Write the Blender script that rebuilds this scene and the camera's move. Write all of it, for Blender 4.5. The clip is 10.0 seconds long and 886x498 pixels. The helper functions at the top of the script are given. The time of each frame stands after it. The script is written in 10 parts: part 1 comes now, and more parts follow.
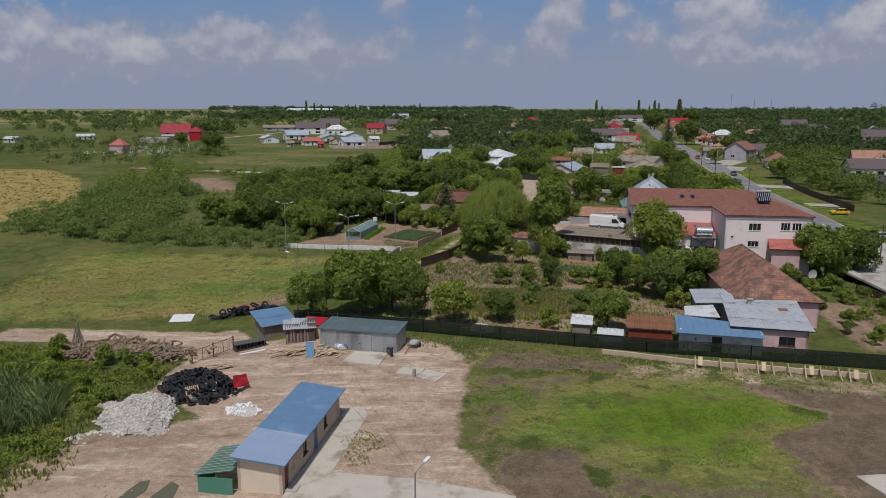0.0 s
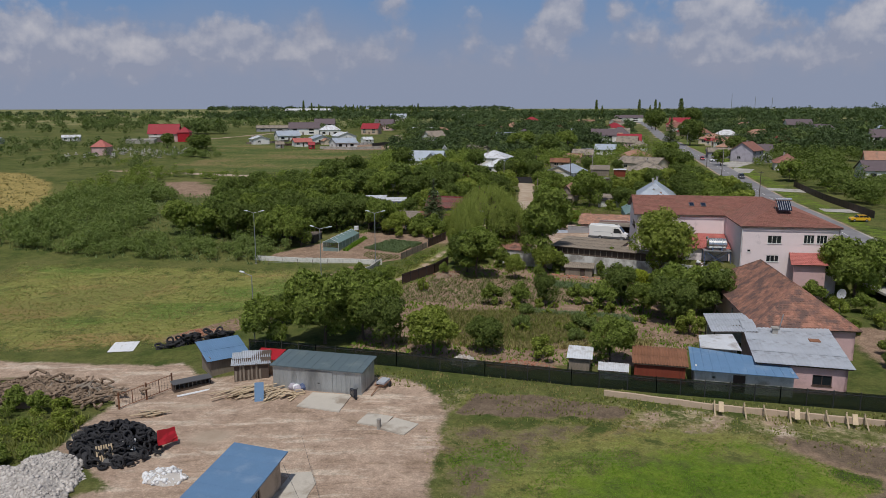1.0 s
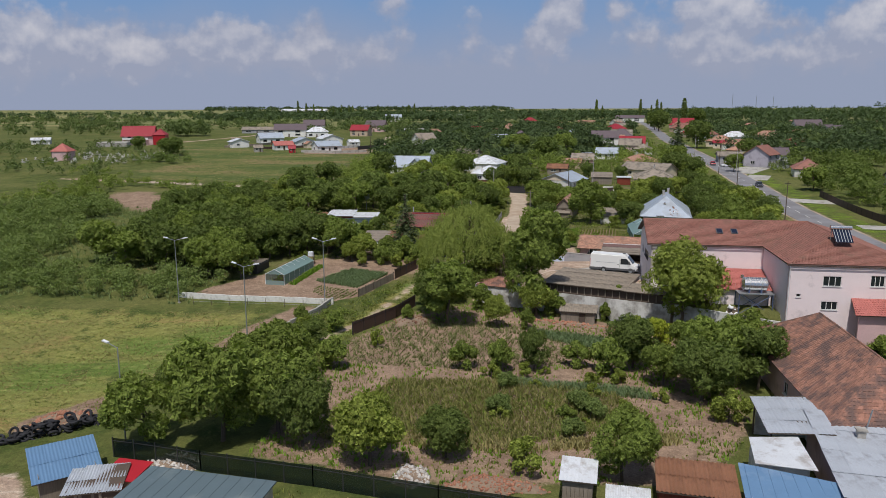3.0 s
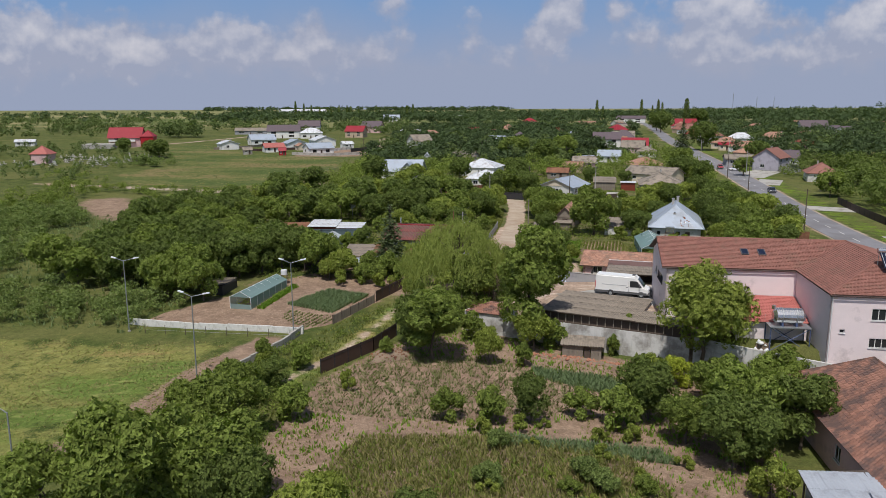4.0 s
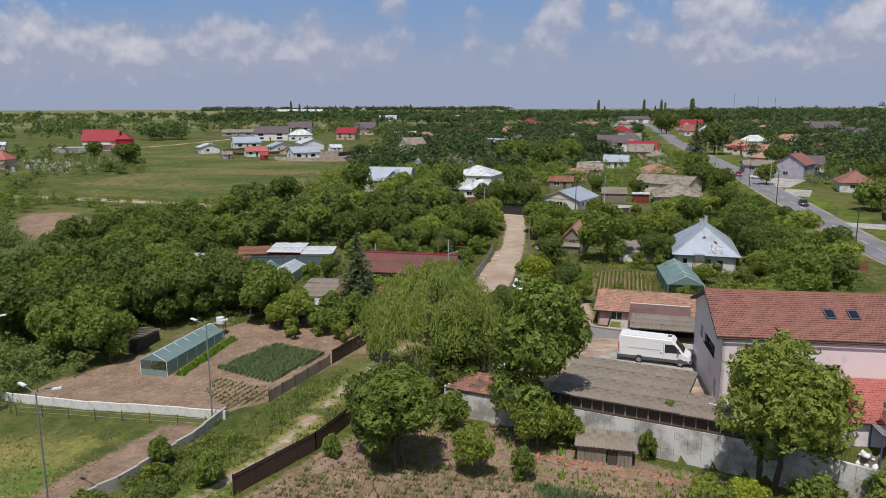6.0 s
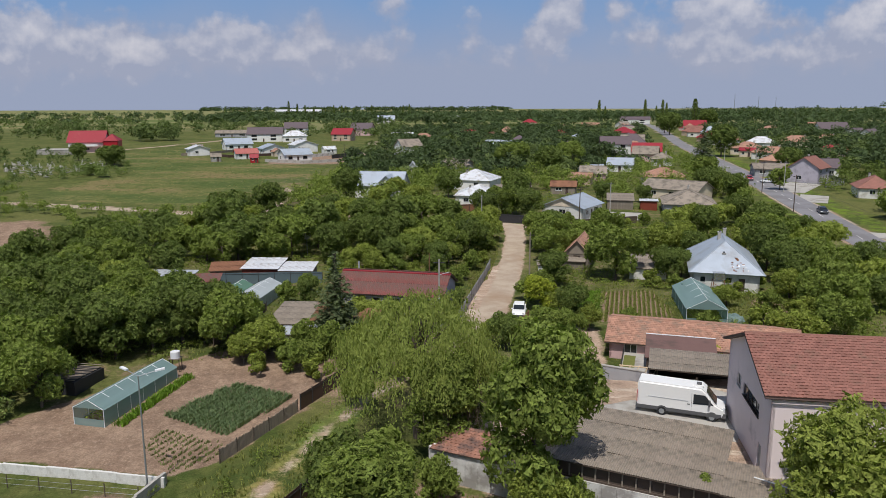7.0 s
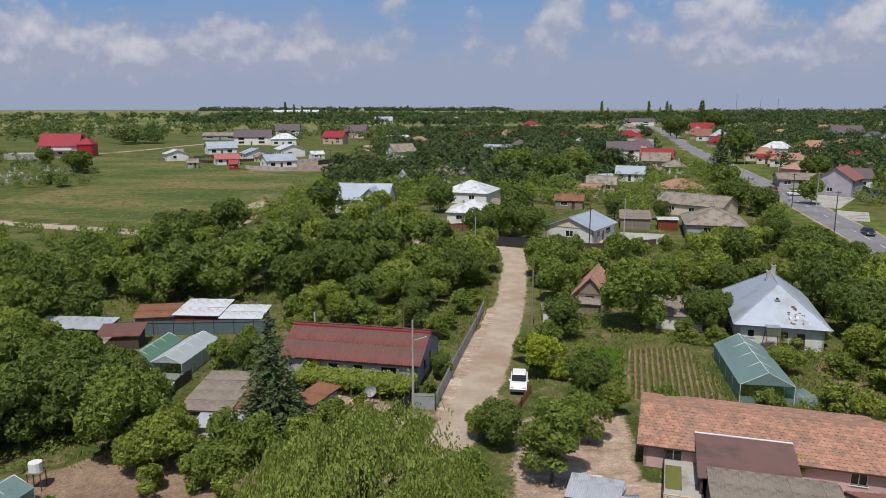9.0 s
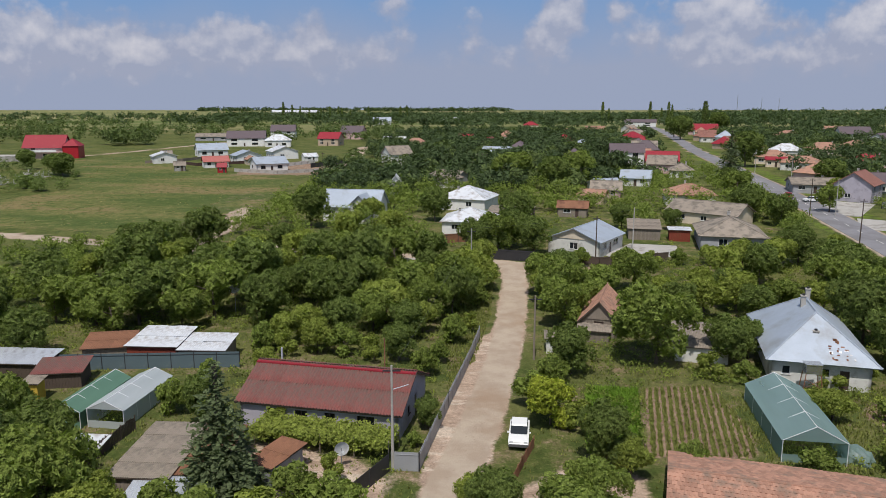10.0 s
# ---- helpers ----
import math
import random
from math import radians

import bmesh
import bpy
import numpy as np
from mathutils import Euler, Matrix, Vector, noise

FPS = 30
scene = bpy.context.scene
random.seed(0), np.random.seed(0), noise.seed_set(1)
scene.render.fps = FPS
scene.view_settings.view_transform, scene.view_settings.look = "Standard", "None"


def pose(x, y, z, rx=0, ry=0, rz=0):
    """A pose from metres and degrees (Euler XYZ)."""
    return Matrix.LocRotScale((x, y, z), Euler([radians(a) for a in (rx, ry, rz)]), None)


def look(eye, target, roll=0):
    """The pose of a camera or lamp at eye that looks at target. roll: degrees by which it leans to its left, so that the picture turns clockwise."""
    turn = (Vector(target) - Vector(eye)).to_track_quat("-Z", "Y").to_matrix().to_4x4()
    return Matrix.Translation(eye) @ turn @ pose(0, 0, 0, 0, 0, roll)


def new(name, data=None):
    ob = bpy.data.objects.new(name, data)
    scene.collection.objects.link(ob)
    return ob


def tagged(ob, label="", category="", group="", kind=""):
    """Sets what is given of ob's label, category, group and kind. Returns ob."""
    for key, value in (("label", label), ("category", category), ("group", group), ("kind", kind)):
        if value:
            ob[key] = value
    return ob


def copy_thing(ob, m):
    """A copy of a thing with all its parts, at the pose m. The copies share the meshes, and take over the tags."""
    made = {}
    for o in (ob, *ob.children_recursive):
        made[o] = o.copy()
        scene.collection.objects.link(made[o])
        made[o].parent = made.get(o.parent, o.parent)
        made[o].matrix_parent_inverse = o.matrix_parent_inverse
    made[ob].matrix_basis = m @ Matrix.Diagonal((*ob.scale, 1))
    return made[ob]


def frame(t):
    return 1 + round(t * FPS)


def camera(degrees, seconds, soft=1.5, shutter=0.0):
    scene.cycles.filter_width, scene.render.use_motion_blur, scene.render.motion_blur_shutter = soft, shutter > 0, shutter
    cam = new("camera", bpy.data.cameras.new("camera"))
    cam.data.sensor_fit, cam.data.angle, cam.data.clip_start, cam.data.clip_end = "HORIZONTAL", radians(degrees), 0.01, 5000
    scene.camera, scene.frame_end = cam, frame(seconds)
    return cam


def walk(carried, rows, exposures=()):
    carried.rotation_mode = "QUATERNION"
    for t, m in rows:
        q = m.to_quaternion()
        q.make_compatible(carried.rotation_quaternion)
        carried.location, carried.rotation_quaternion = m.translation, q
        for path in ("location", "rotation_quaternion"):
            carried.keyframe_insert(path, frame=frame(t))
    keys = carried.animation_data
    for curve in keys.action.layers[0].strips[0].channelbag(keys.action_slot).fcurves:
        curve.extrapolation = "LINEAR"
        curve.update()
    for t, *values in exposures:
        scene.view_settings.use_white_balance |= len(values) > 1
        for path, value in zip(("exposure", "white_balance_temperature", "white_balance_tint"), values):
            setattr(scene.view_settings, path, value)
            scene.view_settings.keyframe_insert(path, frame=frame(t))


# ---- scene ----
cam = camera(62.0, 10.0, soft=0.5)
METRES, EYE, TILT, LEAN, TURN = 126.0, 28.6, -11.0, 0.0, 0.0
ROWS = [
    (0.0, 0.0, 0.0, 0.0, -0.0, 0.0, -0.0),
    (0.5, 0.0105, 0.0508, 0.0088, 0.02, 0.01, 0.03),
    (1.0, 0.0217, 0.1055, 0.0185, 0.02, 0.01, 0.08),
    (1.5, 0.0322, 0.1553, 0.028, 0.01, 0.01, 0.11),
    (2.0, 0.0428, 0.2086, 0.0393, 0.01, 0.01, 0.13),
    (2.5, 0.052, 0.258, 0.0493, 0.02, 0.01, 0.15),
    (4.0, 0.0754, 0.4109, 0.0813, 0.02, 0.03, 0.18),
    (4.5, 0.0814, 0.4583, 0.0916, 0.03, 0.02, 0.18),
    (5.0, 0.0869, 0.5086, 0.103, 0.01, 0.01, 0.18),
    (5.5, 0.0916, 0.555, 0.1127, 0.01, 0.02, 0.18),
    (7.0, 0.1062, 0.6968, 0.1428, -0.01, 0.02, 0.18),
    (7.5, 0.1107, 0.7414, 0.1525, 0.0, 0.04, 0.15),
    (8.0, 0.1158, 0.7886, 0.1637, 0.02, 0.04, 0.1),
    (8.5, 0.1205, 0.8314, 0.174, 0.01, 0.04, 0.05),
    (9.0, 0.1252, 0.8781, 0.185, 0.02, 0.05, 0.04),
    (9.5, 0.1296, 0.9221, 0.1943, 0.02, 0.06, 0.01),
    (10.0, 0.1343, 0.9687, 0.2041, 0.02, 0.07, -0.0),
]
walk(cam, [(t, pose(0, 0, EYE, TILT, LEAN, TURN) @ pose(METRES * x, METRES * y, METRES * z, 90 + pitch, roll, yaw)) for t, x, y, z, yaw, pitch, roll in ROWS],
     exposures=[(0.0, -0.58), (1.5, -0.52), (2.5, -0.39), (4.0, -0.22), (10.0, -0.2)])

# ---------------------------------------------------------------- sky and sun
SUN_EL, SUN_AZ = 63.0, 191.0     # degrees; azimuth clockwise from ahead (+y)
sun_way = Vector((math.sin(radians(SUN_AZ)) * math.cos(radians(SUN_EL)), math.cos(radians(SUN_AZ)) * math.cos(radians(SUN_EL)), math.sin(radians(SUN_EL))))
sun = new("sun", bpy.data.lights.new("sun", "SUN"))
sun.data.energy, sun.data.angle, sun.data.color = 3.9, radians(0.6), (1.0, 0.96, 0.9)
sun.matrix_world = look(sun_way * 300, (0, 0, 0))

CLOUDS = [  # azimuth and elevation in thousandths, half widths, thickness
    (-291, 91, 54, 19, 1.0), (-250, 92, 31, 11, 0.6), (-545, 103, 46, 25, 1.0), (-499, 85, 46, 15, 0.6), (-428, 85, 54, 22, 1.0), (-396, 74, 46, 14, 0.7), (-173, 91, 34, 19, 0.85), (-211, 69, 46, 14, 0.6), (-144, 67, 46, 14, 0.55), (-70, 82, 38, 18, 0.6), (145, 99, 26, 19, 0.85), (166, 124, 18, 15, 0.9), (144, 129, 18, 14, 0.6), (123, 92, 23, 14, 0.6), (260, 85, 31, 14, 0.6), (225, 124, 15, 11, 0.7), (366, 103, 61, 32, 1.0), (379, 121, 38, 19, 0.8), (330, 85, 38, 10, 0.6), (454, 103, 31, 11, 0.7), (465, 65, 46, 10, 0.5), (543, 103, 46, 22, 0.95), (563, 121, 31, 19, 0.8), (268, 128, 54, 10, 0.5), (34, 114, 15, 22, 0.5), (-69, 131, 38, 9, 0.6), (56, 69, 69, 14, 0.45), (-538, 64, 92, 11, 0.4), (-360, 64, 92, 11, 0.4), (508, 82, 61, 10, 0.5), (-638, 92, 69, 29, 0.9), (639, 99, 69, 29, 0.9)]



def build_world():
    w = bpy.data.worlds.new("summer_sky")
    scene.world = w
    w.use_nodes = True
    nt = w.node_tree
    nt.nodes.clear()
    N, L = nt.nodes.new, nt.links.new

    def maths(op, a, b=0.0, c=0.0, clamp=False):
        n = N("ShaderNodeMath")
        n.operation, n.use_clamp = op, clamp
        for i, v in enumerate((a, b, c)):
            if isinstance(v, (int, float)):
                n.inputs[i].default_value = v
            else:
                L(v, n.inputs[i])
        return n.outputs[0]
    sky = N("ShaderNodeTexSky")
    sky.sky_type, sky.sun_disc = "NISHITA", False
    sky.sun_elevation, sky.sun_rotation = radians(SUN_EL), radians(SUN_AZ)
    sky.air_density, sky.dust_density, sky.ozone_density, sky.altitude = 1.0, 2.0, 2.0, 60
    tc = N("ShaderNodeTexCoord")
    sep = N("ShaderNodeSeparateXYZ")
    L(tc.outputs["Generated"], sep.inputs[0])
    ahead = maths("MAXIMUM", maths("ABSOLUTE", sep.outputs[1]), 0.05)
    az = maths("DIVIDE", sep.outputs[0], ahead)
    el = maths("DIVIDE", sep.outputs[2], ahead)
    com = N("ShaderNodeCombineXYZ")
    L(az, com.inputs[0]), L(maths("MULTIPLY", el, 1.05), com.inputs[1])
    above = N("ShaderNodeVectorMath")          # the same field a little higher up, to light the tops
    above.operation = "ADD"
    above.inputs[1].default_value = (-.002, .014, 0)
    L(com.outputs[0], above.inputs[0])
    big, over, fine, loose, curl = (N("ShaderNodeTexNoise") for _ in range(5))
    for n, s, d, v in ((big, 26.0, 5.0, com), (over, 26.0, 5.0, above), (fine, 5.0, 5.0, com), (loose, 11.0, 4.0, com), (curl, 85.0, 5.0, com)):
        L(v.outputs[0], n.inputs["Vector"])
        n.inputs["Scale"].default_value, n.inputs["Detail"].default_value, n.inputs["Roughness"].default_value = s, d, 0.52
    total = tops = None
    for a, e, wa, we, k in CLOUDS:
        dx = maths("DIVIDE", maths("SUBTRACT", az, a / 1000), wa / 1150)
        dy = maths("DIVIDE", maths("SUBTRACT", el, e / 1000), we / 900)
        dy = maths("MULTIPLY", dy, maths("SUBTRACT", 1.0, maths("MULTIPLY", maths("LESS_THAN", dy, 0.0), 0.45)))
        r2 = maths("ADD", maths("MULTIPLY", dx, dx), maths("MULTIPLY", dy, dy))
        g = maths("MULTIPLY", maths("POWER", 2.718, maths("MULTIPLY", r2, -0.8)), k)
        crest = maths("MULTIPLY", g, maths("MULTIPLY_ADD", dy, 0.55, 0.5, clamp=True))
        total = g if total is None else maths("ADD", total, g)
        tops = crest if tops is None else maths("ADD", tops, crest)
    window = maths("MULTIPLY", maths("MULTIPLY", maths("SUBTRACT", el, 0.03, clamp=True), 22.0, clamp=True), maths("MULTIPLY", maths("SUBTRACT", 0.19, el, clamp=True), 14.0, clamp=True))
    stray = maths("MULTIPLY", maths("MULTIPLY", maths("SUBTRACT", loose.outputs["Fac"], 0.5, clamp=True), 4.5, clamp=True), window)
    total = maths("ADD", total, maths("MULTIPLY", stray, 0.22))
    # high scattered cloud over the rest of the sky
    high = maths("MULTIPLY", maths("SUBTRACT", fine.outputs["Fac"], 0.42, clamp=True), maths("MULTIPLY", maths("SUBTRACT", el, 0.16, clamp=True), 4.0, clamp=True))
    stir = maths("MULTIPLY", maths("SUBTRACT", big.outputs["Fac"], 0.5), maths("MULTIPLY_ADD", total, 3.6, 0.25, clamp=True))
    stir = maths("ADD", stir, maths("MULTIPLY", maths("SUBTRACT", curl.outputs["Fac"], 0.5), maths("MULTIPLY", total, 0.4, clamp=True)))
    edge = maths("MULTIPLY_ADD", stir, 1.75, maths("ADD", total, high))
    puff = maths("MULTIPLY", maths("MULTIPLY", maths("SUBTRACT", edge, 0.26, clamp=True), 2.0, clamp=True), 0.86)
    wisp = maths("MULTIPLY", maths("MULTIPLY_ADD", fine.outputs["Fac"], 2.4, -0.85, clamp=True), 0.6)
    white = N("ShaderNodeMixRGB")
    white.inputs[1].default_value = (4.1, 4.5, 5.9, 1)
    white.inputs[2].default_value = (8.0, 7.8, 8.3, 1)
    bright = maths("MULTIPLY_ADD", maths("SUBTRACT", big.outputs["Fac"], over.outputs["Fac"]), 2.0, maths("MULTIPLY_ADD", tops, 0.75, -0.14))
    L(maths("MULTIPLY", bright, 1.0, clamp=True), white.inputs[0])
    low = N("ShaderNodeMixRGB")
    low.inputs[1].default_value, low.inputs[2].default_value = (3.75, 4.35, 5.95, 1), (2.15, 3.85, 6.8, 1)
    L(maths("MULTIPLY", maths("SUBTRACT", maths("SUBTRACT", el, 0.045), maths("MULTIPLY", wisp, 0.06)), 11.0, clamp=True), low.inputs[0])
    haze = N("ShaderNodeMixRGB")
    L(low.outputs[0], haze.inputs[1]), L(sky.outputs[0], haze.inputs[2])
    L(maths("MULTIPLY", maths("SUBTRACT", maths("ABSOLUTE", el), 0.16), 4.0, clamp=True), haze.inputs[0])
    mix = N("ShaderNodeMixRGB")
    L(puff, mix.inputs[0]), L(haze.outputs[0], mix.inputs[1]), L(white.outputs[0], mix.inputs[2])
    bg, out = N("ShaderNodeBackground"), N("ShaderNodeOutputWorld")
    bg.inputs["Strength"].default_value = 0.096
    L(mix.outputs[0], bg.inputs["Color"]), L(bg.outputs[0], out.inputs[0])


build_world()

# ---------------------------------------------------------------- materials


def material(name, col, rough=0.85, metal=0.0, vary=0.12, scale=1.0, stain=None, stain_amt=0.0, stain_scale=0.35, bump=0.15, bump_scale=12.0,
             per_object=0.0, per_island=0.0, translucent=None, spec=0.3, stretch=None, cut=0.0):
    """Two-scale variation of a base colour, with stains and fine relief, in object space."""
    m = bpy.data.materials.new(name)
    m.use_nodes = True
    nt = m.node_tree
    nt.nodes.clear()
    N, L = nt.nodes.new, nt.links.new
    out, bs = N("ShaderNodeOutputMaterial"), N("ShaderNodeBsdfPrincipled")
    bs.inputs["Roughness"].default_value, bs.inputs["Metallic"].default_value = rough, metal
    bs.inputs["Specular IOR Level"].default_value = spec
    tc = N("ShaderNodeTexCoord")
    vec = tc.outputs["Object"]
    if stretch:
        mp = N("ShaderNodeMapping")
        mp.inputs["Scale"].default_value = stretch
        L(vec, mp.inputs[0])
        vec = mp.outputs[0]
    n1, n2 = N("ShaderNodeTexNoise"), N("ShaderNodeTexNoise")
    for n, s, d in ((n1, 0.9 * scale, 6), (n2, 14 * scale, 3)):
        n.inputs["Scale"].default_value, n.inputs["Detail"].default_value = s, d
        L(vec, n.inputs["Vector"])
    add = N("ShaderNodeMath")
    add.operation = "ADD"
    L(n1.outputs["Fac"], add.inputs[0]), L(n2.outputs["Fac"], add.inputs[1])
    val = add.outputs[0]                                     # about 1
    amount = vary * 2.2
    for source, k in ((("ShaderNodeObjectInfo", "Random"), per_object), (("ShaderNodeNewGeometry", "Random Per Island"), per_island)):
        if k:
            r = N(source[0])
            ma = N("ShaderNodeMath")
            ma.operation = "MULTIPLY_ADD"
            ma.inputs[1].default_value = k / max(amount, 1e-3)
            L(r.outputs[source[1]], ma.inputs[0]), L(val, ma.inputs[2])
            sb = N("ShaderNodeMath")
            sb.operation = "SUBTRACT"
            sb.inputs[1].default_value = 0.5 * k / max(amount, 1e-3)
            L(ma.outputs[0], sb.inputs[0])
            val = sb.outputs[0]
    sc = N("ShaderNodeMapRange")
    sc.clamp = False
    sc.inputs["From Min"].default_value, sc.inputs["From Max"].default_value = 0.0, 2.0
    sc.inputs["To Min"].default_value, sc.inputs["To Max"].default_value = 1 - amount, 1 + amount
    L(val, sc.inputs["Value"])
    tint = N("ShaderNodeVectorMath")
    tint.operation = "SCALE"
    tint.inputs[0].default_value = col
    L(sc.outputs[0], tint.inputs["Scale"])
    colour = tint.outputs[0]
    if stain:
        n3, ramp, mx = N("ShaderNodeTexNoise"), N("ShaderNodeMapRange"), N("ShaderNodeMixRGB")
        n3.inputs["Scale"].default_value, n3.inputs["Detail"].default_value, n3.inputs["Roughness"].default_value = stain_scale, 8, 0.65
        L(vec, n3.inputs["Vector"])
        ramp.inputs["From Min"].default_value, ramp.inputs["From Max"].default_value = 0.62 - 0.25 * stain_amt, 0.74 - 0.2 * stain_amt
        L(n3.outputs["Fac"], ramp.inputs["Value"]), L(ramp.outputs[0], mx.inputs[0])
        L(colour, mx.inputs[1])
        mx.inputs[2].default_value = (*stain, 1)
        colour = mx.outputs[0]
    leaves = None
    if cut:
        # leaf shapes within each spray, each with its own tone
        leaves, tone, lit = N("ShaderNodeTexVoronoi"), N("ShaderNodeMapRange"), N("ShaderNodeVectorMath")
        leaves.inputs["Scale"].default_value = cut
        L(tc.outputs["Object"], leaves.inputs["Vector"])
        tone.inputs["To Min"].default_value, tone.inputs["To Max"].default_value = .55, 1.45
        lit.operation = "SCALE"
        L(leaves.outputs["Color"], tone.inputs["Value"]), L(colour, lit.inputs[0]), L(tone.outputs[0], lit.inputs["Scale"])
        colour = lit.outputs[0]
    L(colour, bs.inputs["Base Color"])
    if bump:
        nb, bp = N("ShaderNodeTexNoise"), N("ShaderNodeBump")
        nb.inputs["Scale"].default_value, nb.inputs["Detail"].default_value = bump_scale, 4
        bp.inputs["Strength"].default_value, bp.inputs["Distance"].default_value = bump, 0.05
        L(vec, nb.inputs["Vector"]), L(nb.outputs["Fac"], bp.inputs["Height"]), L(bp.outputs[0], bs.inputs["Normal"])
    shader = bs.outputs[0]
    if translucent:
        tr, ms = N("ShaderNodeBsdfTranslucent"), N("ShaderNodeMixShader")
        mm = N("ShaderNodeVectorMath")
        mm.operation = "MULTIPLY"
        mm.inputs[1].default_value = translucent
        L(colour, mm.inputs[0]), L(mm.outputs[0], tr.inputs[0])
        ms.inputs[0].default_value = 0.27
        L(bs.outputs[0], ms.inputs[1]), L(tr.outputs[0], ms.inputs[2])
        shader = ms.outputs[0]
    if cut:
        gap, tp, mc = N("ShaderNodeMath"), N("ShaderNodeBsdfTransparent"), N("ShaderNodeMixShader")
        gap.operation = "GREATER_THAN"
        gap.inputs[1].default_value = .62
        L(leaves.outputs["Distance"], gap.inputs[0]), L(gap.outputs[0], mc.inputs[0]), L(shader, mc.inputs[1]), L(tp.outputs[0], mc.inputs[2])
        shader = mc.outputs[0]
    L(shader, out.inputs[0])
    return m


def glassy(name, col, rough=0.08):
    m = bpy.data.materials.new(name)
    m.use_nodes = True
    b = m.node_tree.nodes["Principled BSDF"]
    b.inputs["Base Color"].default_value, b.inputs["Roughness"].default_value = (*col, 1), rough
    b.inputs["Specular IOR Level"].default_value = 0.6
    return m


def film_sheet(name, col, clear=0.45):
    """Translucent greenhouse film: part see-through, part scattering, with a slight gloss."""
    m = bpy.data.materials.new(name)
    m.use_nodes = True
    nt = m.node_tree
    nt.nodes.clear()
    N, L = nt.nodes.new, nt.links.new
    out, di, tr, tp, gl = (N("ShaderNode" + k) for k in ("OutputMaterial", "BsdfDiffuse", "BsdfTranslucent", "BsdfTransparent", "BsdfGlossy"))
    di.inputs[0].default_value = tr.inputs[0].default_value = (*col, 1)
    tp.inputs[0].default_value = (0.9, 0.97, 0.95, 1)
    gl.inputs["Roughness"].default_value = 0.25
    noise_n, mr = N("ShaderNodeTexNoise"), N("ShaderNodeMapRange")
    noise_n.inputs["Scale"].default_value, noise_n.inputs["Detail"].default_value = 0.9, 5
    mr.inputs["To Min"].default_value, mr.inputs["To Max"].default_value = clear - 0.15, clear + 0.15
    L(noise_n.outputs["Fac"], mr.inputs["Value"])
    m1, m2, m3 = N("ShaderNodeMixShader"), N("ShaderNodeMixShader"), N("ShaderNodeMixShader")
    m1.inputs[0].default_value, m3.inputs[0].default_value = 0.3, 0.07
    L(di.outputs[0], m1.inputs[1]), L(tr.outputs[0], m1.inputs[2])
    L(mr.outputs[0], m2.inputs[0]), L(m1.outputs[0], m2.inputs[1]), L(tp.outputs[0], m2.inputs[2])
    L(m2.outputs[0], m3.inputs[1]), L(gl.outputs[0], m3.inputs[2]), L(m3.outputs[0], out.inputs[0])
    return m


M = {}
M["concrete"] = material("concrete", (.42, .40, .37), stain=(.25, .23, .2), stain_amt=.5, vary=.1)
M["slab"] = material("slab_concrete", (.5, .46, .4), stain=(.3, .25, .2), stain_amt=.4)
M["asphalt"] = material("asphalt", (.235, .23, .245), rough=.9, stain=(.19, .183, .19), stain_amt=.75, stain_scale=.15, vary=.1)
M["white_wall"] = material("lime_wash", (.68, .67, .64), stain=(.42, .4, .36), stain_amt=.45, stain_scale=.5)
M["white_paint"] = material("white_render", (.76, .75, .73), stain=(.55, .53, .5), stain_amt=.15)
M["grave_white"] = material("weathered_white_paint", (.58, .57, .54), stain=(.3, .3, .27), stain_amt=.4)
M["white_block"] = material("white_block_wall", (.66, .65, .63), stain=(.33, .31, .29), stain_amt=.75, stain_scale=.45, vary=.12)
M["pink_wall"] = material("pale_pink_render", (.82, .71, .71), stain=(.58, .5, .5), stain_amt=.15, vary=.05, bump=.06)
M["rose_wall"] = material("rose_render", (.62, .42, .42), stain=(.45, .3, .3), stain_amt=.3)
M["cream_wall"] = material("cream_render", (.68, .58, .46), stain=(.5, .42, .33), stain_amt=.25)
M["tan_wall"] = material("tan_render", (.52, .4, .3), stain=(.35, .27, .2), stain_amt=.3)
M["grey_wall"] = material("grey_render", (.36, .36, .38), stain=(.22, .22, .24), stain_amt=.4)
M["lilac_wall"] = material("lilac_render", (.43, .4, .46), stain=(.3, .28, .32), stain_amt=.4)
M["clay_tile"] = material("clay_tile", (.27, .125, .098), rough=.8, vary=.22, per_island=.25, stain=(.22, .12, .09), stain_amt=.35, stain_scale=.6)
M["old_tile"] = material("weathered_clay_tile", (.32, .16, .115), rough=.9, vary=.3, per_island=.38, stain=(.14, .09, .078), stain_amt=.75, stain_scale=.7)
M["light_tile"] = material("pale_clay_tile", (.4, .22, .155), rough=.9, vary=.25, per_island=.42, stain=(.24, .17, .13), stain_amt=.45, stain_scale=.7)
M["dark_tile"] = material("brown_tile", (.13, .10, .11), rough=.7, vary=.15, per_island=.15)
M["red_roof"] = material("red_metal_tile", (.30, .028, .04), rough=.5, vary=.12, stain=(.3, .05, .05), stain_amt=.2)
M["rose_roof"] = material("old_rose_tile", (.42, .14, .12), rough=.7, vary=.2, per_island=.15)
M["rust_sheet"] = material("red_painted_sheet", (.23, .075, .065), rough=.7, vary=.3, stain=(.16, .10, .085), stain_amt=.9, stain_scale=.5, per_object=.2)
M["rusty"] = material("rusty_sheet", (.25, .12, .07), rough=.85, vary=.25, stain=(.13, .06, .04), stain_amt=.5, per_object=.15)
M["asbestos"] = material("fibre_cement_sheet", (.29, .245, .2), rough=.95, vary=.18, stain=(.16, .14, .115), stain_amt=.6, stain_scale=.6, per_object=.14)
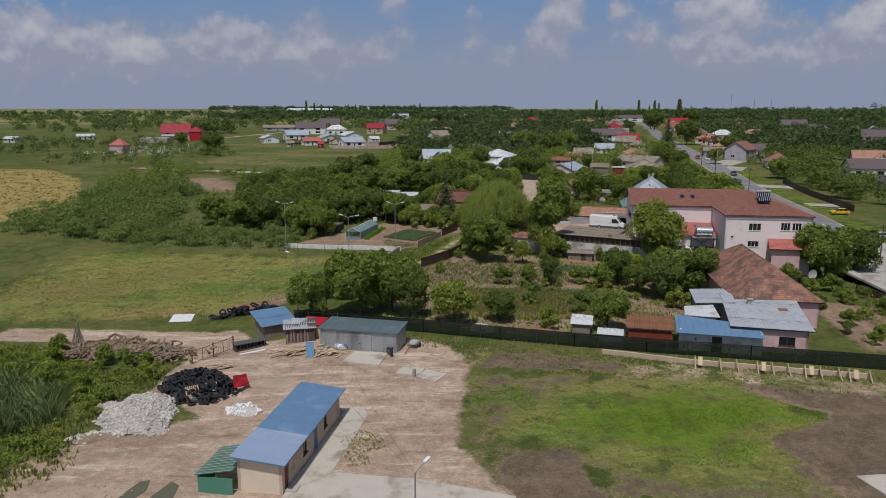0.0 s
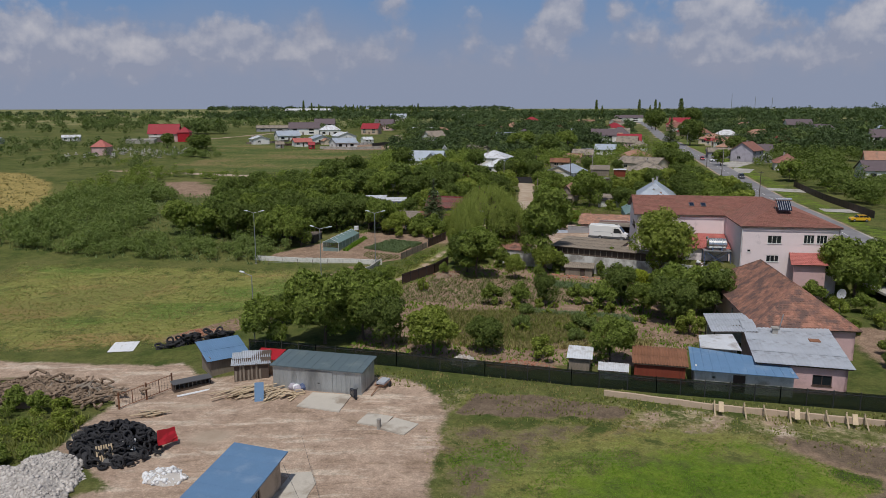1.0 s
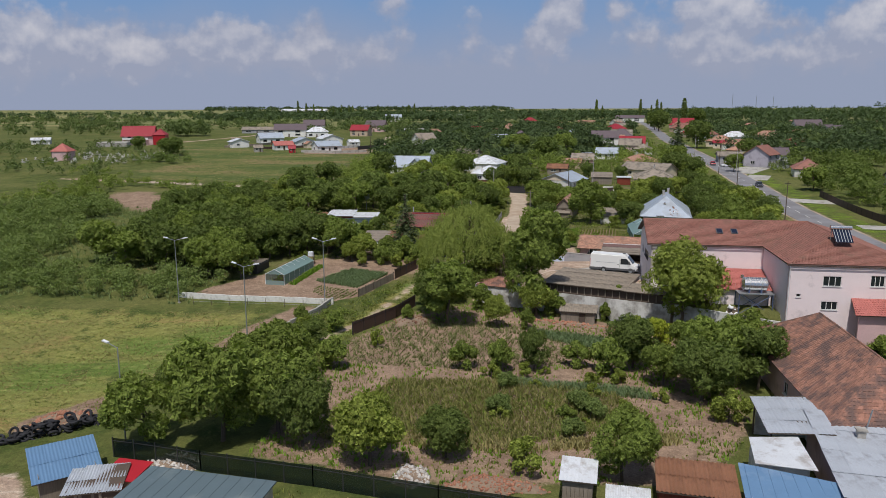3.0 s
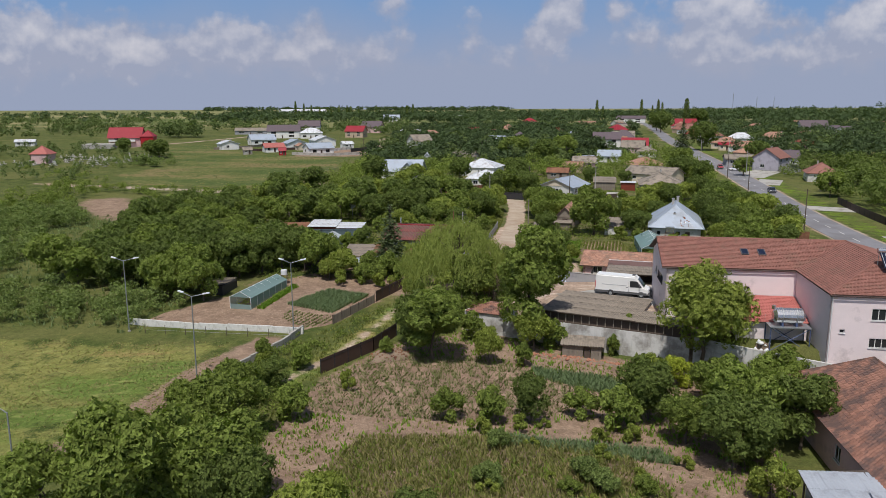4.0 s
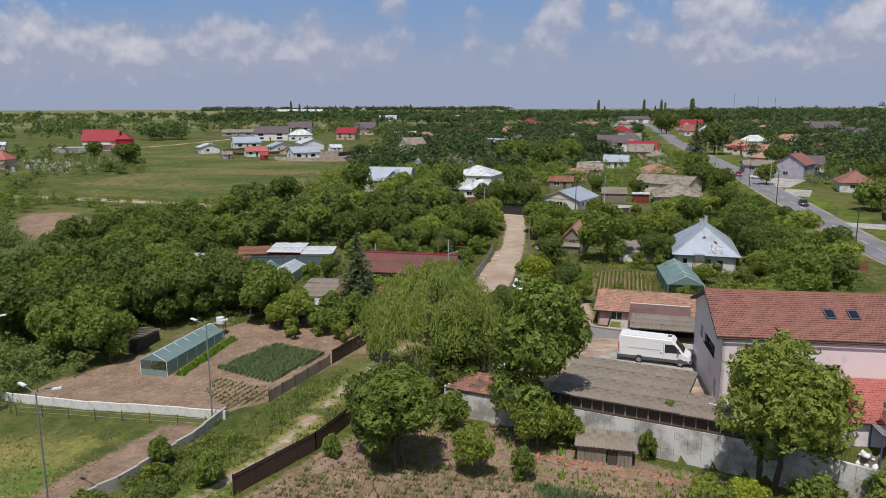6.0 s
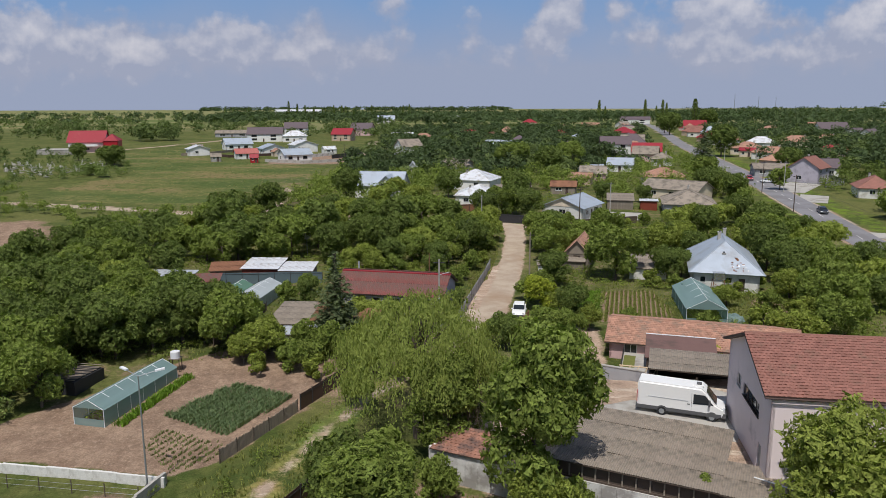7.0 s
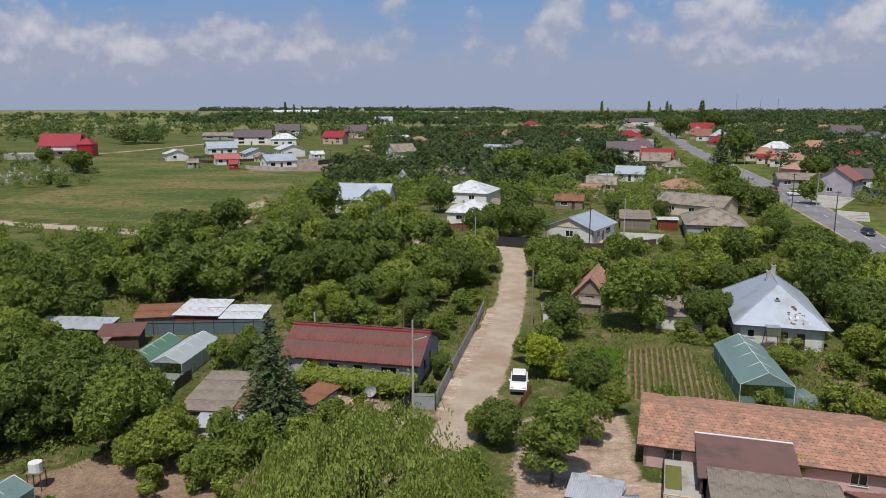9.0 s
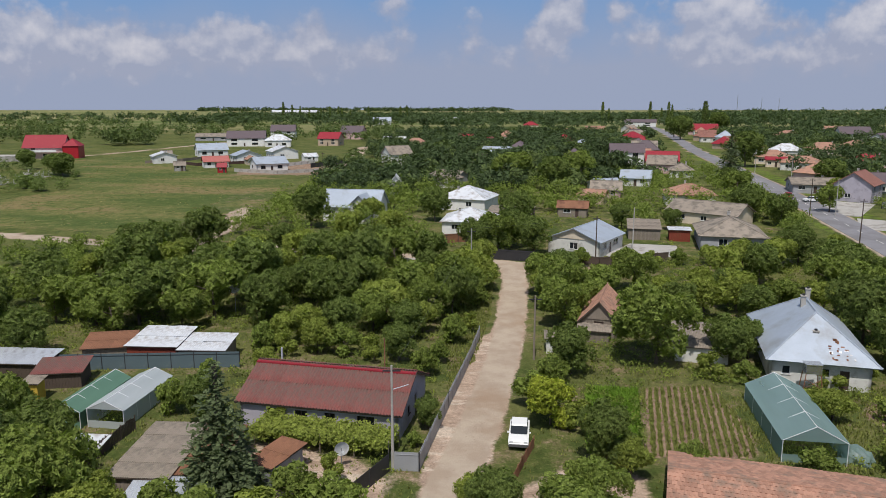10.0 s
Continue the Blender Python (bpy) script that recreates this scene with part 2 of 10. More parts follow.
M["tin"] = material("galvanised_sheet", (.5, .53, .58), rough=.5, metal=.25, vary=.14, stain=(.3, .3, .33), stain_amt=.45, stain_scale=.5, per_object=.12)
M["tin_bright"] = material("bright_sheet", (.7, .72, .75), rough=.45, metal=.15, vary=.12, stain=(.44, .41, .39), stain_amt=.55, stain_scale=.6, per_object=.1)
M["tin_blue"] = material("blue_grey_metal_roof", (.40, .45, .52), rough=.5, metal=.15, vary=.1, stain=(.33, .35, .38), stain_amt=.4, stain_scale=.3, per_object=.06)
M["blue_sheet"] = material("blue_metal_sheet", (.125, .225, .37), rough=.45, vary=.1, stain=(.2, .29, .42), stain_amt=.35, per_object=.06)
# blue sheet with the sun's reflection put into its paler colour
M["blue_pale"] = material("blue_sheet_sun_sheen", (.27, .35, .5), rough=.45, vary=.08, stain=(.33, .4, .52), stain_amt=.35, per_object=.05)
M["slate_sheet"] = material("grey_green_sheet", (.11, .15, .17), rough=.45, vary=.08, stain=(.16, .2, .21), stain_amt=.3, stain_scale=.4)
M["zinc_wall"] = material("zinc_wall_sheet", (.42, .45, .47), rough=.42, metal=.5, vary=.2, stretch=(1.0, 1.0, .25), stain=(.22, .24, .25), stain_amt=.45)
M["brown_metal"] = material("brown_metal_panel", (.075, .045, .038), rough=.55, vary=.1)
M["brown_roof"] = material("brown_felt_roof", (.17, .10, .09), rough=.9, vary=.12, stain=(.12, .08, .07), stain_amt=.4)
M["wood"] = material("grey_wood", (.25, .21, .17), rough=.9, vary=.25, stretch=(1, 1, .15), per_object=.2)
M["raw_wood"] = material("pale_raw_wood", (.52, .41, .28), rough=.85, vary=.2, per_object=.25)
M["log_wood"] = material("weathered_logs", (.27, .2, .145), rough=1, vary=.3, per_object=.4, per_island=.5)
M["dark_wood"] = material("dark_wood", (.10, .075, .06), rough=.9, vary=.2)
M["red_wood"] = material("dark_red_boards", (.22, .05, .03), rough=.8, vary=.2, per_object=.15)
M["green_paint"] = material("green_boards", (.08, .23, .165), rough=.7, vary=.15)
M["yellow_paint"] = material("yellow_boards", (.55, .38, .06), rough=.75, vary=.15)
M["fence_sheet"] = material("grey_fence_sheet", (.33, .34, .36), rough=.5, vary=.1, stain=(.26, .26, .28), stain_amt=.4, per_object=.06)
M["steel"] = material("grey_steel", (.36, .38, .40), rough=.45, metal=.6, vary=.08)
M["tank_steel"] = material("tank_steel", (.62, .62, .62), rough=.25, metal=.85, vary=.1)
M["dark_steel"] = material("dark_steel", (.05, .05, .055), rough=.55, metal=.3, vary=.1)
M["blue_steel"] = material("blue_painted_steel", (.09, .12, .22), rough=.5, vary=.1)
M["rubber"] = material("black_rubber", (.028, .028, .032), rough=.8, vary=.15, per_object=.3)
M["red_paint"] = material("red_paint", (.40, .02, .03), rough=.4, vary=.08)
M["blue_paint"] = material("blue_paint", (.03, .16, .42), rough=.4, vary=.08)
M["yellow_car"] = material("yellow_paint", (.75, .42, .03), rough=.3, vary=.04, bump=0)
M["white_body"] = material("white_bodywork", (.80, .80, .79), rough=.3, vary=.02, bump=0, spec=.5)
M["silver_body"] = material("silver_bodywork", (.55, .57, .6), rough=.3, metal=.4, vary=.02, bump=0)
M["dark_body"] = material("dark_bodywork", (.03, .035, .05), rough=.25, vary=.02, bump=0, spec=.5)
M["red_body"] = material("red_bodywork", (.42, .02, .03), rough=.25, vary=.02, bump=0, spec=.5)
M["grey_plastic"] = material("grey_plastic", (.10, .10, .105), rough=.6, vary=.05)
M["glass"] = glassy("window_glass", (.02, .025, .03))
M["puddle"] = glassy("muddy_water", (.13, .12, .075), .15)
M["panel_glass"] = glassy("solar_glass", (.015, .02, .04), .12)
M["lamp_glass"] = glassy("headlight_glass", (.6, .62, .65), .1)
M["frame_white"] = material("white_frame", (.72, .71, .70), rough=.5, vary=.04, bump=0)
M["frame_dark"] = material("brown_frame", (.09, .06, .05), rough=.6, vary=.1)
M["brick"] = material("red_brick", (.36, .17, .11), rough=.9, vary=.25, per_object=.3, per_island=.3)
M["stone"] = material("rubble_stone", (.52, .485, .455), rough=.95, vary=.18, per_island=.5, per_object=.2)
M["earth"] = material("bare_earth", (.27, .20, .145), rough=1, vary=.2, stain=(.2, .15, .11), stain_amt=.5)
M["spoil"] = material("dry_spoil", (.43, .325, .25), rough=1, vary=.2, stain=(.34, .25, .19), stain_amt=.5)
M["net"] = film_sheet("shade_net", (.012, .022, .021), .3)
M["film_green"] = film_sheet("green_greenhouse_film", (.3, .48, .42), .48)
M["film_teal"] = film_sheet("teal_greenhouse_film", (.36, .5, .5), .5)
M["film_white"] = film_sheet("white_greenhouse_film", (.68, .72, .75), .35)
M["film_dkgreen"] = film_sheet("dark_green_film", (.2, .36, .26), .3)
M["plastic_white"] = material("white_plastic", (.75, .76, .78), rough=.5, vary=.06)
M["mat"] = material("worn_green_carpet", (.15, .16, .045), rough=1, vary=.2)
M["twig"] = material("dry_twigs", (.17, .125, .085), rough=1, vary=.25)
M["bark"] = material("bark", (.12, .095, .075), rough=1, vary=.25, stretch=(1, 1, .2))
LEAF = dict(rough=.7, bump=0, per_object=.2, per_island=.4, vary=.1, translucent=(1.25, 1.5, .5), spec=.1, cut=8.5)
M["leaf"] = material("tree_leaves", (0.175, 0.222, 0.05), **LEAF)
M["leaf_dark"] = material("dark_leaves", (0.132, 0.172, 0.045), **LEAF)
M["leaf_light"] = material("light_leaves", (0.225, 0.265, 0.055), **LEAF)
M["leaf_yellow"] = material("yellow_green_leaves", (0.31, 0.35, 0.045), **LEAF)
M["leaf_grey"] = material("grey_green_leaves", (0.165, 0.212, 0.066), **LEAF)
M["leaf_compound"] = material("compound_leaves", (0.235, 0.275, 0.06), **{**LEAF, "cut": 8.0})
M["leaf_willow"] = material("willow_leaves", (0.25, 0.29, 0.075), **{**LEAF, "cut": 0.0})
M["leaf_pine"] = material("spruce_needles", (0.115, 0.145, 0.07), **LEAF)
M["leaf_far"] = material("far_leaves", (.074, .108, .043), rough=.9, bump=0, per_island=.4, vary=.22, scale=.1, translucent=(1.2, 1.35, .6), cut=2.0)
M["leaf_far_light"] = material("far_light_leaves", (.122, .162, .052), rough=.9, bump=0, per_island=.4, vary=.2, scale=.1, translucent=(1.2, 1.35, .6), cut=2.0)
M["grass_blade"] = material("grass_blades", (.22, .24, .065), rough=.8, bump=0, per_island=.5, vary=.15, translucent=(1.2, 1.3, .6))
M["lawn_blade"] = material("lawn_blades", (.17, .29, .03), rough=.8, bump=0, per_island=.4, vary=.15, translucent=(1.2, 1.3, .6))
M["straw_blade"] = material("dry_blades", (.34, .3, .13), rough=.9, bump=0, per_island=.5, vary=.15, translucent=(1.1, 1.1, .7))
M["hay_blade"] = material("mown_grass", (.24, .28, .085), rough=.9, bump=0, per_island=.5, vary=.15, translucent=(1.1, 1.2, .7))
M["reed_blade"] = material("reed_blades", (.2, .255, .105), rough=.8, bump=0, per_island=.4, vary=.15, translucent=(1.2, 1.3, .6))
M["crop_blade"] = material("corn_blades", (.17, .2, .07), rough=.8, bump=0, per_island=.4, vary=.15, translucent=(1.2, 1.3, .6))
M["leek_blade"] = material("leek_blades", (.19, .26, .125), rough=.8, bump=0, per_island=.35, vary=.12, translucent=(1.2, 1.3, .6))

# ---------------------------------------------------------------- terrain
GY = np.array([-300, 0, 80, 130, 180, 225, 270, 330, 440, 600, 5200.0])
GZ = np.array([-.6, -.6, -.5, 0, 2.2, 2.5, 4.3, 5.4, 6.8, 7.5, 8.0])


def ramp01(a, b, x):
    u = np.clip((x - a) / (b - a), 0, 1)
    return u * u * (3 - 2 * u)


def land(x, y):
    """Height of the ground at x, y (numbers or arrays)."""
    x, y = np.asarray(x, float), np.asarray(y, float)
    base = sum(np.interp(y + d, GY, GZ) for d in (-12, -6, 0, 6, 12)) / 5
    dip = 1.3 * ramp01(-12, -34, x) * ramp01(165, 120, y) * ramp01(70, 95, y)
    line = np.where(x < 37, 144.9 - .5 * (x - 12), 132.4 - .8 * (np.minimum(x, 50) - 37))
    terrace = ramp01(-.3, .3, y - line) * ramp01(18, 24, x) * ramp01(76, 66, x) * ramp01(163, 155, y) * np.maximum(0, 4.0 - base)
    return base - dip + terrace


def gz(x, y):
    return float(land(x, y))


def inside(poly, x, y):
    """Distance inside a polygon, in metres: positive within it (arrays)."""
    x, y = np.asarray(x, float), np.asarray(y, float)
    d = np.full(x.shape, 1e9)
    odd = np.zeros(x.shape, bool)
    for (x0, y0), (x1, y1) in zip(poly, poly[1:] + poly[:1]):
        ex, ey = x1 - x0, y1 - y0
        t = np.clip(((x - x0) * ex + (y - y0) * ey) / (ex * ex + ey * ey + 1e-9), 0, 1)
        d = np.minimum(d, np.hypot(x - x0 - t * ex, y - y0 - t * ey))
        with np.errstate(divide="ignore", invalid="ignore"):
            odd ^= ((y0 > y) != (y1 > y)) & (x < (x1 - x0) * (y - y0) / (y1 - y0 + 1e-12) + x0)
    return np.where(odd, d, -d)


def along(line, width, x, y):
    """Distance inside a band round a polyline: positive within half the width."""
    x, y = np.asarray(x, float), np.asarray(y, float)
    d = np.full(x.shape, 1e9)
    for (x0, y0), (x1, y1) in zip(line, line[1:]):
        ex, ey = x1 - x0, y1 - y0
        t = np.clip(((x - x0) * ex + (y - y0) * ey) / (ex * ex + ey * ey + 1e-9), 0, 1)
        d = np.minimum(d, np.hypot(x - x0 - t * ex, y - y0 - t * ey))
    return width / 2 - d


MAIN_ROAD = [(72, 60), (78.5, 100), (85, 149), (91.2, 195), (97.6, 235), (104.8, 277), (119.5, 352), (131, 415), (152, 522), (203, 735), (240, 900), (290, 1150)]
ROADSIDE = [(14.9, 177), (16.8, 190), (19.2, 202.5), (21.4, 213), (24.5, 214), (22, 200), (19.5, 187), (17, 176)]
DIRT_ROAD = [(15.0, 168), (17.7, 177.7), (20.5, 188.8), (23.5, 203.9), (26.2, 221.5), (28.2, 238), (29.0, 249)]
SIDE_STREET = [(-34, 262), (-20, 264), (-7, 262), (2, 259.5), (15, 254.5), (29.0, 250.5), (42, 247)]
TRACK = [(-120, 290), (-108.7, 285.5), (-94.8, 282), (-62, 271.5), (-42, 265), (-34, 262)]
FOOTPATH = [(-7.6, 127.4), (-3.2, 134.3), (1.0, 145.9), (3.4, 153), (7, 160), (12, 167), (16.5, 172)]
FIELD_ROAD = [(-33, 262), (-30.3, 283), (-34, 310)]
FAR_TRACK = [(-165, 462), (-147, 520), (-120, 640), (-110, 720)]
LANE_FAR = [(-26, 405), (-24, 470), (-30, 560)]
YARD = [(-60, 98), (-44, 97), (-28, 96), (-23, 90), (-16, 92), (-5, 90), (1, 87), (3, 80), (2, 70), (1, 60), (5, 52), (8, 44), (-25, 36), (-36, 42), (-37, 52), (-33, 60), (-26, 63.5), (-23, 66), (-30, 72), (-31, 78), (-30, 84), (-40, 92), (-60, 92)]
STRIP = [(1, 87), (12, 86), (24, 82), (45, 77), (52, 74), (52, 66), (44, 70), (30, 73.5), (10, 78), (3, 80)]
LAWN_CORE = [(12.5, 69.5), (15, 71.5), (22, 73.8), (29, 73.2), (33, 70.5), (37, 66), (31.4, 62.5), (28, 60), (26, 55.7), (18.3, 56.5), (13.6, 60.5), (8, 62), (9, 66)]
LAWN_WEST = [(2.7, 71.2), (6.4, 74.3), (10.2, 72.0), (9.0, 67.4), (4.1, 66)]
LAWN_PALE = [(1, 77.7), (13.5, 78.4), (29.2, 77.4), (39, 71.2), (38, 64), (32, 52), (28, 47), (12, 48), (10.5, 58.7), (3.7, 60.5), (1.4, 65.7)]
MUD = [(5.5, 58.2), (10.8, 59), (12.4, 50), (3, 49)]
MUD_NORTH = [(4.2, 79.4), (6, 84.4), (12, 84), (21, 80.5), (20, 78.6), (9, 79)]
DARK_SOIL = [(31, 75.4), (37.5, 72.9), (45, 71.5), (40, 63), (37, 56), (31.2, 54), (28.8, 61), (35.6, 64.6), (38, 67.5)]
LAWN = [(2, 46), (1.5, 60), (5, 72), (12, 76), (24, 74.5), (33, 71), (37, 65), (31, 56), (38, 46)]
BARE_E = [(30, 74), (52, 68), (56, 40), (30, 40), (30, 57), (38, 65)]
MEADOW = [(-75, 146), (-36, 142), (-17, 140), (-16, 124), (-22, 110), (-29, 103), (-45, 101), (-75, 100)]
REDDISH = [(-72, 112), (-62, 113), (-57.7, 110.5), (-50.8, 118.2), (-41.6, 131.0), (-38.8, 143), (-48, 135.5), (-60, 127), (-72, 121)]
GARDEN = [(-9, 97), (-6, 118), (-4, 128), (3.5, 139), (12, 143), (20, 139), (36, 130.5), (41, 120), (35, 101), (28, 92), (8, 92)]
CORN = [(-4.5, 124), (-2.4, 128.3), (2.8, 135.5), (11.5, 133.5), (19, 130.4), (19.6, 127.6), (25, 123.6), (23, 118.8), (9.8, 117.2), (-3, 119)]
ROWS_BED = [(-1, 105), (2, 114), (14, 114), (25, 110), (27, 103), (14, 99), (2, 101)]
LEEKS = [(19.2, 130.4), (27, 127.5), (32, 121.6), (29.2, 119.5), (25.2, 123.8), (19.6, 127.8)]
BED_WEST = [(-31, 148.4), (-8.5, 143.6), (-4.6, 146.6), (-0.4, 155), (1.6, 159.4), (-6.5, 162.6), (-9.5, 165.6), (-12.5, 170.6), (-17, 166), (-22.5, 158), (-29, 152)]
ONION = [(-12.7, 154.3), (-5.9, 150.4), (-1.3, 158.4), (-7.9, 161.5)]
BED_EAST = [(34.1, 181.2), (43.1, 181.2), (44.3, 186.5), (44.4, 196.5), (37.1, 195.6)]
BED_FAR = [(54, 176), (62, 178), (64, 192), (57, 192)]
COURT = [(12, 143.7), (37, 131.5), (56, 131), (60, 140), (45, 165), (31, 166), (24, 160), (13, 152)]
FARM_YARD = [(21, 160), (31, 163), (33, 178), (27, 180), (22, 176)]
WHEAT = [(-190, 290), (-151, 283), (-126, 255), (-101, 205), (-104, 165), (-190, 150)]
GREEN_FIELD = [(-95, 289), (-41, 276), (-33, 300), (-30, 374), (-60, 396), (-82, 413), (-130, 488), (-150, 454), (-120, 405), (-96, 352), (-108, 318)]
BROWN_PATCH = [(-92, 256), (-79, 260.5), (-68, 246), (-62, 228), (-66, 220), (-84, 236)]
BUILD_PLOT = [(-60, 392), (-30, 392), (-20, 420), (-40, 440), (-60, 410)]
PIT_EAST = [(-5, 172), (12, 172), (14, 178), (6, 184), (-8, 184), (-12, 174)]
PLOT_E = [(51, 84), (66, 88), (64, 104), (55, 108), (52, 98)]
PLAZA = [(66, 122), (70, 108), (84, 112), (91, 150), (92, 172), (86, 168), (80, 150)]

XS = np.concatenate([-np.geomspace(4200, 215, 14), np.arange(-200, -62, 6.0), np.arange(-62, 74, 1.1), np.arange(75, 140, 2.0), np.arange(142, 220, 6.0), np.geomspace(235, 4200, 14)])
YS = np.concatenate([[-300, -120, -40, 0, 20, 32], np.arange(38, 206, 1.1), np.arange(207, 300, 2.0), np.arange(304, 560, 8.0), np.geomspace(575, 5200, 36)])


def build_ground():
    X, Y = np.meshgrid(XS, YS)
    x, y = X.ravel(), Y.ravel()
    z = land(x, y)
    rng = np.random.default_rng(5)
    near = (np.abs(x - 5) < 70) & (y < 210) & (y > 36)
    z = z + near * (rng.normal(0, .016, x.size))
    nx, ny = len(XS), len(YS)
    i = np.arange(nx * ny).reshape(ny, nx)
    faces = np.stack([i[:-1, :-1], i[:-1, 1:], i[1:, 1:], i[1:, :-1]], -1).reshape(-1, 4)
    me = bpy.data.meshes.new("ground")
    me.from_pydata(np.stack([x, y, z], -1).tolist(), [], faces.tolist())
    me.polygons.foreach_set("use_smooth", [True] * len(me.polygons))

    def soft(d, w=1.0):
        return np.clip(.5 + d / (2 * w), 0, 1)
    big = np.zeros(x.size)
    dirt = np.maximum.reduce([soft(inside(YARD, x, y), 1.6), .46 * soft(inside(STRIP, x, y), 1.6) * (1 - .8 * soft(inside(MUD_NORTH, x, y), 1.2)), soft(along(DIRT_ROAD, 4.2, x, y), .6), .9 * soft(inside(ROADSIDE, x, y), .5), soft(along(SIDE_STREET, 5.0, x, y), .8),
                              soft(along(TRACK, 4.5, x, y), 1.2), .62 * soft(along(FOOTPATH, 2.0, x, y), .9), soft(along(FIELD_ROAD, 5, x, y), 1.5), soft(along(FAR_TRACK, 5, x, y), 3),
                              soft(along(LANE_FAR, 6, x, y), 3), soft(inside(COURT, x, y), .6), .9 * soft(inside(FARM_YARD, x, y), 1.2), .7 * soft(inside(PIT_EAST, x, y), 1.5)])
    soil = np.maximum.reduce([.75 * soft(inside(GARDEN, x, y), 1.0), soft(inside(CORN, x, y), .8), .8 * soft(inside(ROWS_BED, x, y), .8), soft(inside(BED_WEST, x, y), .5), .72 * soft(inside([(-14, 161), (4, 157.5), (9, 168), (-3, 172), (-14, 172)], x, y), 2), soft(inside(BED_EAST, x, y), .6),
                              .8 * soft(inside(BED_FAR, x, y), .8), soft(inside(BARE_E, x, y), 2.5), .46 * soft(inside(LAWN, x, y), 1.5) * (1 - soft(inside(LAWN_CORE, x, y), 4)), .95 * soft(inside(MUD, x, y), 1.5), .95 * soft(inside(MUD_NORTH, x, y), 1.2), soft(inside(DARK_SOIL, x, y), 1.5), .8 * soft(inside(PLOT_E, x, y), 2), .38 * ((y > 155) & (y < 345) & (x > -45) & (x < 95)), .7 * soft(inside(BROWN_PATCH, x, y), 4), .9 * soft(inside(BUILD_PLOT, x, y), 4),
                              soft(along([(-31, 106), (-23.5, 113), (-19.5, 122), (-16.5, 131), (-12, 138.5)], 5.2, x, y), 1.6)])
    lawn = np.maximum.reduce([.66 * soft(inside(LAWN_CORE, x, y), 5), .7 * soft(inside(LAWN_WEST, x, y), 2.5), .35 * soft(inside(LAWN_PALE, x, y), 2), .45 * soft(along([(p[0] - 6.5, p[1]) for p in MAIN_ROAD], 4, x, y), 1), .5 * soft(along([(p[0] + 8, p[1]) for p in MAIN_ROAD], 7, x, y), 1)])
    straw = np.maximum.reduce([.62 * soft(inside(MEADOW, x, y), 3), .5 * soft(inside(REDDISH, x, y), 6), .56 * soft(inside(LAWN_PALE, x, y), 2), .5 * soft(inside(STRIP, x, y), 2), .6 * soft(along(FOOTPATH, 4.6, x, y), 1.2)])
    wheat = soft(inside(WHEAT, x, y), 4)
    lane = np.maximum.reduce([.8 * soft(along(MAIN_ROAD, 9.6, x, y), 1.0), soft(along(DIRT_ROAD, 3.7, x, y), .6), soft(along(SIDE_STREET, 4.2, x, y), .9), soft(along(TRACK, 4.0, x, y), 1.2), .55 * soft(along(FOOTPATH, 1.3, x, y), .6), .62 * soft(2.6 - np.hypot((x + 18) * .7, y - 74.5), 2), .6 * soft(1.8 - np.hypot((x + 22) * .5, y - 82), 1.5), .9 * soft(along(FIELD_ROAD, 4, x, y), 1.5), .8 * soft(along(FAR_TRACK, 4, x, y), 3), soft(along(LANE_FAR, 5, x, y), 3)])
    damp = np.maximum.reduce([soft(inside(MUD, x, y), 1.5), soft(inside(MUD_NORTH, x, y), 1.2), soft(inside(DARK_SOIL, x, y), 1.5), .75 * soft(inside(BARE_E, x, y), 2.5), .5 * soft(inside(LAWN_PALE, x, y), 2) * (1 - soft(inside(LAWN_CORE, x, y), 4)), .55 * soft(inside(ROWS_BED, x, y), 1)])
    for n, v in (("damp", damp), ("dirt", dirt), ("soil", soil), ("lawn", lawn), ("straw", straw), ("wheat", wheat), ("lane", lane), ("field", soft(inside(GREEN_FIELD, x, y), 5)), ("rust", .8 * soft(inside(REDDISH, x, y), 4))):
        me.attributes.new(n, "FLOAT", "POINT").data.foreach_set("value", v.astype(np.float32))
    m = bpy.data.materials.new("ground_cover")
    m.use_nodes = True
    nt = m.node_tree
    N, L = nt.nodes.new, nt.links.new
    bs = nt.nodes["Principled BSDF"]
    bs.inputs["Roughness"].default_value, bs.inputs["Specular IOR Level"].default_value = 1.0, .1
    geo = N("ShaderNodeNewGeometry")

    def noise_at(scale, detail=6, rough=.6, stretch=None):
        n = N("ShaderNodeTexNoise")
        n.inputs["Scale"].default_value, n.inputs["Detail"].default_value, n.inputs["Roughness"].default_value = scale, detail, rough
        if stretch:
            mp = N("ShaderNodeMapping")
            mp.inputs["Scale"].default_value, mp.inputs["Rotation"].default_value = stretch, (0, 0, .35)
            L(geo.outputs["Position"], mp.inputs[0]), L(mp.outputs[0], n.inputs["Vector"])
        else:
            L(geo.outputs["Position"], n.inputs["Vector"])
        return n.outputs["Fac"]

    def blend(fac, a, b):
        mx = N("ShaderNodeMixRGB")
        L(fac, mx.inputs[0])
        for k, v in ((1, a), (2, b)):
            if isinstance(v, tuple):
                mx.inputs[k].default_value = (*v, 1)
            else:
                L(v, mx.inputs[k])
        return mx.outputs[0]

    def steps(v, lo, hi):
        r = N("ShaderNodeMapRange")
        r.interpolation_type = "SMOOTHSTEP"
        r.inputs["From Min"].default_value, r.inputs["From Max"].default_value = lo, hi
        L(v, r.inputs["Value"])
        return r.outputs[0]
    rough_n, speck = noise_at(1.3, 8, .78), noise_at(5.5, 6, .85)
    mid, fine, wide, huge = noise_at(.35), noise_at(3.0, 5, .7), noise_at(.06, 5), noise_at(.004, 4, .6, (.35, 2.2, 1))
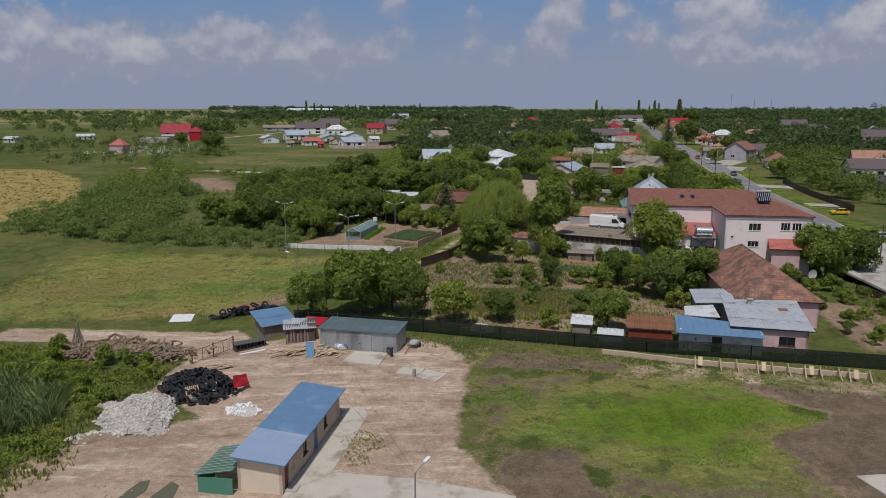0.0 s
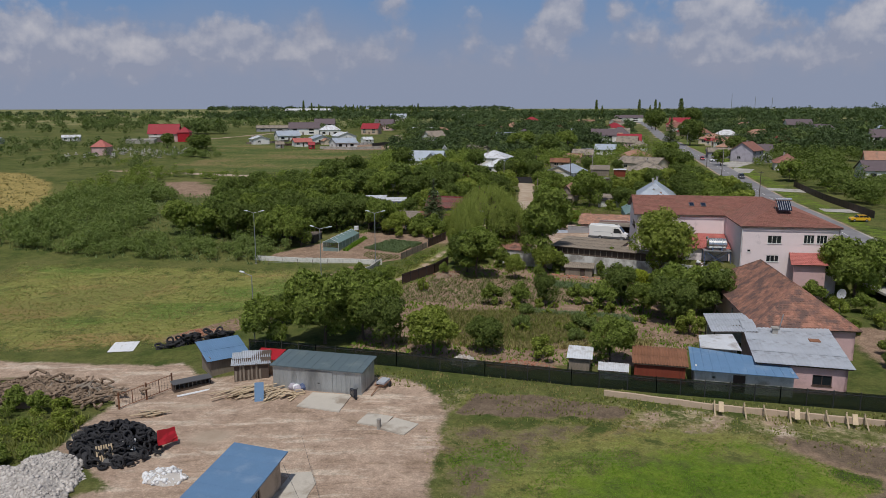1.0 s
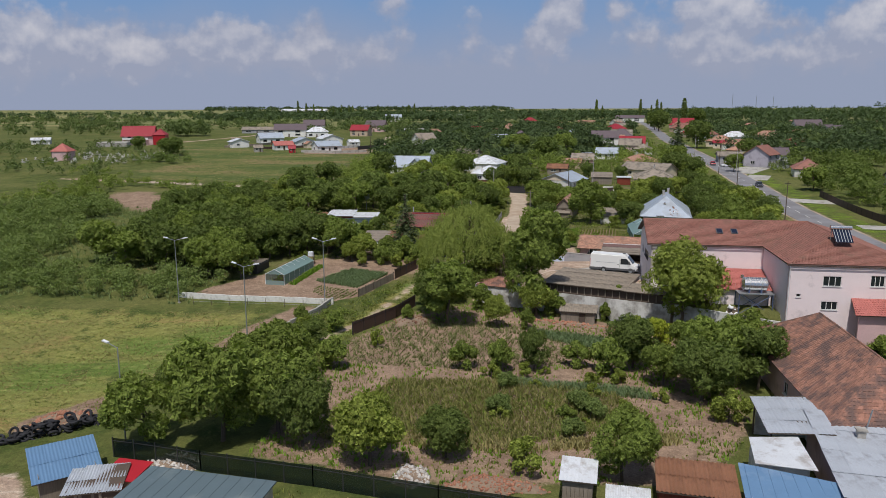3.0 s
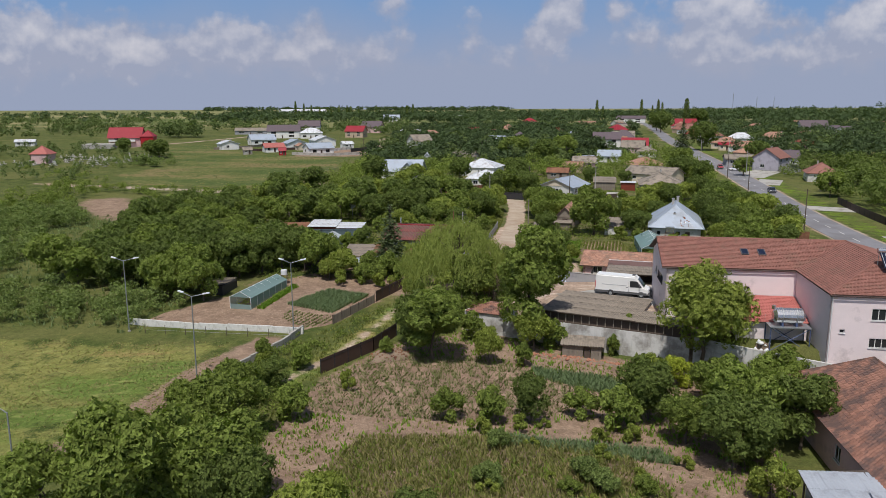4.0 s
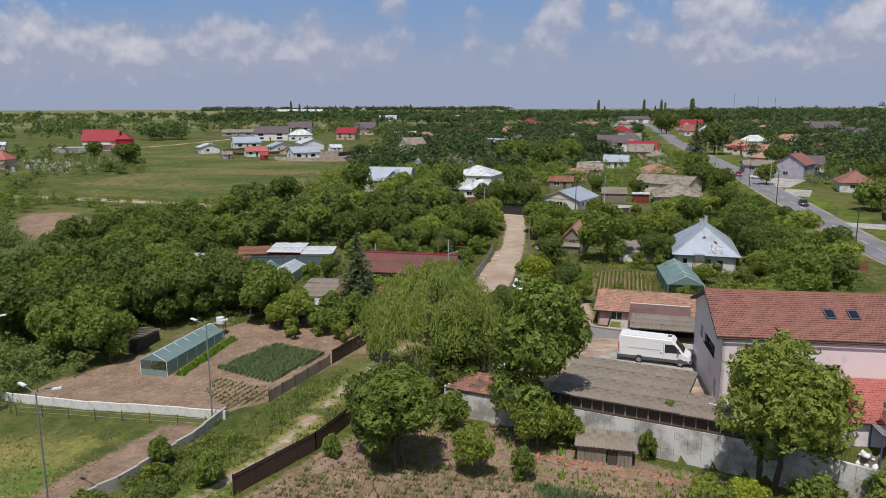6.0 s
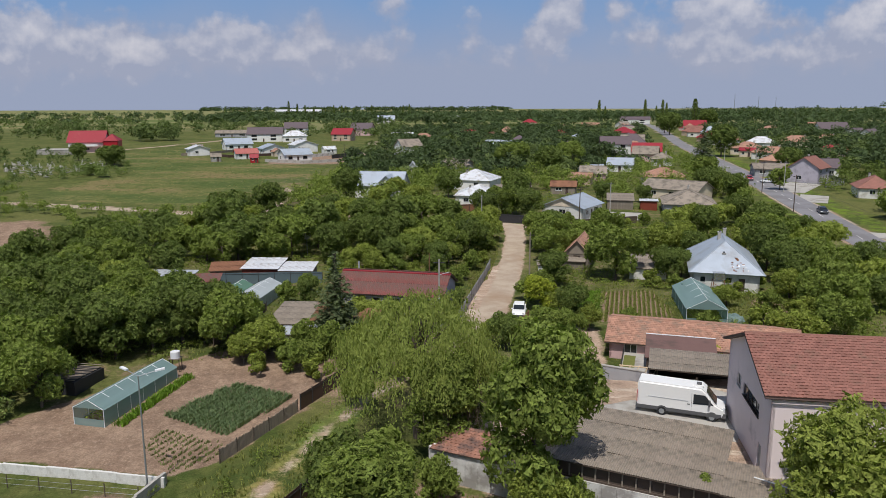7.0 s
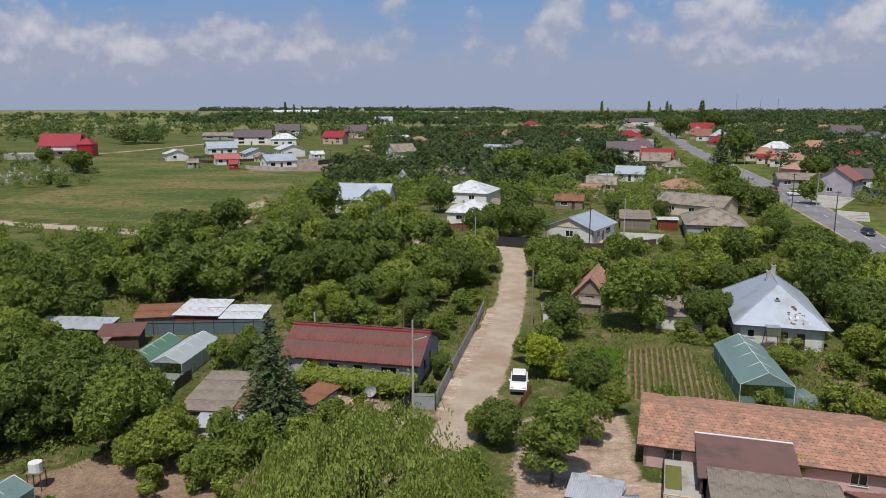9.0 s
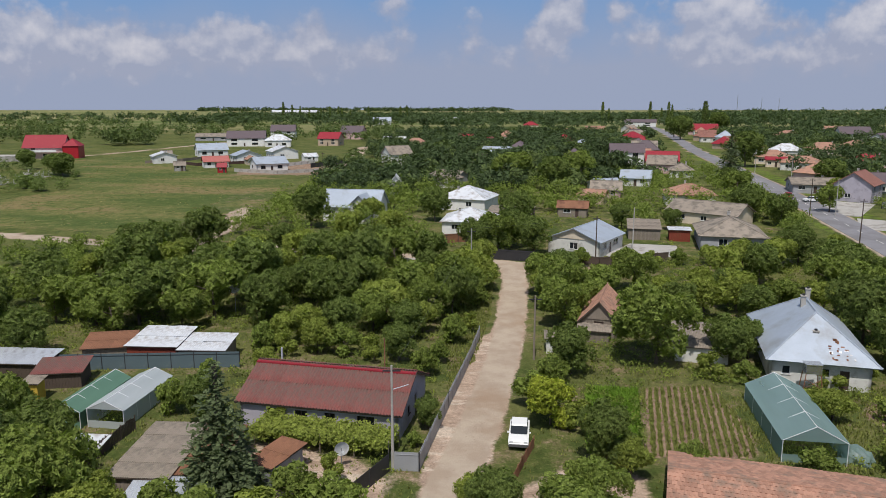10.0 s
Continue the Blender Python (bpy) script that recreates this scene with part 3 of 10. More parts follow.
    grains = noise_at(11, 3, .7)
    grass = blend(steps(mid, .35, .65), (.062, .086, .022), (.115, .127, .038))
    grass = blend(steps(wide, .45, .62), grass, (.13, .135, .045))
    grass = blend(steps(fine, .55, .75), grass, (.16, .155, .055))
    # strips of far farmland
    sep = N("ShaderNodeSeparateXYZ")
    L(geo.outputs["Position"], sep.inputs[0])
    farm = blend(steps(huge, .42, .5), (.12, .15, .045), (.20, .20, .085))
    farm = blend(steps(huge, .55, .6), farm, (.29, .25, .12))
    grass = blend(steps(sep.outputs[1], 700, 1000), grass, farm)
    dirt_c = blend(steps(mid, .35, .68), (.46, .345, .265), (.36, .262, .198))
    dirt_c = blend(steps(fine, .5, .8), dirt_c, (.52, .41, .32))
    dirt_c = blend(steps(wide, .52, .66), dirt_c, (.31, .228, .168))
    rut = noise_at(.32, 6, .68, (.45, 1.7, 1))
    dirt_c = blend(steps(rut, .52, .64), dirt_c, (.55, .455, .365))
    dirt_c = blend(steps(rut, .45, .34), dirt_c, (.3, .218, .158))
    lane_c = blend(steps(mid, .35, .65), (.48, .395, .31), (.4, .315, .24))
    lane_c = blend(steps(fine, .55, .8), lane_c, (.33, .255, .19))
    lane_c = blend(steps(wide, .5, .62), lane_c, (.36, .26, .185))
    soil_c = blend(steps(mid, .38, .62), (.31, .218, .155), (.232, .158, .112))
    soil_c = blend(steps(fine, .5, .75), soil_c, (.37, .275, .205))
    damp_c = blend(steps(mid, .38, .62), (.185, .14, .098), (.14, .105, .075))
    damp_c = blend(steps(fine, .52, .78), damp_c, (.24, .185, .13))
    lawn_c = blend(steps(mid, .4, .62), (.085, .152, .017), (.14, .2, .026))
    lawn_c = blend(steps(fine, .54, .72), lawn_c, (.14, .13, .045))
    streak = noise_at(.06, 7, .6, (.45, 1.5, 1))
    straw_c = blend(steps(mid, .36, .6), (.25, .235, .075), (.2, .202, .058))
    straw_c = blend(steps(streak, .38, .5), (.12, .172, .038), straw_c)
    straw_c = blend(steps(streak, .55, .64), straw_c, (.27, .2, .08))
    swath = noise_at(.8, 6, .7, (.55, 1.5, 1))
    straw_c = blend(steps(swath, .48, .72), straw_c, (.275, .285, .095))
    straw_c = blend(steps(swath, .45, .27), straw_c, (.13, .165, .042))
    drift, tussock = noise_at(.045, 8, .68, (.5, 1.3, 1)), noise_at(.5, 7, .78)
    field_c = blend(steps(drift, .4, .54), (.078, .108, .03), (.145, .148, .05))
    field_c = blend(steps(drift, .52, .6), field_c, (.2, .16, .072))
    field_c = blend(steps(tussock, .51, .6), field_c, (.07, .1, .026))
    field_c = blend(steps(tussock, .44, .36), field_c, (.2, .19, .075))
    rust_c = blend(steps(streak, .42, .58), (.24, .17, .07), (.19, .19, .06))
    wheat_c = blend(steps(mid, .4, .6), (.34, .265, .095), (.27, .215, .075))
    def relief(c):
        for v, lo, hi in ((rough_n, .7, 1.32), (speck, .62, 1.4)):
            r = N("ShaderNodeMapRange")
            r.inputs["From Min"].default_value, r.inputs["From Max"].default_value = .3, .7
            r.inputs["To Min"].default_value, r.inputs["To Max"].default_value = lo, hi
            L(v, r.inputs["Value"])
            sc = N("ShaderNodeVectorMath")
            sc.operation = "SCALE"
            L(c, sc.inputs[0]), L(r.outputs[0], sc.inputs["Scale"])
            c = sc.outputs[0]
        return c
    colour = grass
    # broken edges: each mask is shifted by noise before it is cut
    for name, c, raggedness in (("straw", straw_c, 1.2), ("rust", rust_c, 1.3), ("field", field_c, .9), ("wheat", wheat_c, .6), ("lawn", lawn_c, 1.3), ("soil", soil_c, .8), ("damp", damp_c, .9), ("dirt", dirt_c, .9), ("lane", lane_c, .45)):
        if name == "lane":       # smooth rolled gravel keeps less of the coarse relief
            colour = relief(colour)
        at = N("ShaderNodeAttribute")
        at.attribute_name = name
        a1 = N("ShaderNodeMath")
        a1.operation = "MULTIPLY_ADD"
        a1.inputs[1].default_value = raggedness
        L(mid, a1.inputs[0]), L(at.outputs["Fac"], a1.inputs[2])
        a2 = N("ShaderNodeMath")
        a2.operation = "MULTIPLY_ADD"
        a2.inputs[1].default_value = .5 * raggedness
        L(fine, a2.inputs[0]), L(a1.outputs[0], a2.inputs[2])
        c0 = .5 + .75 * raggedness
        colour = blend(steps(a2.outputs[0], c0 - .14, c0 + .14), colour, c)
    L(colour, bs.inputs["Base Color"])
    b1 = N("ShaderNodeBump")
    b1.inputs["Strength"].default_value, b1.inputs["Distance"].default_value = .7, .12
    s = N("ShaderNodeMath")
    s.operation = "ADD"
    L(speck, s.inputs[0]), L(rough_n, s.inputs[1]), L(s.outputs[0], b1.inputs["Height"]), L(b1.outputs[0], bs.inputs["Normal"])
    me.materials.append(m)
    tagged(new("ground", me), "village ground of grass, sandy dirt and garden soil", "ground", kind="structure")


build_ground()

# ---------------------------------------------------------------- builders


def part(name, bm, mat, parent=None, label="", m=None):
    """Links a bmesh as one mesh object, under a thing or a part."""
    me = bpy.data.meshes.new(name)
    bm.to_mesh(me)
    bm.free()
    for one in (mat if isinstance(mat, (list, tuple)) else [mat]):
        me.materials.append(one)
    ob = new(name, me)
    if parent:
        ob.parent = parent
    if m is not None:
        ob.matrix_basis = m
    return tagged(ob, label)


def mesh_part(name, verts, faces, mat, parent=None, label=""):
    me = bpy.data.meshes.new(name)
    me.from_pydata(verts, [], faces)
    me.materials.append(mat)
    ob = new(name, me)
    if parent:
        ob.parent = parent
    return tagged(ob, label)


def thing(name, label, category, x, y, rz=0.0, z=None, group=""):
    ob = new(name)
    ob.empty_display_size = .3
    ob.matrix_basis = pose(x, y, gz(x, y) if z is None else z, 0, 0, rz)
    return tagged(ob, label, category, group)


def box(bm, x0, x1, y0, y1, z0, z1, m=None):
    vs = [bm.verts.new(Vector(c) if m is None else m @ Vector(c)) for c in
          ((x0, y0, z0), (x1, y0, z0), (x1, y1, z0), (x0, y1, z0), (x0, y0, z1), (x1, y0, z1), (x1, y1, z1), (x0, y1, z1))]
    for f in ((3, 2, 1, 0), (4, 5, 6, 7), (0, 1, 5, 4), (1, 2, 6, 5), (2, 3, 7, 6), (3, 0, 4, 7)):
        bm.faces.new([vs[i] for i in f])


def boxes(*all_boxes):
    bm = bmesh.new()
    for b in all_boxes:
        box(bm, *b)
    return bm


def rod(bm, a, b, r=.05, sides=6, r2=None):
    """A round bar from a to b."""
    a, b = Vector(a), Vector(b)
    d = (b - a)
    q = d.to_track_quat("Z", "Y")
    r2 = r if r2 is None else r2
    rings = []
    for p, rr in ((a, r), (b, r2)):
        rings.append([bm.verts.new(p + q @ Vector((rr * math.cos(2 * math.pi * i / sides), rr * math.sin(2 * math.pi * i / sides), 0))) for i in range(sides)])
    for i in range(sides):
        j = (i + 1) % sides
        bm.faces.new((rings[0][i], rings[0][j], rings[1][j], rings[1][i]))
    bm.faces.new(rings[0][::-1]), bm.faces.new(rings[1])


def rods(*pairs, r=.05, sides=6):
    bm = bmesh.new()
    for a, b in pairs:
        rod(bm, a, b, r, sides)
    return bm


def prism(bm, outline, y0, y1, axis="y"):
    """Extrudes an outline of (u, z) along y (or x)."""
    n = len(outline)
    put = (lambda u, z, t: (u, t, z)) if axis == "y" else (lambda u, z, t: (t, u, z))
    a = [bm.verts.new(put(u, z, y0)) for u, z in outline]
    b = [bm.verts.new(put(u, z, y1)) for u, z in outline]
    for i in range(n):
        j = (i + 1) % n
        bm.faces.new((a[i], a[j], b[j], b[i]))
    bm.faces.new(a[::-1]), bm.faces.new(b)
    bmesh.ops.recalc_face_normals(bm, faces=bm.faces[:])


def slab(bm, p, th=.12):
    """A sloping slab: p = four corners of its upper face, lower edge first."""
    p = [Vector(q) for q in p]
    n = (p[1] - p[0]).cross(p[3] - p[0])
    if n.length < 1e-6:
        n = (p[1] - p[0]).cross(p[2] - p[0])
    n.normalize()
    if n.z < 0:
        n = -n
    tri_ = (p[2] - p[3]).length < .02
    pts = p[:3] if tri_ else p
    up = [bm.verts.new(q) for q in pts]
    lo = [bm.verts.new(q - n * th) for q in pts]
    k = len(pts)
    bm.faces.new(up), bm.faces.new(lo[::-1])
    for i in range(k):
        j = (i + 1) % k
        bm.faces.new((up[j], up[i], lo[i], lo[j]))


def tiles(name, planes, step, wide, mat, parent, label="", proud=.035, rng=None):
    """Courses of single tiles on sloping planes (lower left, lower right, upper right, upper left)."""
    rng = rng or random.Random(3)
    V, Fc = [], []
    for p in planes:
        a, b, c, d = (Vector(q) for q in p)
        n = (b - a).cross(d - a) if (d - a).length > .01 else (b - a).cross(c - a)
        n = n.normalized() if n.z > 0 else -n.normalized()
        rows = max(1, round(((d - a).length + (c - b).length) / 2 / step))
        for i in range(rows):
            t0, t1 = i / rows, min(1, (i + 1.12) / rows)
            l0, r0, l1, r1 = a.lerp(d, t0), b.lerp(c, t0), a.lerp(d, t1), b.lerp(c, t1)
            cols = max(1, round((r0 - l0).length / wide))
            shift = .5 if i % 2 else 0
            for j in range(cols + (1 if shift else 0)):
                u0, u1 = max(0, (j - shift) / cols), min(1, (j + 1 - shift) / cols)
                if u1 - u0 < 1e-4:
                    continue
                h = n * (proud + rng.uniform(-.012, .014))
                k = len(V)
                w0, w1 = l0.lerp(r0, u0), l0.lerp(r0, u1)
                m0 = w0.lerp(w1, .5) + n * .03
                e0, e1 = l1.lerp(r1, u0), l1.lerp(r1, u1)
                f0 = e0.lerp(e1, .5) + n * .03
                V += [tuple(w0 + h), tuple(m0 + h), tuple(w1 + h), tuple(e1 + n * .006), tuple(f0 + n * .006), tuple(e0 + n * .006), tuple(w0), tuple(w1)]
                Fc += [(k, k + 1, k + 4, k + 5), (k + 1, k + 2, k + 3, k + 4), (k + 6, k + 7, k + 2, k + 1, k)]
    return mesh_part(name, V, Fc, mat, parent, label)


WAVE = {}


def sheet_mesh(w, l, pitch, amp, mat):
    """One corrugated sheet lying flat: w across the waves (x), l along them (y)."""
    key = (round(w, 2), round(l, 2), pitch, amp, mat.name)
    if key not in WAVE:
        k = max(2, round(w / pitch)) * 4
        V, Fc = [], []
        for s, dz in ((1, 0.0), (1, -.012)):
            for j in range(k + 1):
                z = amp * math.sin(j * math.pi / 2) + dz
                V += [(w * j / k, 0, z), (w * j / k, l, z)]
        for q in (0, 2 * (k + 1)):
            for j in range(k):
                f = (q + 2 * j, q + 2 * j + 2, q + 2 * j + 3, q + 2 * j + 1)
                Fc.append(f if q == 0 else f[::-1])
        n = 2 * (k + 1)
        Fc += [(2 * j + 2, 2 * j, n + 2 * j, n + 2 * j + 2) for j in range(k)]
        me = bpy.data.meshes.new("roof_sheet")
        me.from_pydata(V, [], Fc)
        me.materials.append(mat)
        WAVE[key] = me
    return WAVE[key]


def sheets(parent, p, cols, rows, mat, pitch=.177, amp=.025, name="roof_sheet", tilt=.4, seed=1, skip=0.0):
    """A sloping plane of separate overlapping corrugated sheets, each an object under its parent."""
    rng = random.Random(seed)
    a, b, c, d = (Vector(q) for q in p)
    ex, ey = (b - a), (d - a)
    w, l = ex.length / cols, ey.length / rows
    x, y = ex.normalized(), ey.normalized()
    n = x.cross(y).normalized()
    y = n.cross(x)
    me = sheet_mesh(w * 1.04, l * 1.07, pitch, amp, mat)
    turn = Matrix((x, y, n)).transposed().to_4x4()
    for i in range(rows):
        for j in range(cols):
            if skip and rng.random() < skip:
                continue
            ob = new(name, me)
            ob.parent = parent
            o = a + ex * (j / cols) + ey * (i / rows) + n * (.05 + amp + .012 * (i % 2) + .008 * (j % 2) + .02 * i)
            ob.matrix_basis = Matrix.Translation(o) @ turn @ pose(0, 0, 0, rng.uniform(-tilt, tilt) - .3, 0, rng.uniform(-tilt, tilt) * .5)


def wall_panel(bm, length, z0, z1, holes, m, th=.25):
    """A wall along x from 0 to length, its outer face at y = 0, with openings (u0, u1, z0, z1), in one connected skin."""
    us = sorted({0.0, length, *[min(max(h[k], 0), length) for h in holes for k in (0, 1)]})
    zs = sorted({z0, z1, *[min(max(h[k], z0), z1) for h in holes for k in (2, 3)]})
    nu, nz = len(us) - 1, len(zs) - 1
    full = {(i, k) for i in range(nu) for k in range(nz)
            if not any(h[0] < (us[i] + us[i + 1]) / 2 < h[1] and h[2] < (zs[k] + zs[k + 1]) / 2 < h[3] for h in holes)}
    at = {}

    def v(i, j, k):
        if (i, j, k) not in at:
            at[i, j, k] = bm.verts.new(m @ Vector((us[i], th * j, zs[k])))
        return at[i, j, k]
    for i, k in full:
        bm.faces.new((v(i, 0, k), v(i + 1, 0, k), v(i + 1, 0, k + 1), v(i, 0, k + 1)))
        bm.faces.new((v(i, 1, k), v(i, 1, k + 1), v(i + 1, 1, k + 1), v(i + 1, 1, k)))
        for other, (a, b) in (((i - 1, k), ((i, k + 1), (i, k))), ((i + 1, k), ((i + 1, k), (i + 1, k + 1))), ((i, k - 1), ((i, k), (i + 1, k))), ((i, k + 1), ((i + 1, k + 1), (i, k + 1)))):
            if other not in full:
                bm.faces.new((v(a[0], 0, a[1]), v(a[0], 1, a[1]), v(b[0], 1, b[1]), v(b[0], 0, b[1])))


def window(parent, m, u0, u1, z0, z1, frame_mat=None, deep=.12, mullions=1, sill=True):
    """A glazed window set back in an opening of a wall whose frame of reference is m."""
    fm = frame_mat or M["frame_white"]
    bm = bmesh.new()
    t = .07
    box(bm, u0, u1, deep - .04, deep + .04, z0, z0 + t, m), box(bm, u0, u1, deep - .04, deep + .04, z1 - t, z1, m)
    box(bm, u0, u0 + t, deep - .04, deep + .04, z0 + t, z1 - t, m), box(bm, u1 - t, u1, deep - .04, deep + .04, z0 + t, z1 - t, m)
    for i in range(mullions):
        c = u0 + (u1 - u0) * (i + 1) / (mullions + 1)
        box(bm, c - .035, c + .035, deep - .04, deep + .04, z0 + t, z1 - t, m)
    w = part("window", bm, fm, parent)
    bm = bmesh.new()
    box(bm, u0 + t * .5, u1 - t * .5, deep - .01, deep + .01, z0 + t * .5, z1 - t * .5, m)
    part("pane", bm, M["glass"], w)
    if sill:
        bm = bmesh.new()
        box(bm, u0 - .06, u1 + .06, -.08, deep - .04, z0 - .06, z0, m)
        part("sill", bm, fm, w)
    return w


def door(parent, m, u0, u1, z0, z1, mat, deep=.1):
    bm = bmesh.new()
    box(bm, u0 + .03, u1 - .03, deep, deep + .05, z0, z1 - .03, m)
    d = part("door", bm, mat, parent)
    bm = bmesh.new()
    box(bm, u1 - .2, u1 - .08, deep - .05, deep, z0 + 1.0, z0 + 1.05, m)
    part("handle", bm, M["steel"], d)
    return d


def side_frame(side, w, d):
    """The frame of a wall of a w x d house centred on its origin: 0 front (-y), 1 right (+x), 2 back, 3 left."""
    return [pose(-w / 2, -d / 2, 0), pose(w / 2, -d / 2, 0, 0, 0, 90), pose(w / 2, d / 2, 0, 0, 0, 180), pose(-w / 2, d / 2, 0, 0, 0, 270)][side]


def gable_planes(w, d, he, hr, over, along_x=True):
    """The two planes of a saddle roof."""
    s = (hr - he) / ((d if along_x else w) / 2)
    lo = he - s * over
    if along_x:
        x0, x1, y0 = -w / 2 - over, w / 2 + over, d / 2 + over
        return [((x0, -y0, lo), (x1, -y0, lo), (x1, 0, hr), (x0, 0, hr)), ((x1, y0, lo), (x0, y0, lo), (x0, 0, hr), (x1, 0, hr))]
    y0, y1, x0 = -d / 2 - over, d / 2 + over, w / 2 + over
    return [((x0, y0, lo), (x0, y1, lo), (0, y1, hr), (0, y0, hr)), ((-x0, y1, lo), (-x0, y0, lo), (0, y0, hr), (0, y1, hr))]


def hip_planes(w, d, he, hr, over):
    s = (hr - he) / (min(w, d) / 2)
    lo = he - s * over
    X, Y = w / 2 + over, d / 2 + over
    if w >= d:
        r = max(w / 2 - d / 2, .01)
        return [((-X, -Y, lo), (X, -Y, lo), (r, 0, hr), (-r, 0, hr)), ((X, Y, lo), (-X, Y, lo), (-r, 0, hr), (r, 0, hr)),
                ((X, -Y, lo), (X, Y, lo), (r, 0, hr), (r, 0, hr)), ((-X, Y, lo), (-X, -Y, lo), (-r, 0, hr), (-r, 0, hr))]
    r = max(d / 2 - w / 2, .01)
    return [((X, -Y, lo), (X, Y, lo), (0, r, hr), (0, -r, hr)), ((-X, Y, lo), (-X, -Y, lo), (0, -r, hr), (0, r, hr)),
            ((-X, -Y, lo), (X, -Y, lo), (0, -r, hr), (0, -r, hr)), ((X, Y, lo), (-X, Y, lo), (0, r, hr), (0, r, hr))]


def chimney(parent, x, y, z0, z1, mat=None, size=.5):
    c = part("chimney", boxes((x - size / 2, x + size / 2, y - size / 2, y + size / 2, z0, z1), (x - size * .62, x + size * .62, y - size * .62, y + size * .62, z1, z1 + .12)), mat or M["concrete"], parent)
    part("flue", boxes((x - size * .25, x + size * .25, y - size * .25, y + size * .25, z1 + .1, z1 + .3)), M["dark_steel"], c)


def house(name, label, x, y, w, d, rz, he, hr, roof="gable", along_x=True, wall="white_paint", cover="clay_tile", over=.45, detail=0, wins=(), doors=(), chimneys=(),
          frame_mat="frame_white", z=None, gable_mat=None, category="house", group="", tile=(.42, .33), sheet_cols=0, sheet_rows=2, door_mat="frame_dark", bury=.6):
    """A house centred on x, y. wins: (side, u0, u1, z0, z1, mullions); doors: (side, u0, u1, z1)."""
    h = thing(name, label, category, x, y, rz, z, group)
    bm = bmesh.new()
    sides = [side_frame(k, w, d) for k in range(4)]
    for k in range(4):
        length = w if k % 2 == 0 else d
        holes = [(a, b, c, e) for s, a, b, c, e, *_ in wins if s == k] + [(a, b, -.01, e) for s, a, b, e in doors if s == k]
        wall_panel(bm, length, -bury, he, [(q[0], q[1], max(q[2], -bury), q[3]) for q in holes], sides[k])
    if roof == "gable" and gable_mat is None:
        if along_x:
            prism(bm, [(-d / 2, he), (d / 2, he), (0, hr - .12)], -w / 2, -w / 2 + .2, "x"), prism(bm, [(-d / 2, he), (d / 2, he), (0, hr - .12)], w / 2 - .2, w / 2, "x")
        else:
            prism(bm, [(-w / 2, he), (w / 2, he), (0, hr - .12)], -d / 2, -d / 2 + .2), prism(bm, [(-w / 2, he), (w / 2, he), (0, hr - .12)], d / 2 - .2, d / 2)
    part("wall", bm, M[wall], h)
    if roof == "gable" and gable_mat:
        for e in (-1, 1):
            bm = bmesh.new()
            if along_x:
                prism(bm, [(-d / 2, he), (d / 2, he), (0, hr - .12)], e * w / 2 - .1, e * w / 2 + .02, "x")
            else:
                prism(bm, [(-w / 2, he), (w / 2, he), (0, hr - .12)], e * d / 2 - .1, e * d / 2 + .02)
            part("gable", bm, M[gable_mat], h)
    for s, a, b, c, e, *mu in wins:
        window(h, sides[s], a, b, c, e, M[frame_mat], mullions=mu[0] if mu else 1)
    for s, a, b, e in doors:
        door(h, sides[s], a, b, 0, e, M[door_mat])
    planes = {"gable": lambda: gable_planes(w, d, he, hr, over, along_x), "hip": lambda: hip_planes(w, d, he, hr, over),
              "mono": lambda: [((-w / 2 - over, -d / 2 - over, he - .05), (w / 2 + over, -d / 2 - over, he - .05), (w / 2 + over, d / 2 + over, hr + .1), (-w / 2 - over, d / 2 + over, hr + .1))]}[roof]()
    if roof == "mono" and hr > he:
        bm = bmesh.new()
        for e in (-w / 2, w / 2 - .2):
            prism(bm, [(-d / 2, he), (d / 2, he), (d / 2, hr)], e, e + .2, "x")
        box(bm, -w / 2, w / 2, d / 2 - .2, d / 2, he, hr)
        part("gable", bm, M[wall], h)
    bm = bmesh.new()
    for p in planes:
        slab(bm, p, .14)
    r = part("roof", bm, M[cover] if not detail else M["dark_wood"], h)
    if detail == 1:
        tiles("roof_tiles", planes, tile[0], tile[1], M[cover], r)
    if detail == 2:
        for i, p in enumerate(planes):
            sheets(r, p, sheet_cols, sheet_rows, M[cover], pitch=.3, amp=.045, seed=i + 2)
    if roof == "gable":
        L_ = (w if along_x else d) / 2 + over
        bm = rods(((-L_, 0, hr + .03), (L_, 0, hr + .03)) if along_x else ((0, -L_, hr + .03), (0, L_, hr + .03)), r=.09)
        part("ridge_cap", bm, M[cover], r)
    if roof == "hip":
        q = planes[0]
        bm = rods((q[2], q[3]), *[(planes[k][e], planes[k][f]) for k in (0, 1) for e, f in ((0, 3), (1, 2))], r=.1)
        part("ridge_cap", bm, M[cover], r)
    for cx, cy, cz in chimneys:
        chimney(h, cx, cy, he, cz)
    return h


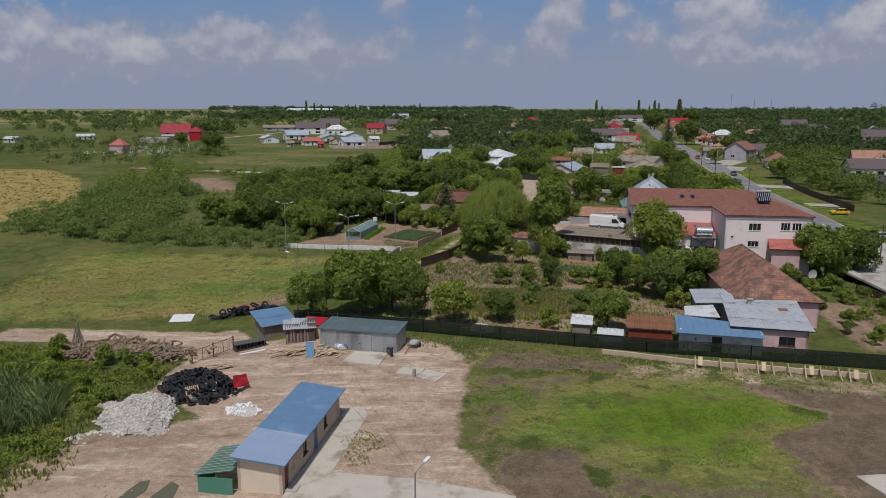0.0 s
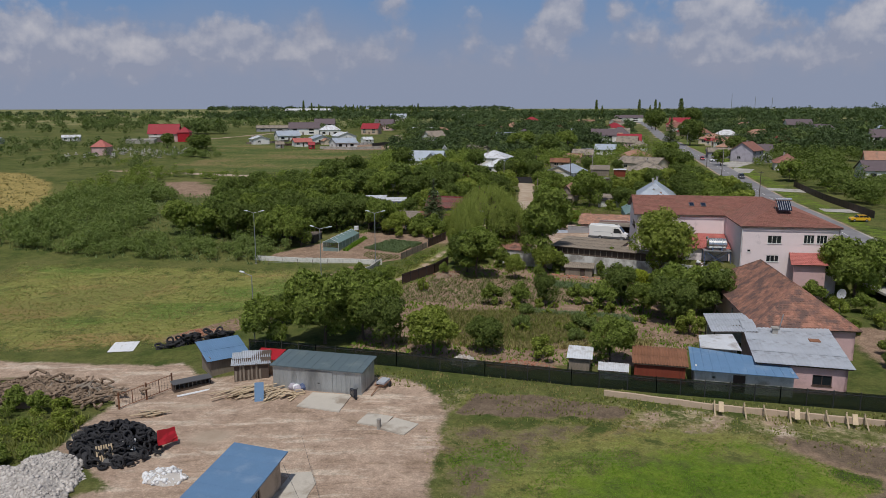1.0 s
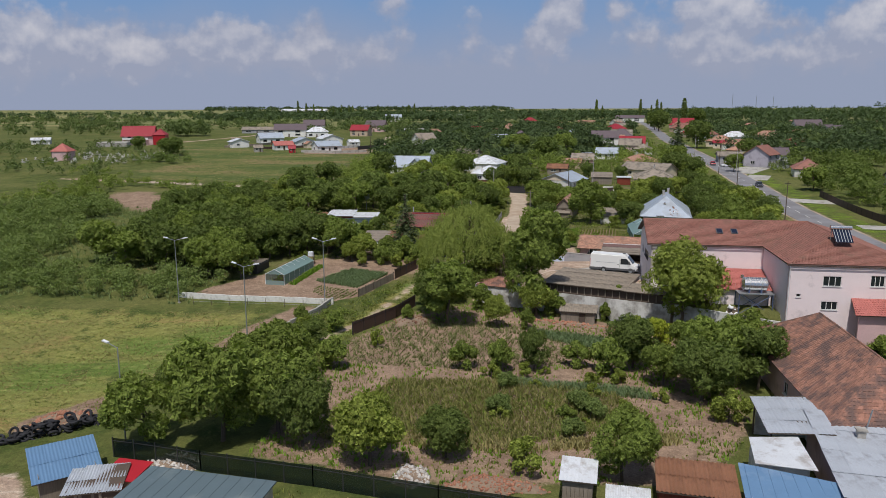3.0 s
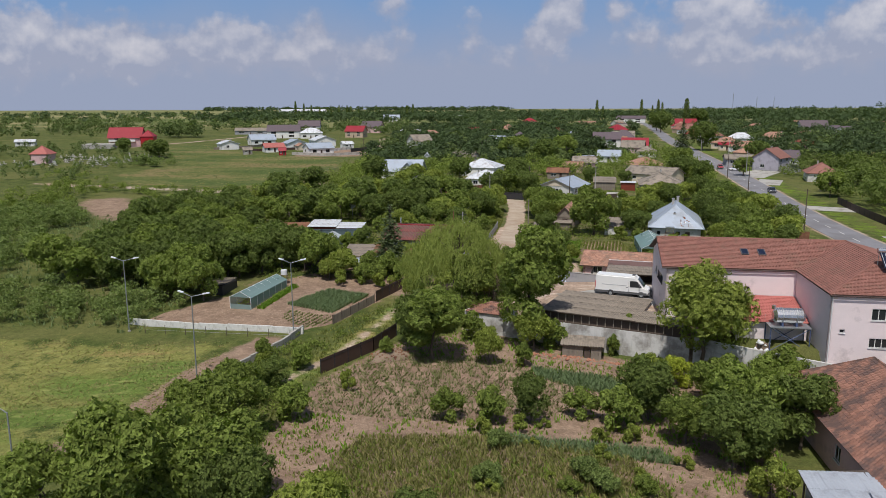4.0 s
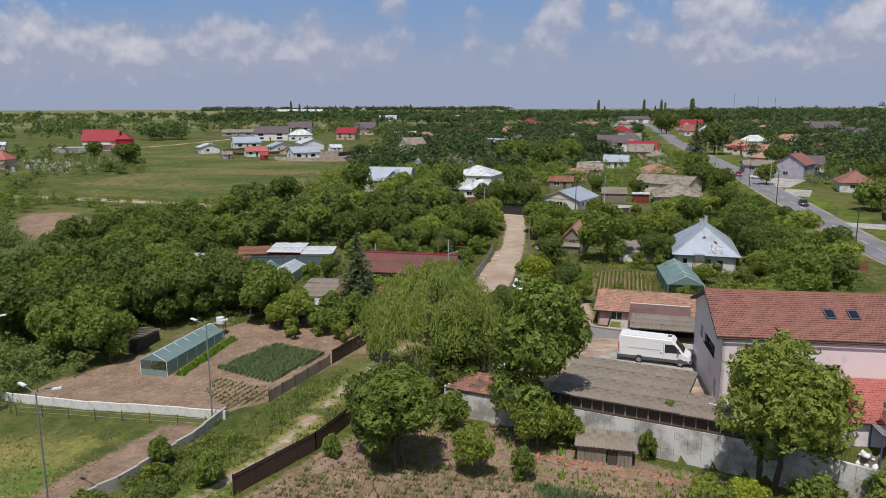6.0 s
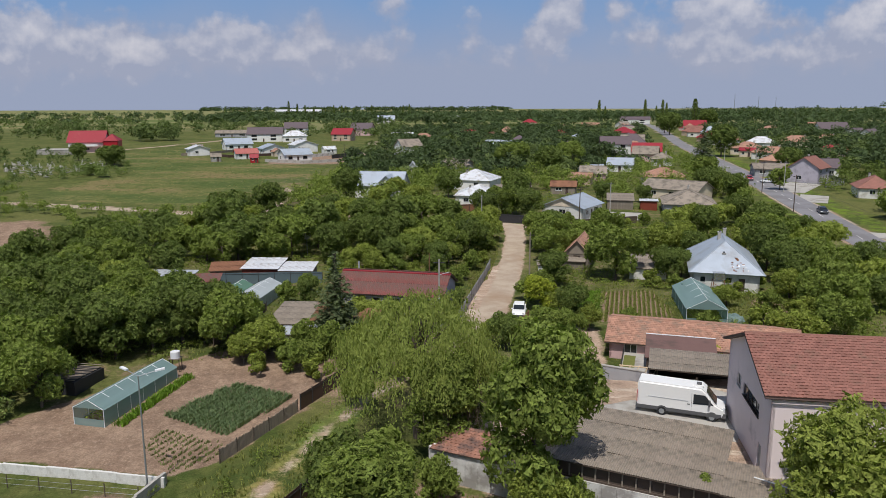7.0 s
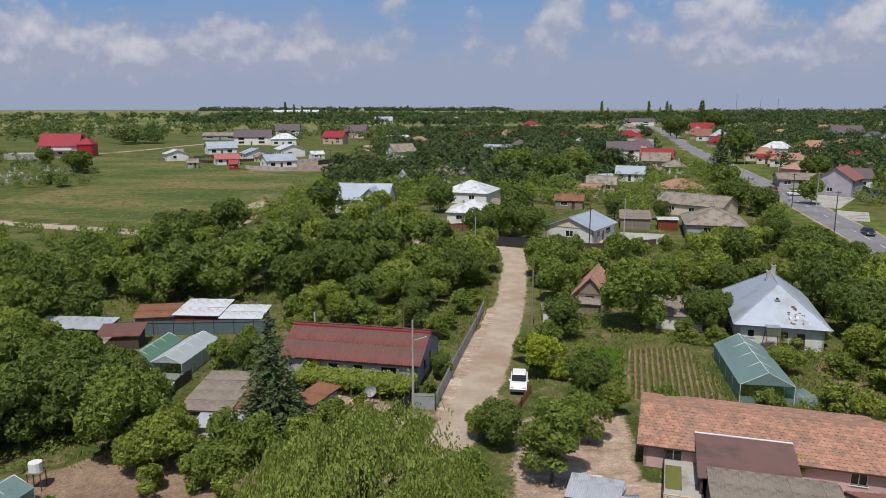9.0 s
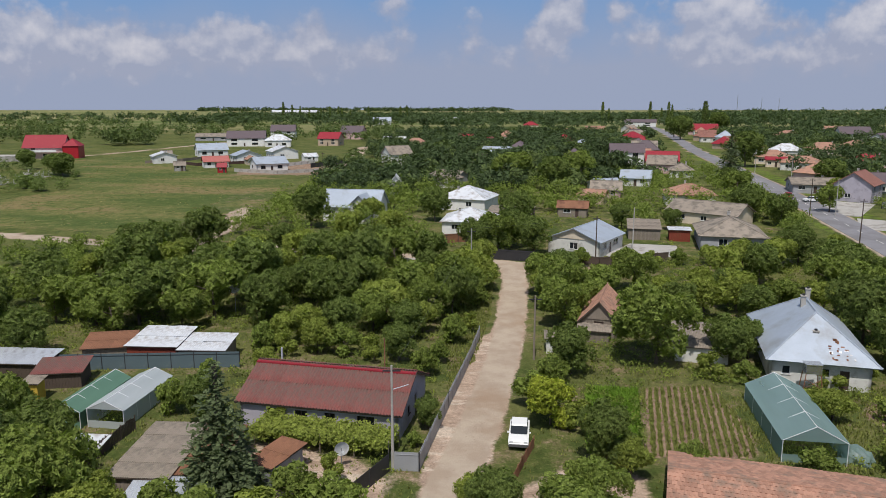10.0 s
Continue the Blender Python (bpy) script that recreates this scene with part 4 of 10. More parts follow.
def panel_fence(name, label, pts, height, mat, panel=2.0, post_mat=None, group="", slats=0, lift=.0, thick=.03, rail=True):
    """A fence along a polyline: posts, and a panel (or slats) between each two."""
    f = thing(name, label, "fence", pts[0][0], pts[0][1], 0, group=group)
    ox, oy, oz = f.matrix_basis.translation
    rng = random.Random(len(pts) + int(height * 10))
    for (x0, y0), (x1, y1) in zip(pts, pts[1:]):
        L_ = math.hypot(x1 - x0, y1 - y0)
        n = max(1, round(L_ / panel))
        for i in range(n + 1):
            px, py = x0 + (x1 - x0) * i / n, y0 + (y1 - y0) * i / n
            part("post", boxes((-.04, .04, -.04, .04, -.3, height + .08)), post_mat or mat, f, m=pose(px - ox, py - oy, gz(px, py) - oz))
            if i == n:
                break
            qx, qy = x0 + (x1 - x0) * (i + 1) / n, y0 + (y1 - y0) * (i + 1) / n
            z0, z1 = gz(px, py) - oz, gz(qx, qy) - oz
            l = math.hypot(qx - px, qy - py)
            a = math.degrees(math.atan2(qy - py, qx - px))
            m = pose(px - ox, py - oy, (z0 + z1) / 2, 0, math.degrees(-math.atan2(z1 - z0, l)), a)
            m = Matrix.Translation((px - ox, py - oy, z0)) @ pose(0, 0, 0, 0, 0, a) @ pose(0, 0, 0, 0, -math.degrees(math.atan2(z1 - z0, l)), 0)
            if slats:
                k = round(l / slats)
                for j in range(k):
                    hh = height * rng.uniform(.88, 1.04)
                    part("slat", boxes((l * j / k + .01, l * (j + .82) / k, -.015, .015, lift, hh)), mat, f, m=m)
            else:
                bm = bmesh.new()
                box(bm, .04, l - .04, -thick / 2, thick / 2, lift - .15, height, m=None)
                pn = part("panel", bm, mat, f, m=m)
                if rail:
                    part("rail", boxes((.04, l - .04, -.05, -thick / 2, height * .85, height * .85 + .05)), post_mat or mat, f, m=m)
    return f


def strip(name, label, line, width, mat, lift=.04, kind="structure", category="road", step=4.0):
    """A paved band that follows the ground along a polyline."""
    P_ = []
    for (x0, y0), (x1, y1) in zip(line, line[1:]):
        n = max(1, round(math.hypot(x1 - x0, y1 - y0) / step))
        P_ += [(x0 + (x1 - x0) * i / n, y0 + (y1 - y0) * i / n) for i in range(n)]
    P_.append(line[-1])
    V, Fc = [], []
    for i, (x, y) in enumerate(P_):
        a, b = P_[max(0, i - 1)], P_[min(len(P_) - 1, i + 1)]
        t = Vector((b[0] - a[0], b[1] - a[1], 0)).normalized()
        for s in (-1, 0, 1):
            px, py = x - t.y * s * -width / 2, y + t.x * s * -width / 2
            V.append((px, py, gz(px, py) + lift + (.04 if s == 0 else 0)))
        for s in (-1, 1):
            px, py = x - t.y * s * -width / 2, y + t.x * s * -width / 2
            V.append((px, py, gz(px, py) - .4))
    for i in range(len(P_) - 1):
        k = 5 * i
        Fc += [(k, k + 1, k + 6, k + 5), (k + 1, k + 2, k + 7, k + 6), (k + 3, k, k + 5, k + 8), (k + 2, k + 4, k + 9, k + 7)]
    ob = mesh_part(name, V, Fc, mat)
    return tagged(ob, label, category, kind=kind)


def patch(name, label, poly, mat, lift=.06, category="pavement", kind="structure"):
    """A flat paved patch over the ground."""
    bm = bmesh.new()
    top = [bm.verts.new((x, y, gz(x, y) + lift)) for x, y in poly]
    low = [bm.verts.new((x, y, gz(x, y) - .3)) for x, y in poly]
    f = bm.faces.new(top)
    for i in range(len(poly)):
        j = (i + 1) % len(poly)
        bm.faces.new((top[j], top[i], low[i], low[j]))
    bmesh.ops.recalc_face_normals(bm, faces=bm.faces[:])
    bmesh.ops.triangulate(bm, faces=[f])
    return tagged(part(name, bm, mat), label, category, kind=kind)

# ---------------------------------------------------------------- roads and paved ground
road = strip("road", "grey asphalt village main road with worn lane marks", MAIN_ROAD, 7.6, M["asphalt"], .06)
for (x0, y0), (x1, y1) in zip(MAIN_ROAD[1:7], MAIN_ROAD[2:8]):
    l = math.hypot(x1 - x0, y1 - y0)
    for i in range(int(l / 8)):
        a, c = i * 8 / l, (i * 8 + 3.5) / l
        q = [(x0 + (x1 - x0) * k, y0 + (y1 - y0) * k) for k in (a, c)]
        nx, ny = -(y1 - y0) / l * .09, (x1 - x0) / l * .09
        V = [(px + s * nx, py + s * ny, gz(px, py) + .125) for (px, py), s in ((q[0], -1), (q[0], 1), (q[1], 1), (q[1], -1))]
        mesh_part("lane_mark", V, [(0, 3, 2, 1)], M["white_wall"], road)
for poly in ([(108.5, 302), (116, 298), (131, 318), (124, 324), (115, 316)], [(107, 282), (113, 279), (120, 292), (114, 296)], [(98, 196), (108, 192), (110, 198), (99, 201)], [(101, 236), (111, 232), (113, 238), (103, 242)]):
    patch("driveway", "pale concrete driveway across the grass verge", poly, M["concrete"], .05)
patch("plaza", "pale concrete forecourt beside the road", PLAZA, M["concrete"], .05)
patch("path", "pale concrete walkway beside the blue-roofed barrack", [(-10.6, 50.5), (-9.3, 53), (-7.2, 66.5), (-7.9, 68.2), (-9.4, 68), (-9.9, 65.5), (-12.4, 50)], M["slab"], .05)
patch("pavement", "pale concrete apron at the yard's near edge", [(-10.6, 50.5), (-12, 46), (6, 45), (5.5, 51.4), (-2, 54), (-9.6, 55.2)], M["slab"], .04)
patch("slab", "concrete pad before the zinc garage", [(-11.6, 81.2), (-7.3, 79.8), (-6.5, 84.0), (-10.6, 84.6)], M["slab"], .1)
patch("yard_pavement", "pale concrete yard before the white cottage", [(46.5, 257.4), (48.5, 252.8), (60.5, 256.6), (62, 265), (53.5, 267)], M["concrete"], .06)
patch("yard_pavement", "concrete court where the white van stands", [(24.5, 148.5), (36, 142.5), (40.5, 151), (38, 153.5), (27.5, 158.2)], M["concrete"], .03)

# ---------------------------------------------------------------- pink two-storey house


def pink_house():
    h = thing("apartment_house", "large pale pink rendered house with terracotta tile roof and two storeys", "house", 35.3, 135.9, -8.9, 4.0)
    H, T = 6.65, 8.95
    W1, D1, X2, Y2, W2 = 14.2, 12.4, 14.2, -10.9, 13.9
    bm = bmesh.new()
    front, wing_l, wing_f = pose(0, 0, 0), pose(X2, 0, 0, 0, 0, 270), pose(X2, Y2, 0)
    left, back, right = pose(0, D1, 0, 0, 0, 270), pose(X2 + W2, D1, 0, 0, 0, 180), pose(X2 + W2, Y2, 0, 0, 0, 90)
    fw = [(2.0, 2.9, 3.6, 4.9), (8.6, 9.3, 3.9, 4.5)]
    ww = [(3.8, 5.8, 4.0, 5.2), (3.8, 5.6, 1.2, 2.2), (1.0, 1.5, 2.6, 3.0), (8.9, 10.4, 4.1, 5.4), (10.7, 12.2, 4.1, 5.4), (9.6, 12.8, .1, 2.3)]
    lw = [(5.0, 9.6, 3.7, 4.7), (9.9, 10.8, -.0, 2.1), (3.0, 4.2, 3.8, 4.8)]
    bm.free()
    for length, z0, holes, m in ((W1, -4.5, fw, front), (-Y2, -4.5, [], wing_l), (W2, -4.5, ww, wing_f), (D1, -.5, lw, left), (X2 + W2, -.5, [], back), (D1 - Y2, -4, [], right)):
        bm = bmesh.new()
        wall_panel(bm, length, z0, H, holes, m)
        part("wall", bm, M["pink_wall"], h)
    bm = bmesh.new()
    prism(bm, [(0, H), (D1, H), (D1 / 2, T - .1)], 0, .25, "x")
    part("gable", bm, M["pink_wall"], h)
    for q in fw:
        window(h, front, *q, mullions=1)
    for q in ww[:5]:
        window(h, wing_f, *q, mullions=2 if q[1] - q[0] > 1 else 0, frame_mat=M["frame_white"])
    window(h, wing_f, *ww[5], mullions=3, frame_mat=M["frame_dark"])
    window(h, left, *lw[0], mullions=3, frame_mat=M["frame_dark"])
    window(h, left, *lw[2], mullions=1)
    door(h, left, *lw[1][:2], 0, 2.1, M["steel"])
    over, s = .25, (T - H) / (D1 / 2)
    lo, xr, hw = H - s * over, X2 + W2 / 2, W2 / 2
    Tw = T
    mid_y, apex_y = D1 / 2, Y2 + hw
    X0, X3 = -.55, X2 + W2 + over
    xi = X2 - over                       # wing's left eave
    planes = [((X0, -over, lo), (xi, -over, lo), (xr, mid_y, T), (X0, mid_y, T)),
              ((xi, Y2 - over, lo), (xi, -over, lo), (xr, mid_y, T), (xr, apex_y, Tw)),
              ((xi, Y2 - over, lo), (X3, Y2 - over, lo), (xr, apex_y, Tw), (xr, apex_y, Tw)),
              ((X3, Y2 - over, lo), (X3, D1 + over, lo), (xr, mid_y, Tw), (xr, apex_y, Tw)),
              ((X3, D1 + over, lo), (X0, D1 + over, lo), (X0, mid_y, T), (xr, mid_y, Tw))]
    # the wing's left slope runs down to its eave: lower edge first
    planes[1] = ((xi, -over, lo), (xi, Y2 - over, lo), (xr, apex_y, Tw), (xr, mid_y, T))
    bm = bmesh.new()
    for p in planes:
        slab(bm, p, .16)
    r = part("roof", bm, M["dark_wood"], h)
    tiles("roof_tiles", planes, .37, .34, M["clay_tile"], r, "terracotta roof tiles in courses", proud=.05)
    part("ridge_cap", rods((planes[0][3], planes[0][2]), (planes[2][0], planes[2][2]), (planes[2][1], planes[2][2]), ((xr, apex_y, Tw), (xr, mid_y, Tw)), r=.12), M["clay_tile"], r)
    for a, b in (((X0, -over - .06, lo - .12), (xi, -over - .06, lo - .12)), ((xi, Y2 - over - .06, lo - .12), (X3, Y2 - over - .06, lo - .12))):
        part("gutter", rods((a, b), r=.07), M["brown_metal"], r)
    for u in (8.7, 10.6):
        bm = bmesh.new()
        f = Matrix.Translation((u, 2.5, H + s * 2.5 + .06)) @ pose(0, 0, 0, math.degrees(math.atan(s)))
        box(bm, 0, .85, 0, 1.25, 0, .12, f)
        w = part("skylight", bm, M["grey_plastic"], r)
        bm = bmesh.new()
        box(bm, .1, .75, .1, 1.15, .12, .14, f)
        part("pane", bm, M["panel_glass"], w)
    part("downpipe", rods(((X2 + .1, Y2 - .1, -3), (X2 + .1, Y2 - .1, H)), r=.06), M["frame_white"], h)
    # red lean-to in the inner corner
    lean = thing("porch", "red tiled lean-to roof in the corner of the pink house", "porch", 35.3, 135.9, -8.9, 4.0)
    pl = [((6.6, -5.8, 2.0), (14.1, -5.8, 2.0), (14.1, -.1, 3.5), (9.6, -.1, 3.5)), ((6.6, -.1, 2.0), (6.6, -5.8, 2.0), (9.6, -.1, 3.5), (9.6, -.1, 3.5))]
    bm = bmesh.new()
    for p in pl:
        slab(bm, p, .1)
    rr = part("roof", bm, M["dark_wood"], lean)
    tiles("roof_tiles", pl, .35, .3, M["rose_roof"], rr)
    part("wall", boxes((6.9, 14.0, -5.4, -5.2, -3.8, 1.9), (6.9, 7.1, -5.2, -.1, -3.8, 1.9)), M["pink_wall"], lean)
    lean2 = thing("porch", "small red tiled canopy over the pink house's road entrance", "porch", 35.3, 135.9, -8.9, 4.0)
    pl = [((X2 + 6.6, Y2 - 2.8, 1.4), (X2 + 11.8, Y2 - 2.8, 1.4), (X2 + 11.8, Y2 - .03, 2.7), (X2 + 7.0, Y2 - .03, 2.7))]
    bm = bmesh.new()
    slab(bm, pl[0], .1)
    rr = part("roof", bm, M["dark_wood"], lean2)
    tiles("roof_tiles", pl, .35, .3, M["rose_roof"], rr)
    part("wall", boxes((X2 + 7.2, X2 + 11.6, Y2 - 2.2, Y2 - 2.0, -4, 1.4)), M["rose_wall"], lean2)
    # sun collector on the roof
    c = thing("solar_heater", "roof-top solar water heater with dark glass panel", "solar heater", 35.3, 135.9, -8.9, 4.0)
    zb = Tw - .75
    f = pose(X2 + 6.0, Y2 + 5.0, H + s * 5.0 + 1.0, 40)
    bm = bmesh.new()
    box(bm, 0, 2.0, -1.7, .4, .1, .2, f)
    pn = part("panel", bm, M["panel_glass"], c)
    for i in range(6):
        bm = bmesh.new()
        box(bm, .1 + i * .33, .16 + i * .33, -1.65, .35, .2, .23, f)
        part("tube", bm, M["steel"], pn)
    part("tank", rods((f @ Vector((-.2, .5, .3)), f @ Vector((2.2, .5, .3))), r=.27, sides=12), M["tank_steel"], c)
    part("leg", rods((f @ Vector((0, .4, .1)), (X2 + 6.0, Y2 + 5.4, H + s * 5.0)), r=.04), M["steel"], c)
    part("leg", rods((f @ Vector((2, .4, .1)), (X2 + 8.0, Y2 + 5.4, H + s * 5.0)), r=.04), M["steel"], c)


pink_house()

# ---------------------------------------------------------------- brown-tiled house and its metal-roofed annexes
house("tiled_house", "low house with weathered brown clay tile hip roof", 45.9, 106.7, 10.5, 24.5, -7.2, 3.6, 7.3, roof="hip", wall="rose_wall", cover="old_tile", detail=1, tile=(.45, .4), over=.5, z=0,
      wins=[(3, 4, 5.2, 1, 2.3), (3, 12, 13.2, 1, 2.3), (1, 3, 4.4, 1, 2.3), (1, 10, 11.4, 1, 2.3)])


def annex():
    h = thing("annex_house", "rose walled annex under patched galvanised sheets", "house", 36.2, 90.0, -14.5)
    w, d = 8.4, 7.6
    bm = bmesh.new()
    fr = [pose(0, -4.6, 0), pose(w, -4.6, 0, 0, 0, 90), pose(w, d, 0, 0, 0, 180), pose(0, d, 0, 0, 0, 270)]
    holes = [(5.2, 7.0, .9, 2.0)]
    wall_panel(bm, w, -.5, 2.9, holes, fr[0]), wall_panel(bm, d + 4.6, -.5, 2.9, [(4, 5.2, 1, 2)], fr[1]), wall_panel(bm, w, -.5, 3.4, [], fr[2]), wall_panel(bm, d + 4.6, -.5, 3.0, [], fr[3])
    part("wall", bm, M["rose_wall"], h)
    window(h, fr[0], *holes[0], frame_mat=M["frame_dark"], mullions=1)
    window(h, fr[1], 4, 5.2, 1, 2, frame_mat=M["frame_dark"])
    bm = bmesh.new()
    slab(bm, ((-.3, -5.0, 2.95), (w + .4, -5.0, 2.95), (w + .4, d + .2, 3.75), (-.3, d + .2, 3.75)), .1)
    r = part("roof", bm, M["dark_wood"], h)
    sheets(r, ((-.4, -5.1, 2.97), (w + .5, -5.1, 2.97), (w + .5, d + .3, 3.78), (-.4, d + .3, 3.78)), 7, 4, M["tin"], pitch=.45, amp=.012, tilt=.5, seed=4)
    part("chimney", boxes((2.6, 3.2, 3.6, 4.2, 3.3, 4.2), (2.5, 3.3, 3.5, 4.3, 4.2, 4.3)), M["concrete"], h)
    part("flue_pipe", rods(((3.4, 4.8, 3.3), (3.8, 4.8, 5.6)), r=.06), M["steel"], h)
    part("roof_hatch", boxes((6.1, 7.2, 1.8, 2.7, 3.52, 3.62)), M["rusty"], h)
    # blue roofed wash-house along the fence
    b = thing("outbuilding", "whitewashed outbuilding with a blue sheet roof", "outbuilding", 28.6, 85.5, -14.0)
    w2 = 9.4
    bm = bmesh.new()
    f0 = pose(0, 0, 0)
    wall_panel(bm, w2, -.4, 2.3, [(3.7, 4.9, -.01, 1.9), (1.7, 2.0, 1.3, 1.6)], f0)
    box(bm, 0, .2, .25, 3.6, -.4, 2.5), box(bm, w2 - .2, w2, .25, 2.4, -.4, 2.5), box(bm, .2, w2 - .2, 2.4, 2.6, -.4, 2.5)
    part("wall", bm, M["white_wall"], b)
    door(b, f0, 3.7, 4.9, 0, 1.9, M["frame_dark"])
    bm = bmesh.new()
    pl = ((-.4, -.6, 2.3), (w2 + .3, -.6, 2.3), (w2 - .3, 2.6, 2.95), (-.4, 4.6, 3.1))
    slab(bm, pl, .06)
    r = part("roof", bm, M["blue_sheet"], b)
    for i in range(12):
        t = (i + .5) / 12
        part("seam", rods((Vector(pl[0]).lerp(Vector(pl[1]), t) + Vector((0, 0, .02)), Vector(pl[3]).lerp(Vector(pl[2]), t) + Vector((0, 0, .02))), r=.025, sides=4), M["blue_sheet"], r)
    lean = thing("lean_to", "bright sheet lean-to beside the annex", "lean-to", 31.8, 92.2, -14.0)
    pl = ((-.6, -2.2, 2.9), (3.6, -2.6, 3.0), (3.2, 2.4, 3.3), (-.4, 2.4, 2.9))
    bm = bmesh.new()
    slab(bm, pl, .05)
    part("roof", bm, M["tin_bright"], lean)
    part("wall", boxes((-.3, -.1, -2, 2.2, -.4, 2.85), (-.1, 3.2, 2.0, 2.2, -.4, 2.85), (-.1, 3.2, -2.0, -1.8, -.4, 2.85)), M["white_wall"], lean)
    roof2 = thing("canopy", "grey galvanised canopy roof behind the annex", "canopy", 34.6, 98.3, -12.0)
    pl = ((-.4, -4.2, 3.3), (4.6, -4.2, 3.6), (4.6, 3.8, 3.7), (-.4, 3.2, 3.3))
    bm = bmesh.new()
    slab(bm, pl, .05)
    r = part("roof", bm, M["dark_wood"], roof2)
    sheets(r, pl, 4, 3, M["tin"], pitch=.3, amp=.015, seed=9)
    for u, v, top in ((0, 3, 3.25), (0, -3.6, 3.25), (4.3, 3, 3.5)):
        part("post", rods(((u, v, -.3), (u, v, top)), r=.07), M["dark_wood"], roof2)
    part("wall", boxes((.1, 4.4, 2.9, 3.0, -.3, 3.2), (4.3, 4.4, -4, 2.9, -.3, 3.4)), M["white_wall"], roof2)


annex()


def shed(name, label, x, y, rz, w, d, h0, h1, wall, cover, pitch=.177, amp=.022, cols=3, rows=2, over=.25, boards=True, door_at=None, z=None, group="", gap_front=None, corr=True):
    """A small shed of upright boards with a single-pitch roof of sheets; its front is at -y."""
    s = thing(name, label, "shed", x, y, rz, z, group)
    n = max(3, round(w / .3))
    me = {}

    def board(key, bw, hh):
        k = (round(bw, 3), round(hh, 2))
        if k not in me:
            bm = bmesh.new()
            box(bm, 0, bw * .94, 0, .04, -.3, hh)
            q = bpy.data.meshes.new("board")
            bm.to_mesh(q), bm.free()
            q.materials.append(M[wall])
            me[k] = q
        return me[k]
    if boards:
        for i in range(n):
            if door_at and door_at[0] < (i + .5) * w / n < door_at[1]:
                continue
            for yy, hh in ((-d / 2, h0), (d / 2 - .04, h1)):
                ob = new("board", board(0, w / n, hh))
                ob.parent = s
                ob.matrix_basis = pose(-w / 2 + i * w / n, yy, 0)
        k = max(3, round(d / .3))
        for i in range(k):
            hh = h0 + (h1 - h0) * (i + .5) / k
            for xx in (-w / 2 + .04, w / 2):
                ob = new("board", board(0, d / k, round(hh, 1)))
                ob.parent = s
                ob.matrix_basis = pose(xx, -d / 2 + i * d / k, 0, 0, 0, 90)
    else:
        bm = bmesh.new()
        holes = [(door_at[0], door_at[1], -.01, 1.9)] if door_at else []
        wall_panel(bm, w, -.3, h0, holes, side_frame(0, w, d), .15), wall_panel(bm, w, -.3, h1, [], side_frame(2, w, d), .15)
        for e in (-w / 2, w / 2 - .15):
            prism(bm, [(-d / 2 + .15, -.3), (d / 2 - .15, -.3), (d / 2 - .15, h1), (-d / 2 + .15, h0)], e, e + .15, "x")
        part("wall", bm, M[wall], s)
    if door_at:
        door(s, side_frame(0, w, d), door_at[0], door_at[1], 0, min(1.9, h0), M["dark_wood"], deep=.05)
    pl = ((-w / 2 - over, -d / 2 - over, h0 + .02), (w / 2 + over, -d / 2 - over, h0 + .02), (w / 2 + over, d / 2 + over, h1 + .06), (-w / 2 - over, d / 2 + over, h1 + .06))
    bm = bmesh.new()
    slab(bm, pl, .05)
    r = part("roof", bm, M["dark_wood"] if corr else M[cover], s)
    if corr:
        sheets(r, pl, cols, rows, M[cover], pitch=pitch, amp=amp, seed=int(abs(x * 7) + 1))
    return s


shed("shed", "small wooden shed with pale blue sheet roof", 17.7, 90.6, -14, 2.2, 2.3, 1.9, 2.3, "wood", "tin_bright", cols=2, rows=1, pitch=.3, amp=.012)
shed("shed", "dark red board shed with rusty corrugated roof", 26.0, 89.2, -14, 5.2, 3.6, 1.9, 2.4, "red_wood", "rusty", cols=6, rows=2, pitch=.29, amp=.055)
shed("shed", "open wood store with faded tin sheet front", 21.0, 88.9, -14, 3.0, 1.4, .9, 1.2, "tin", "tin_bright", cols=3, rows=1, over=.1)

# ---------------------------------------------------------------- yard: barrack, garage, blue-roofed shed


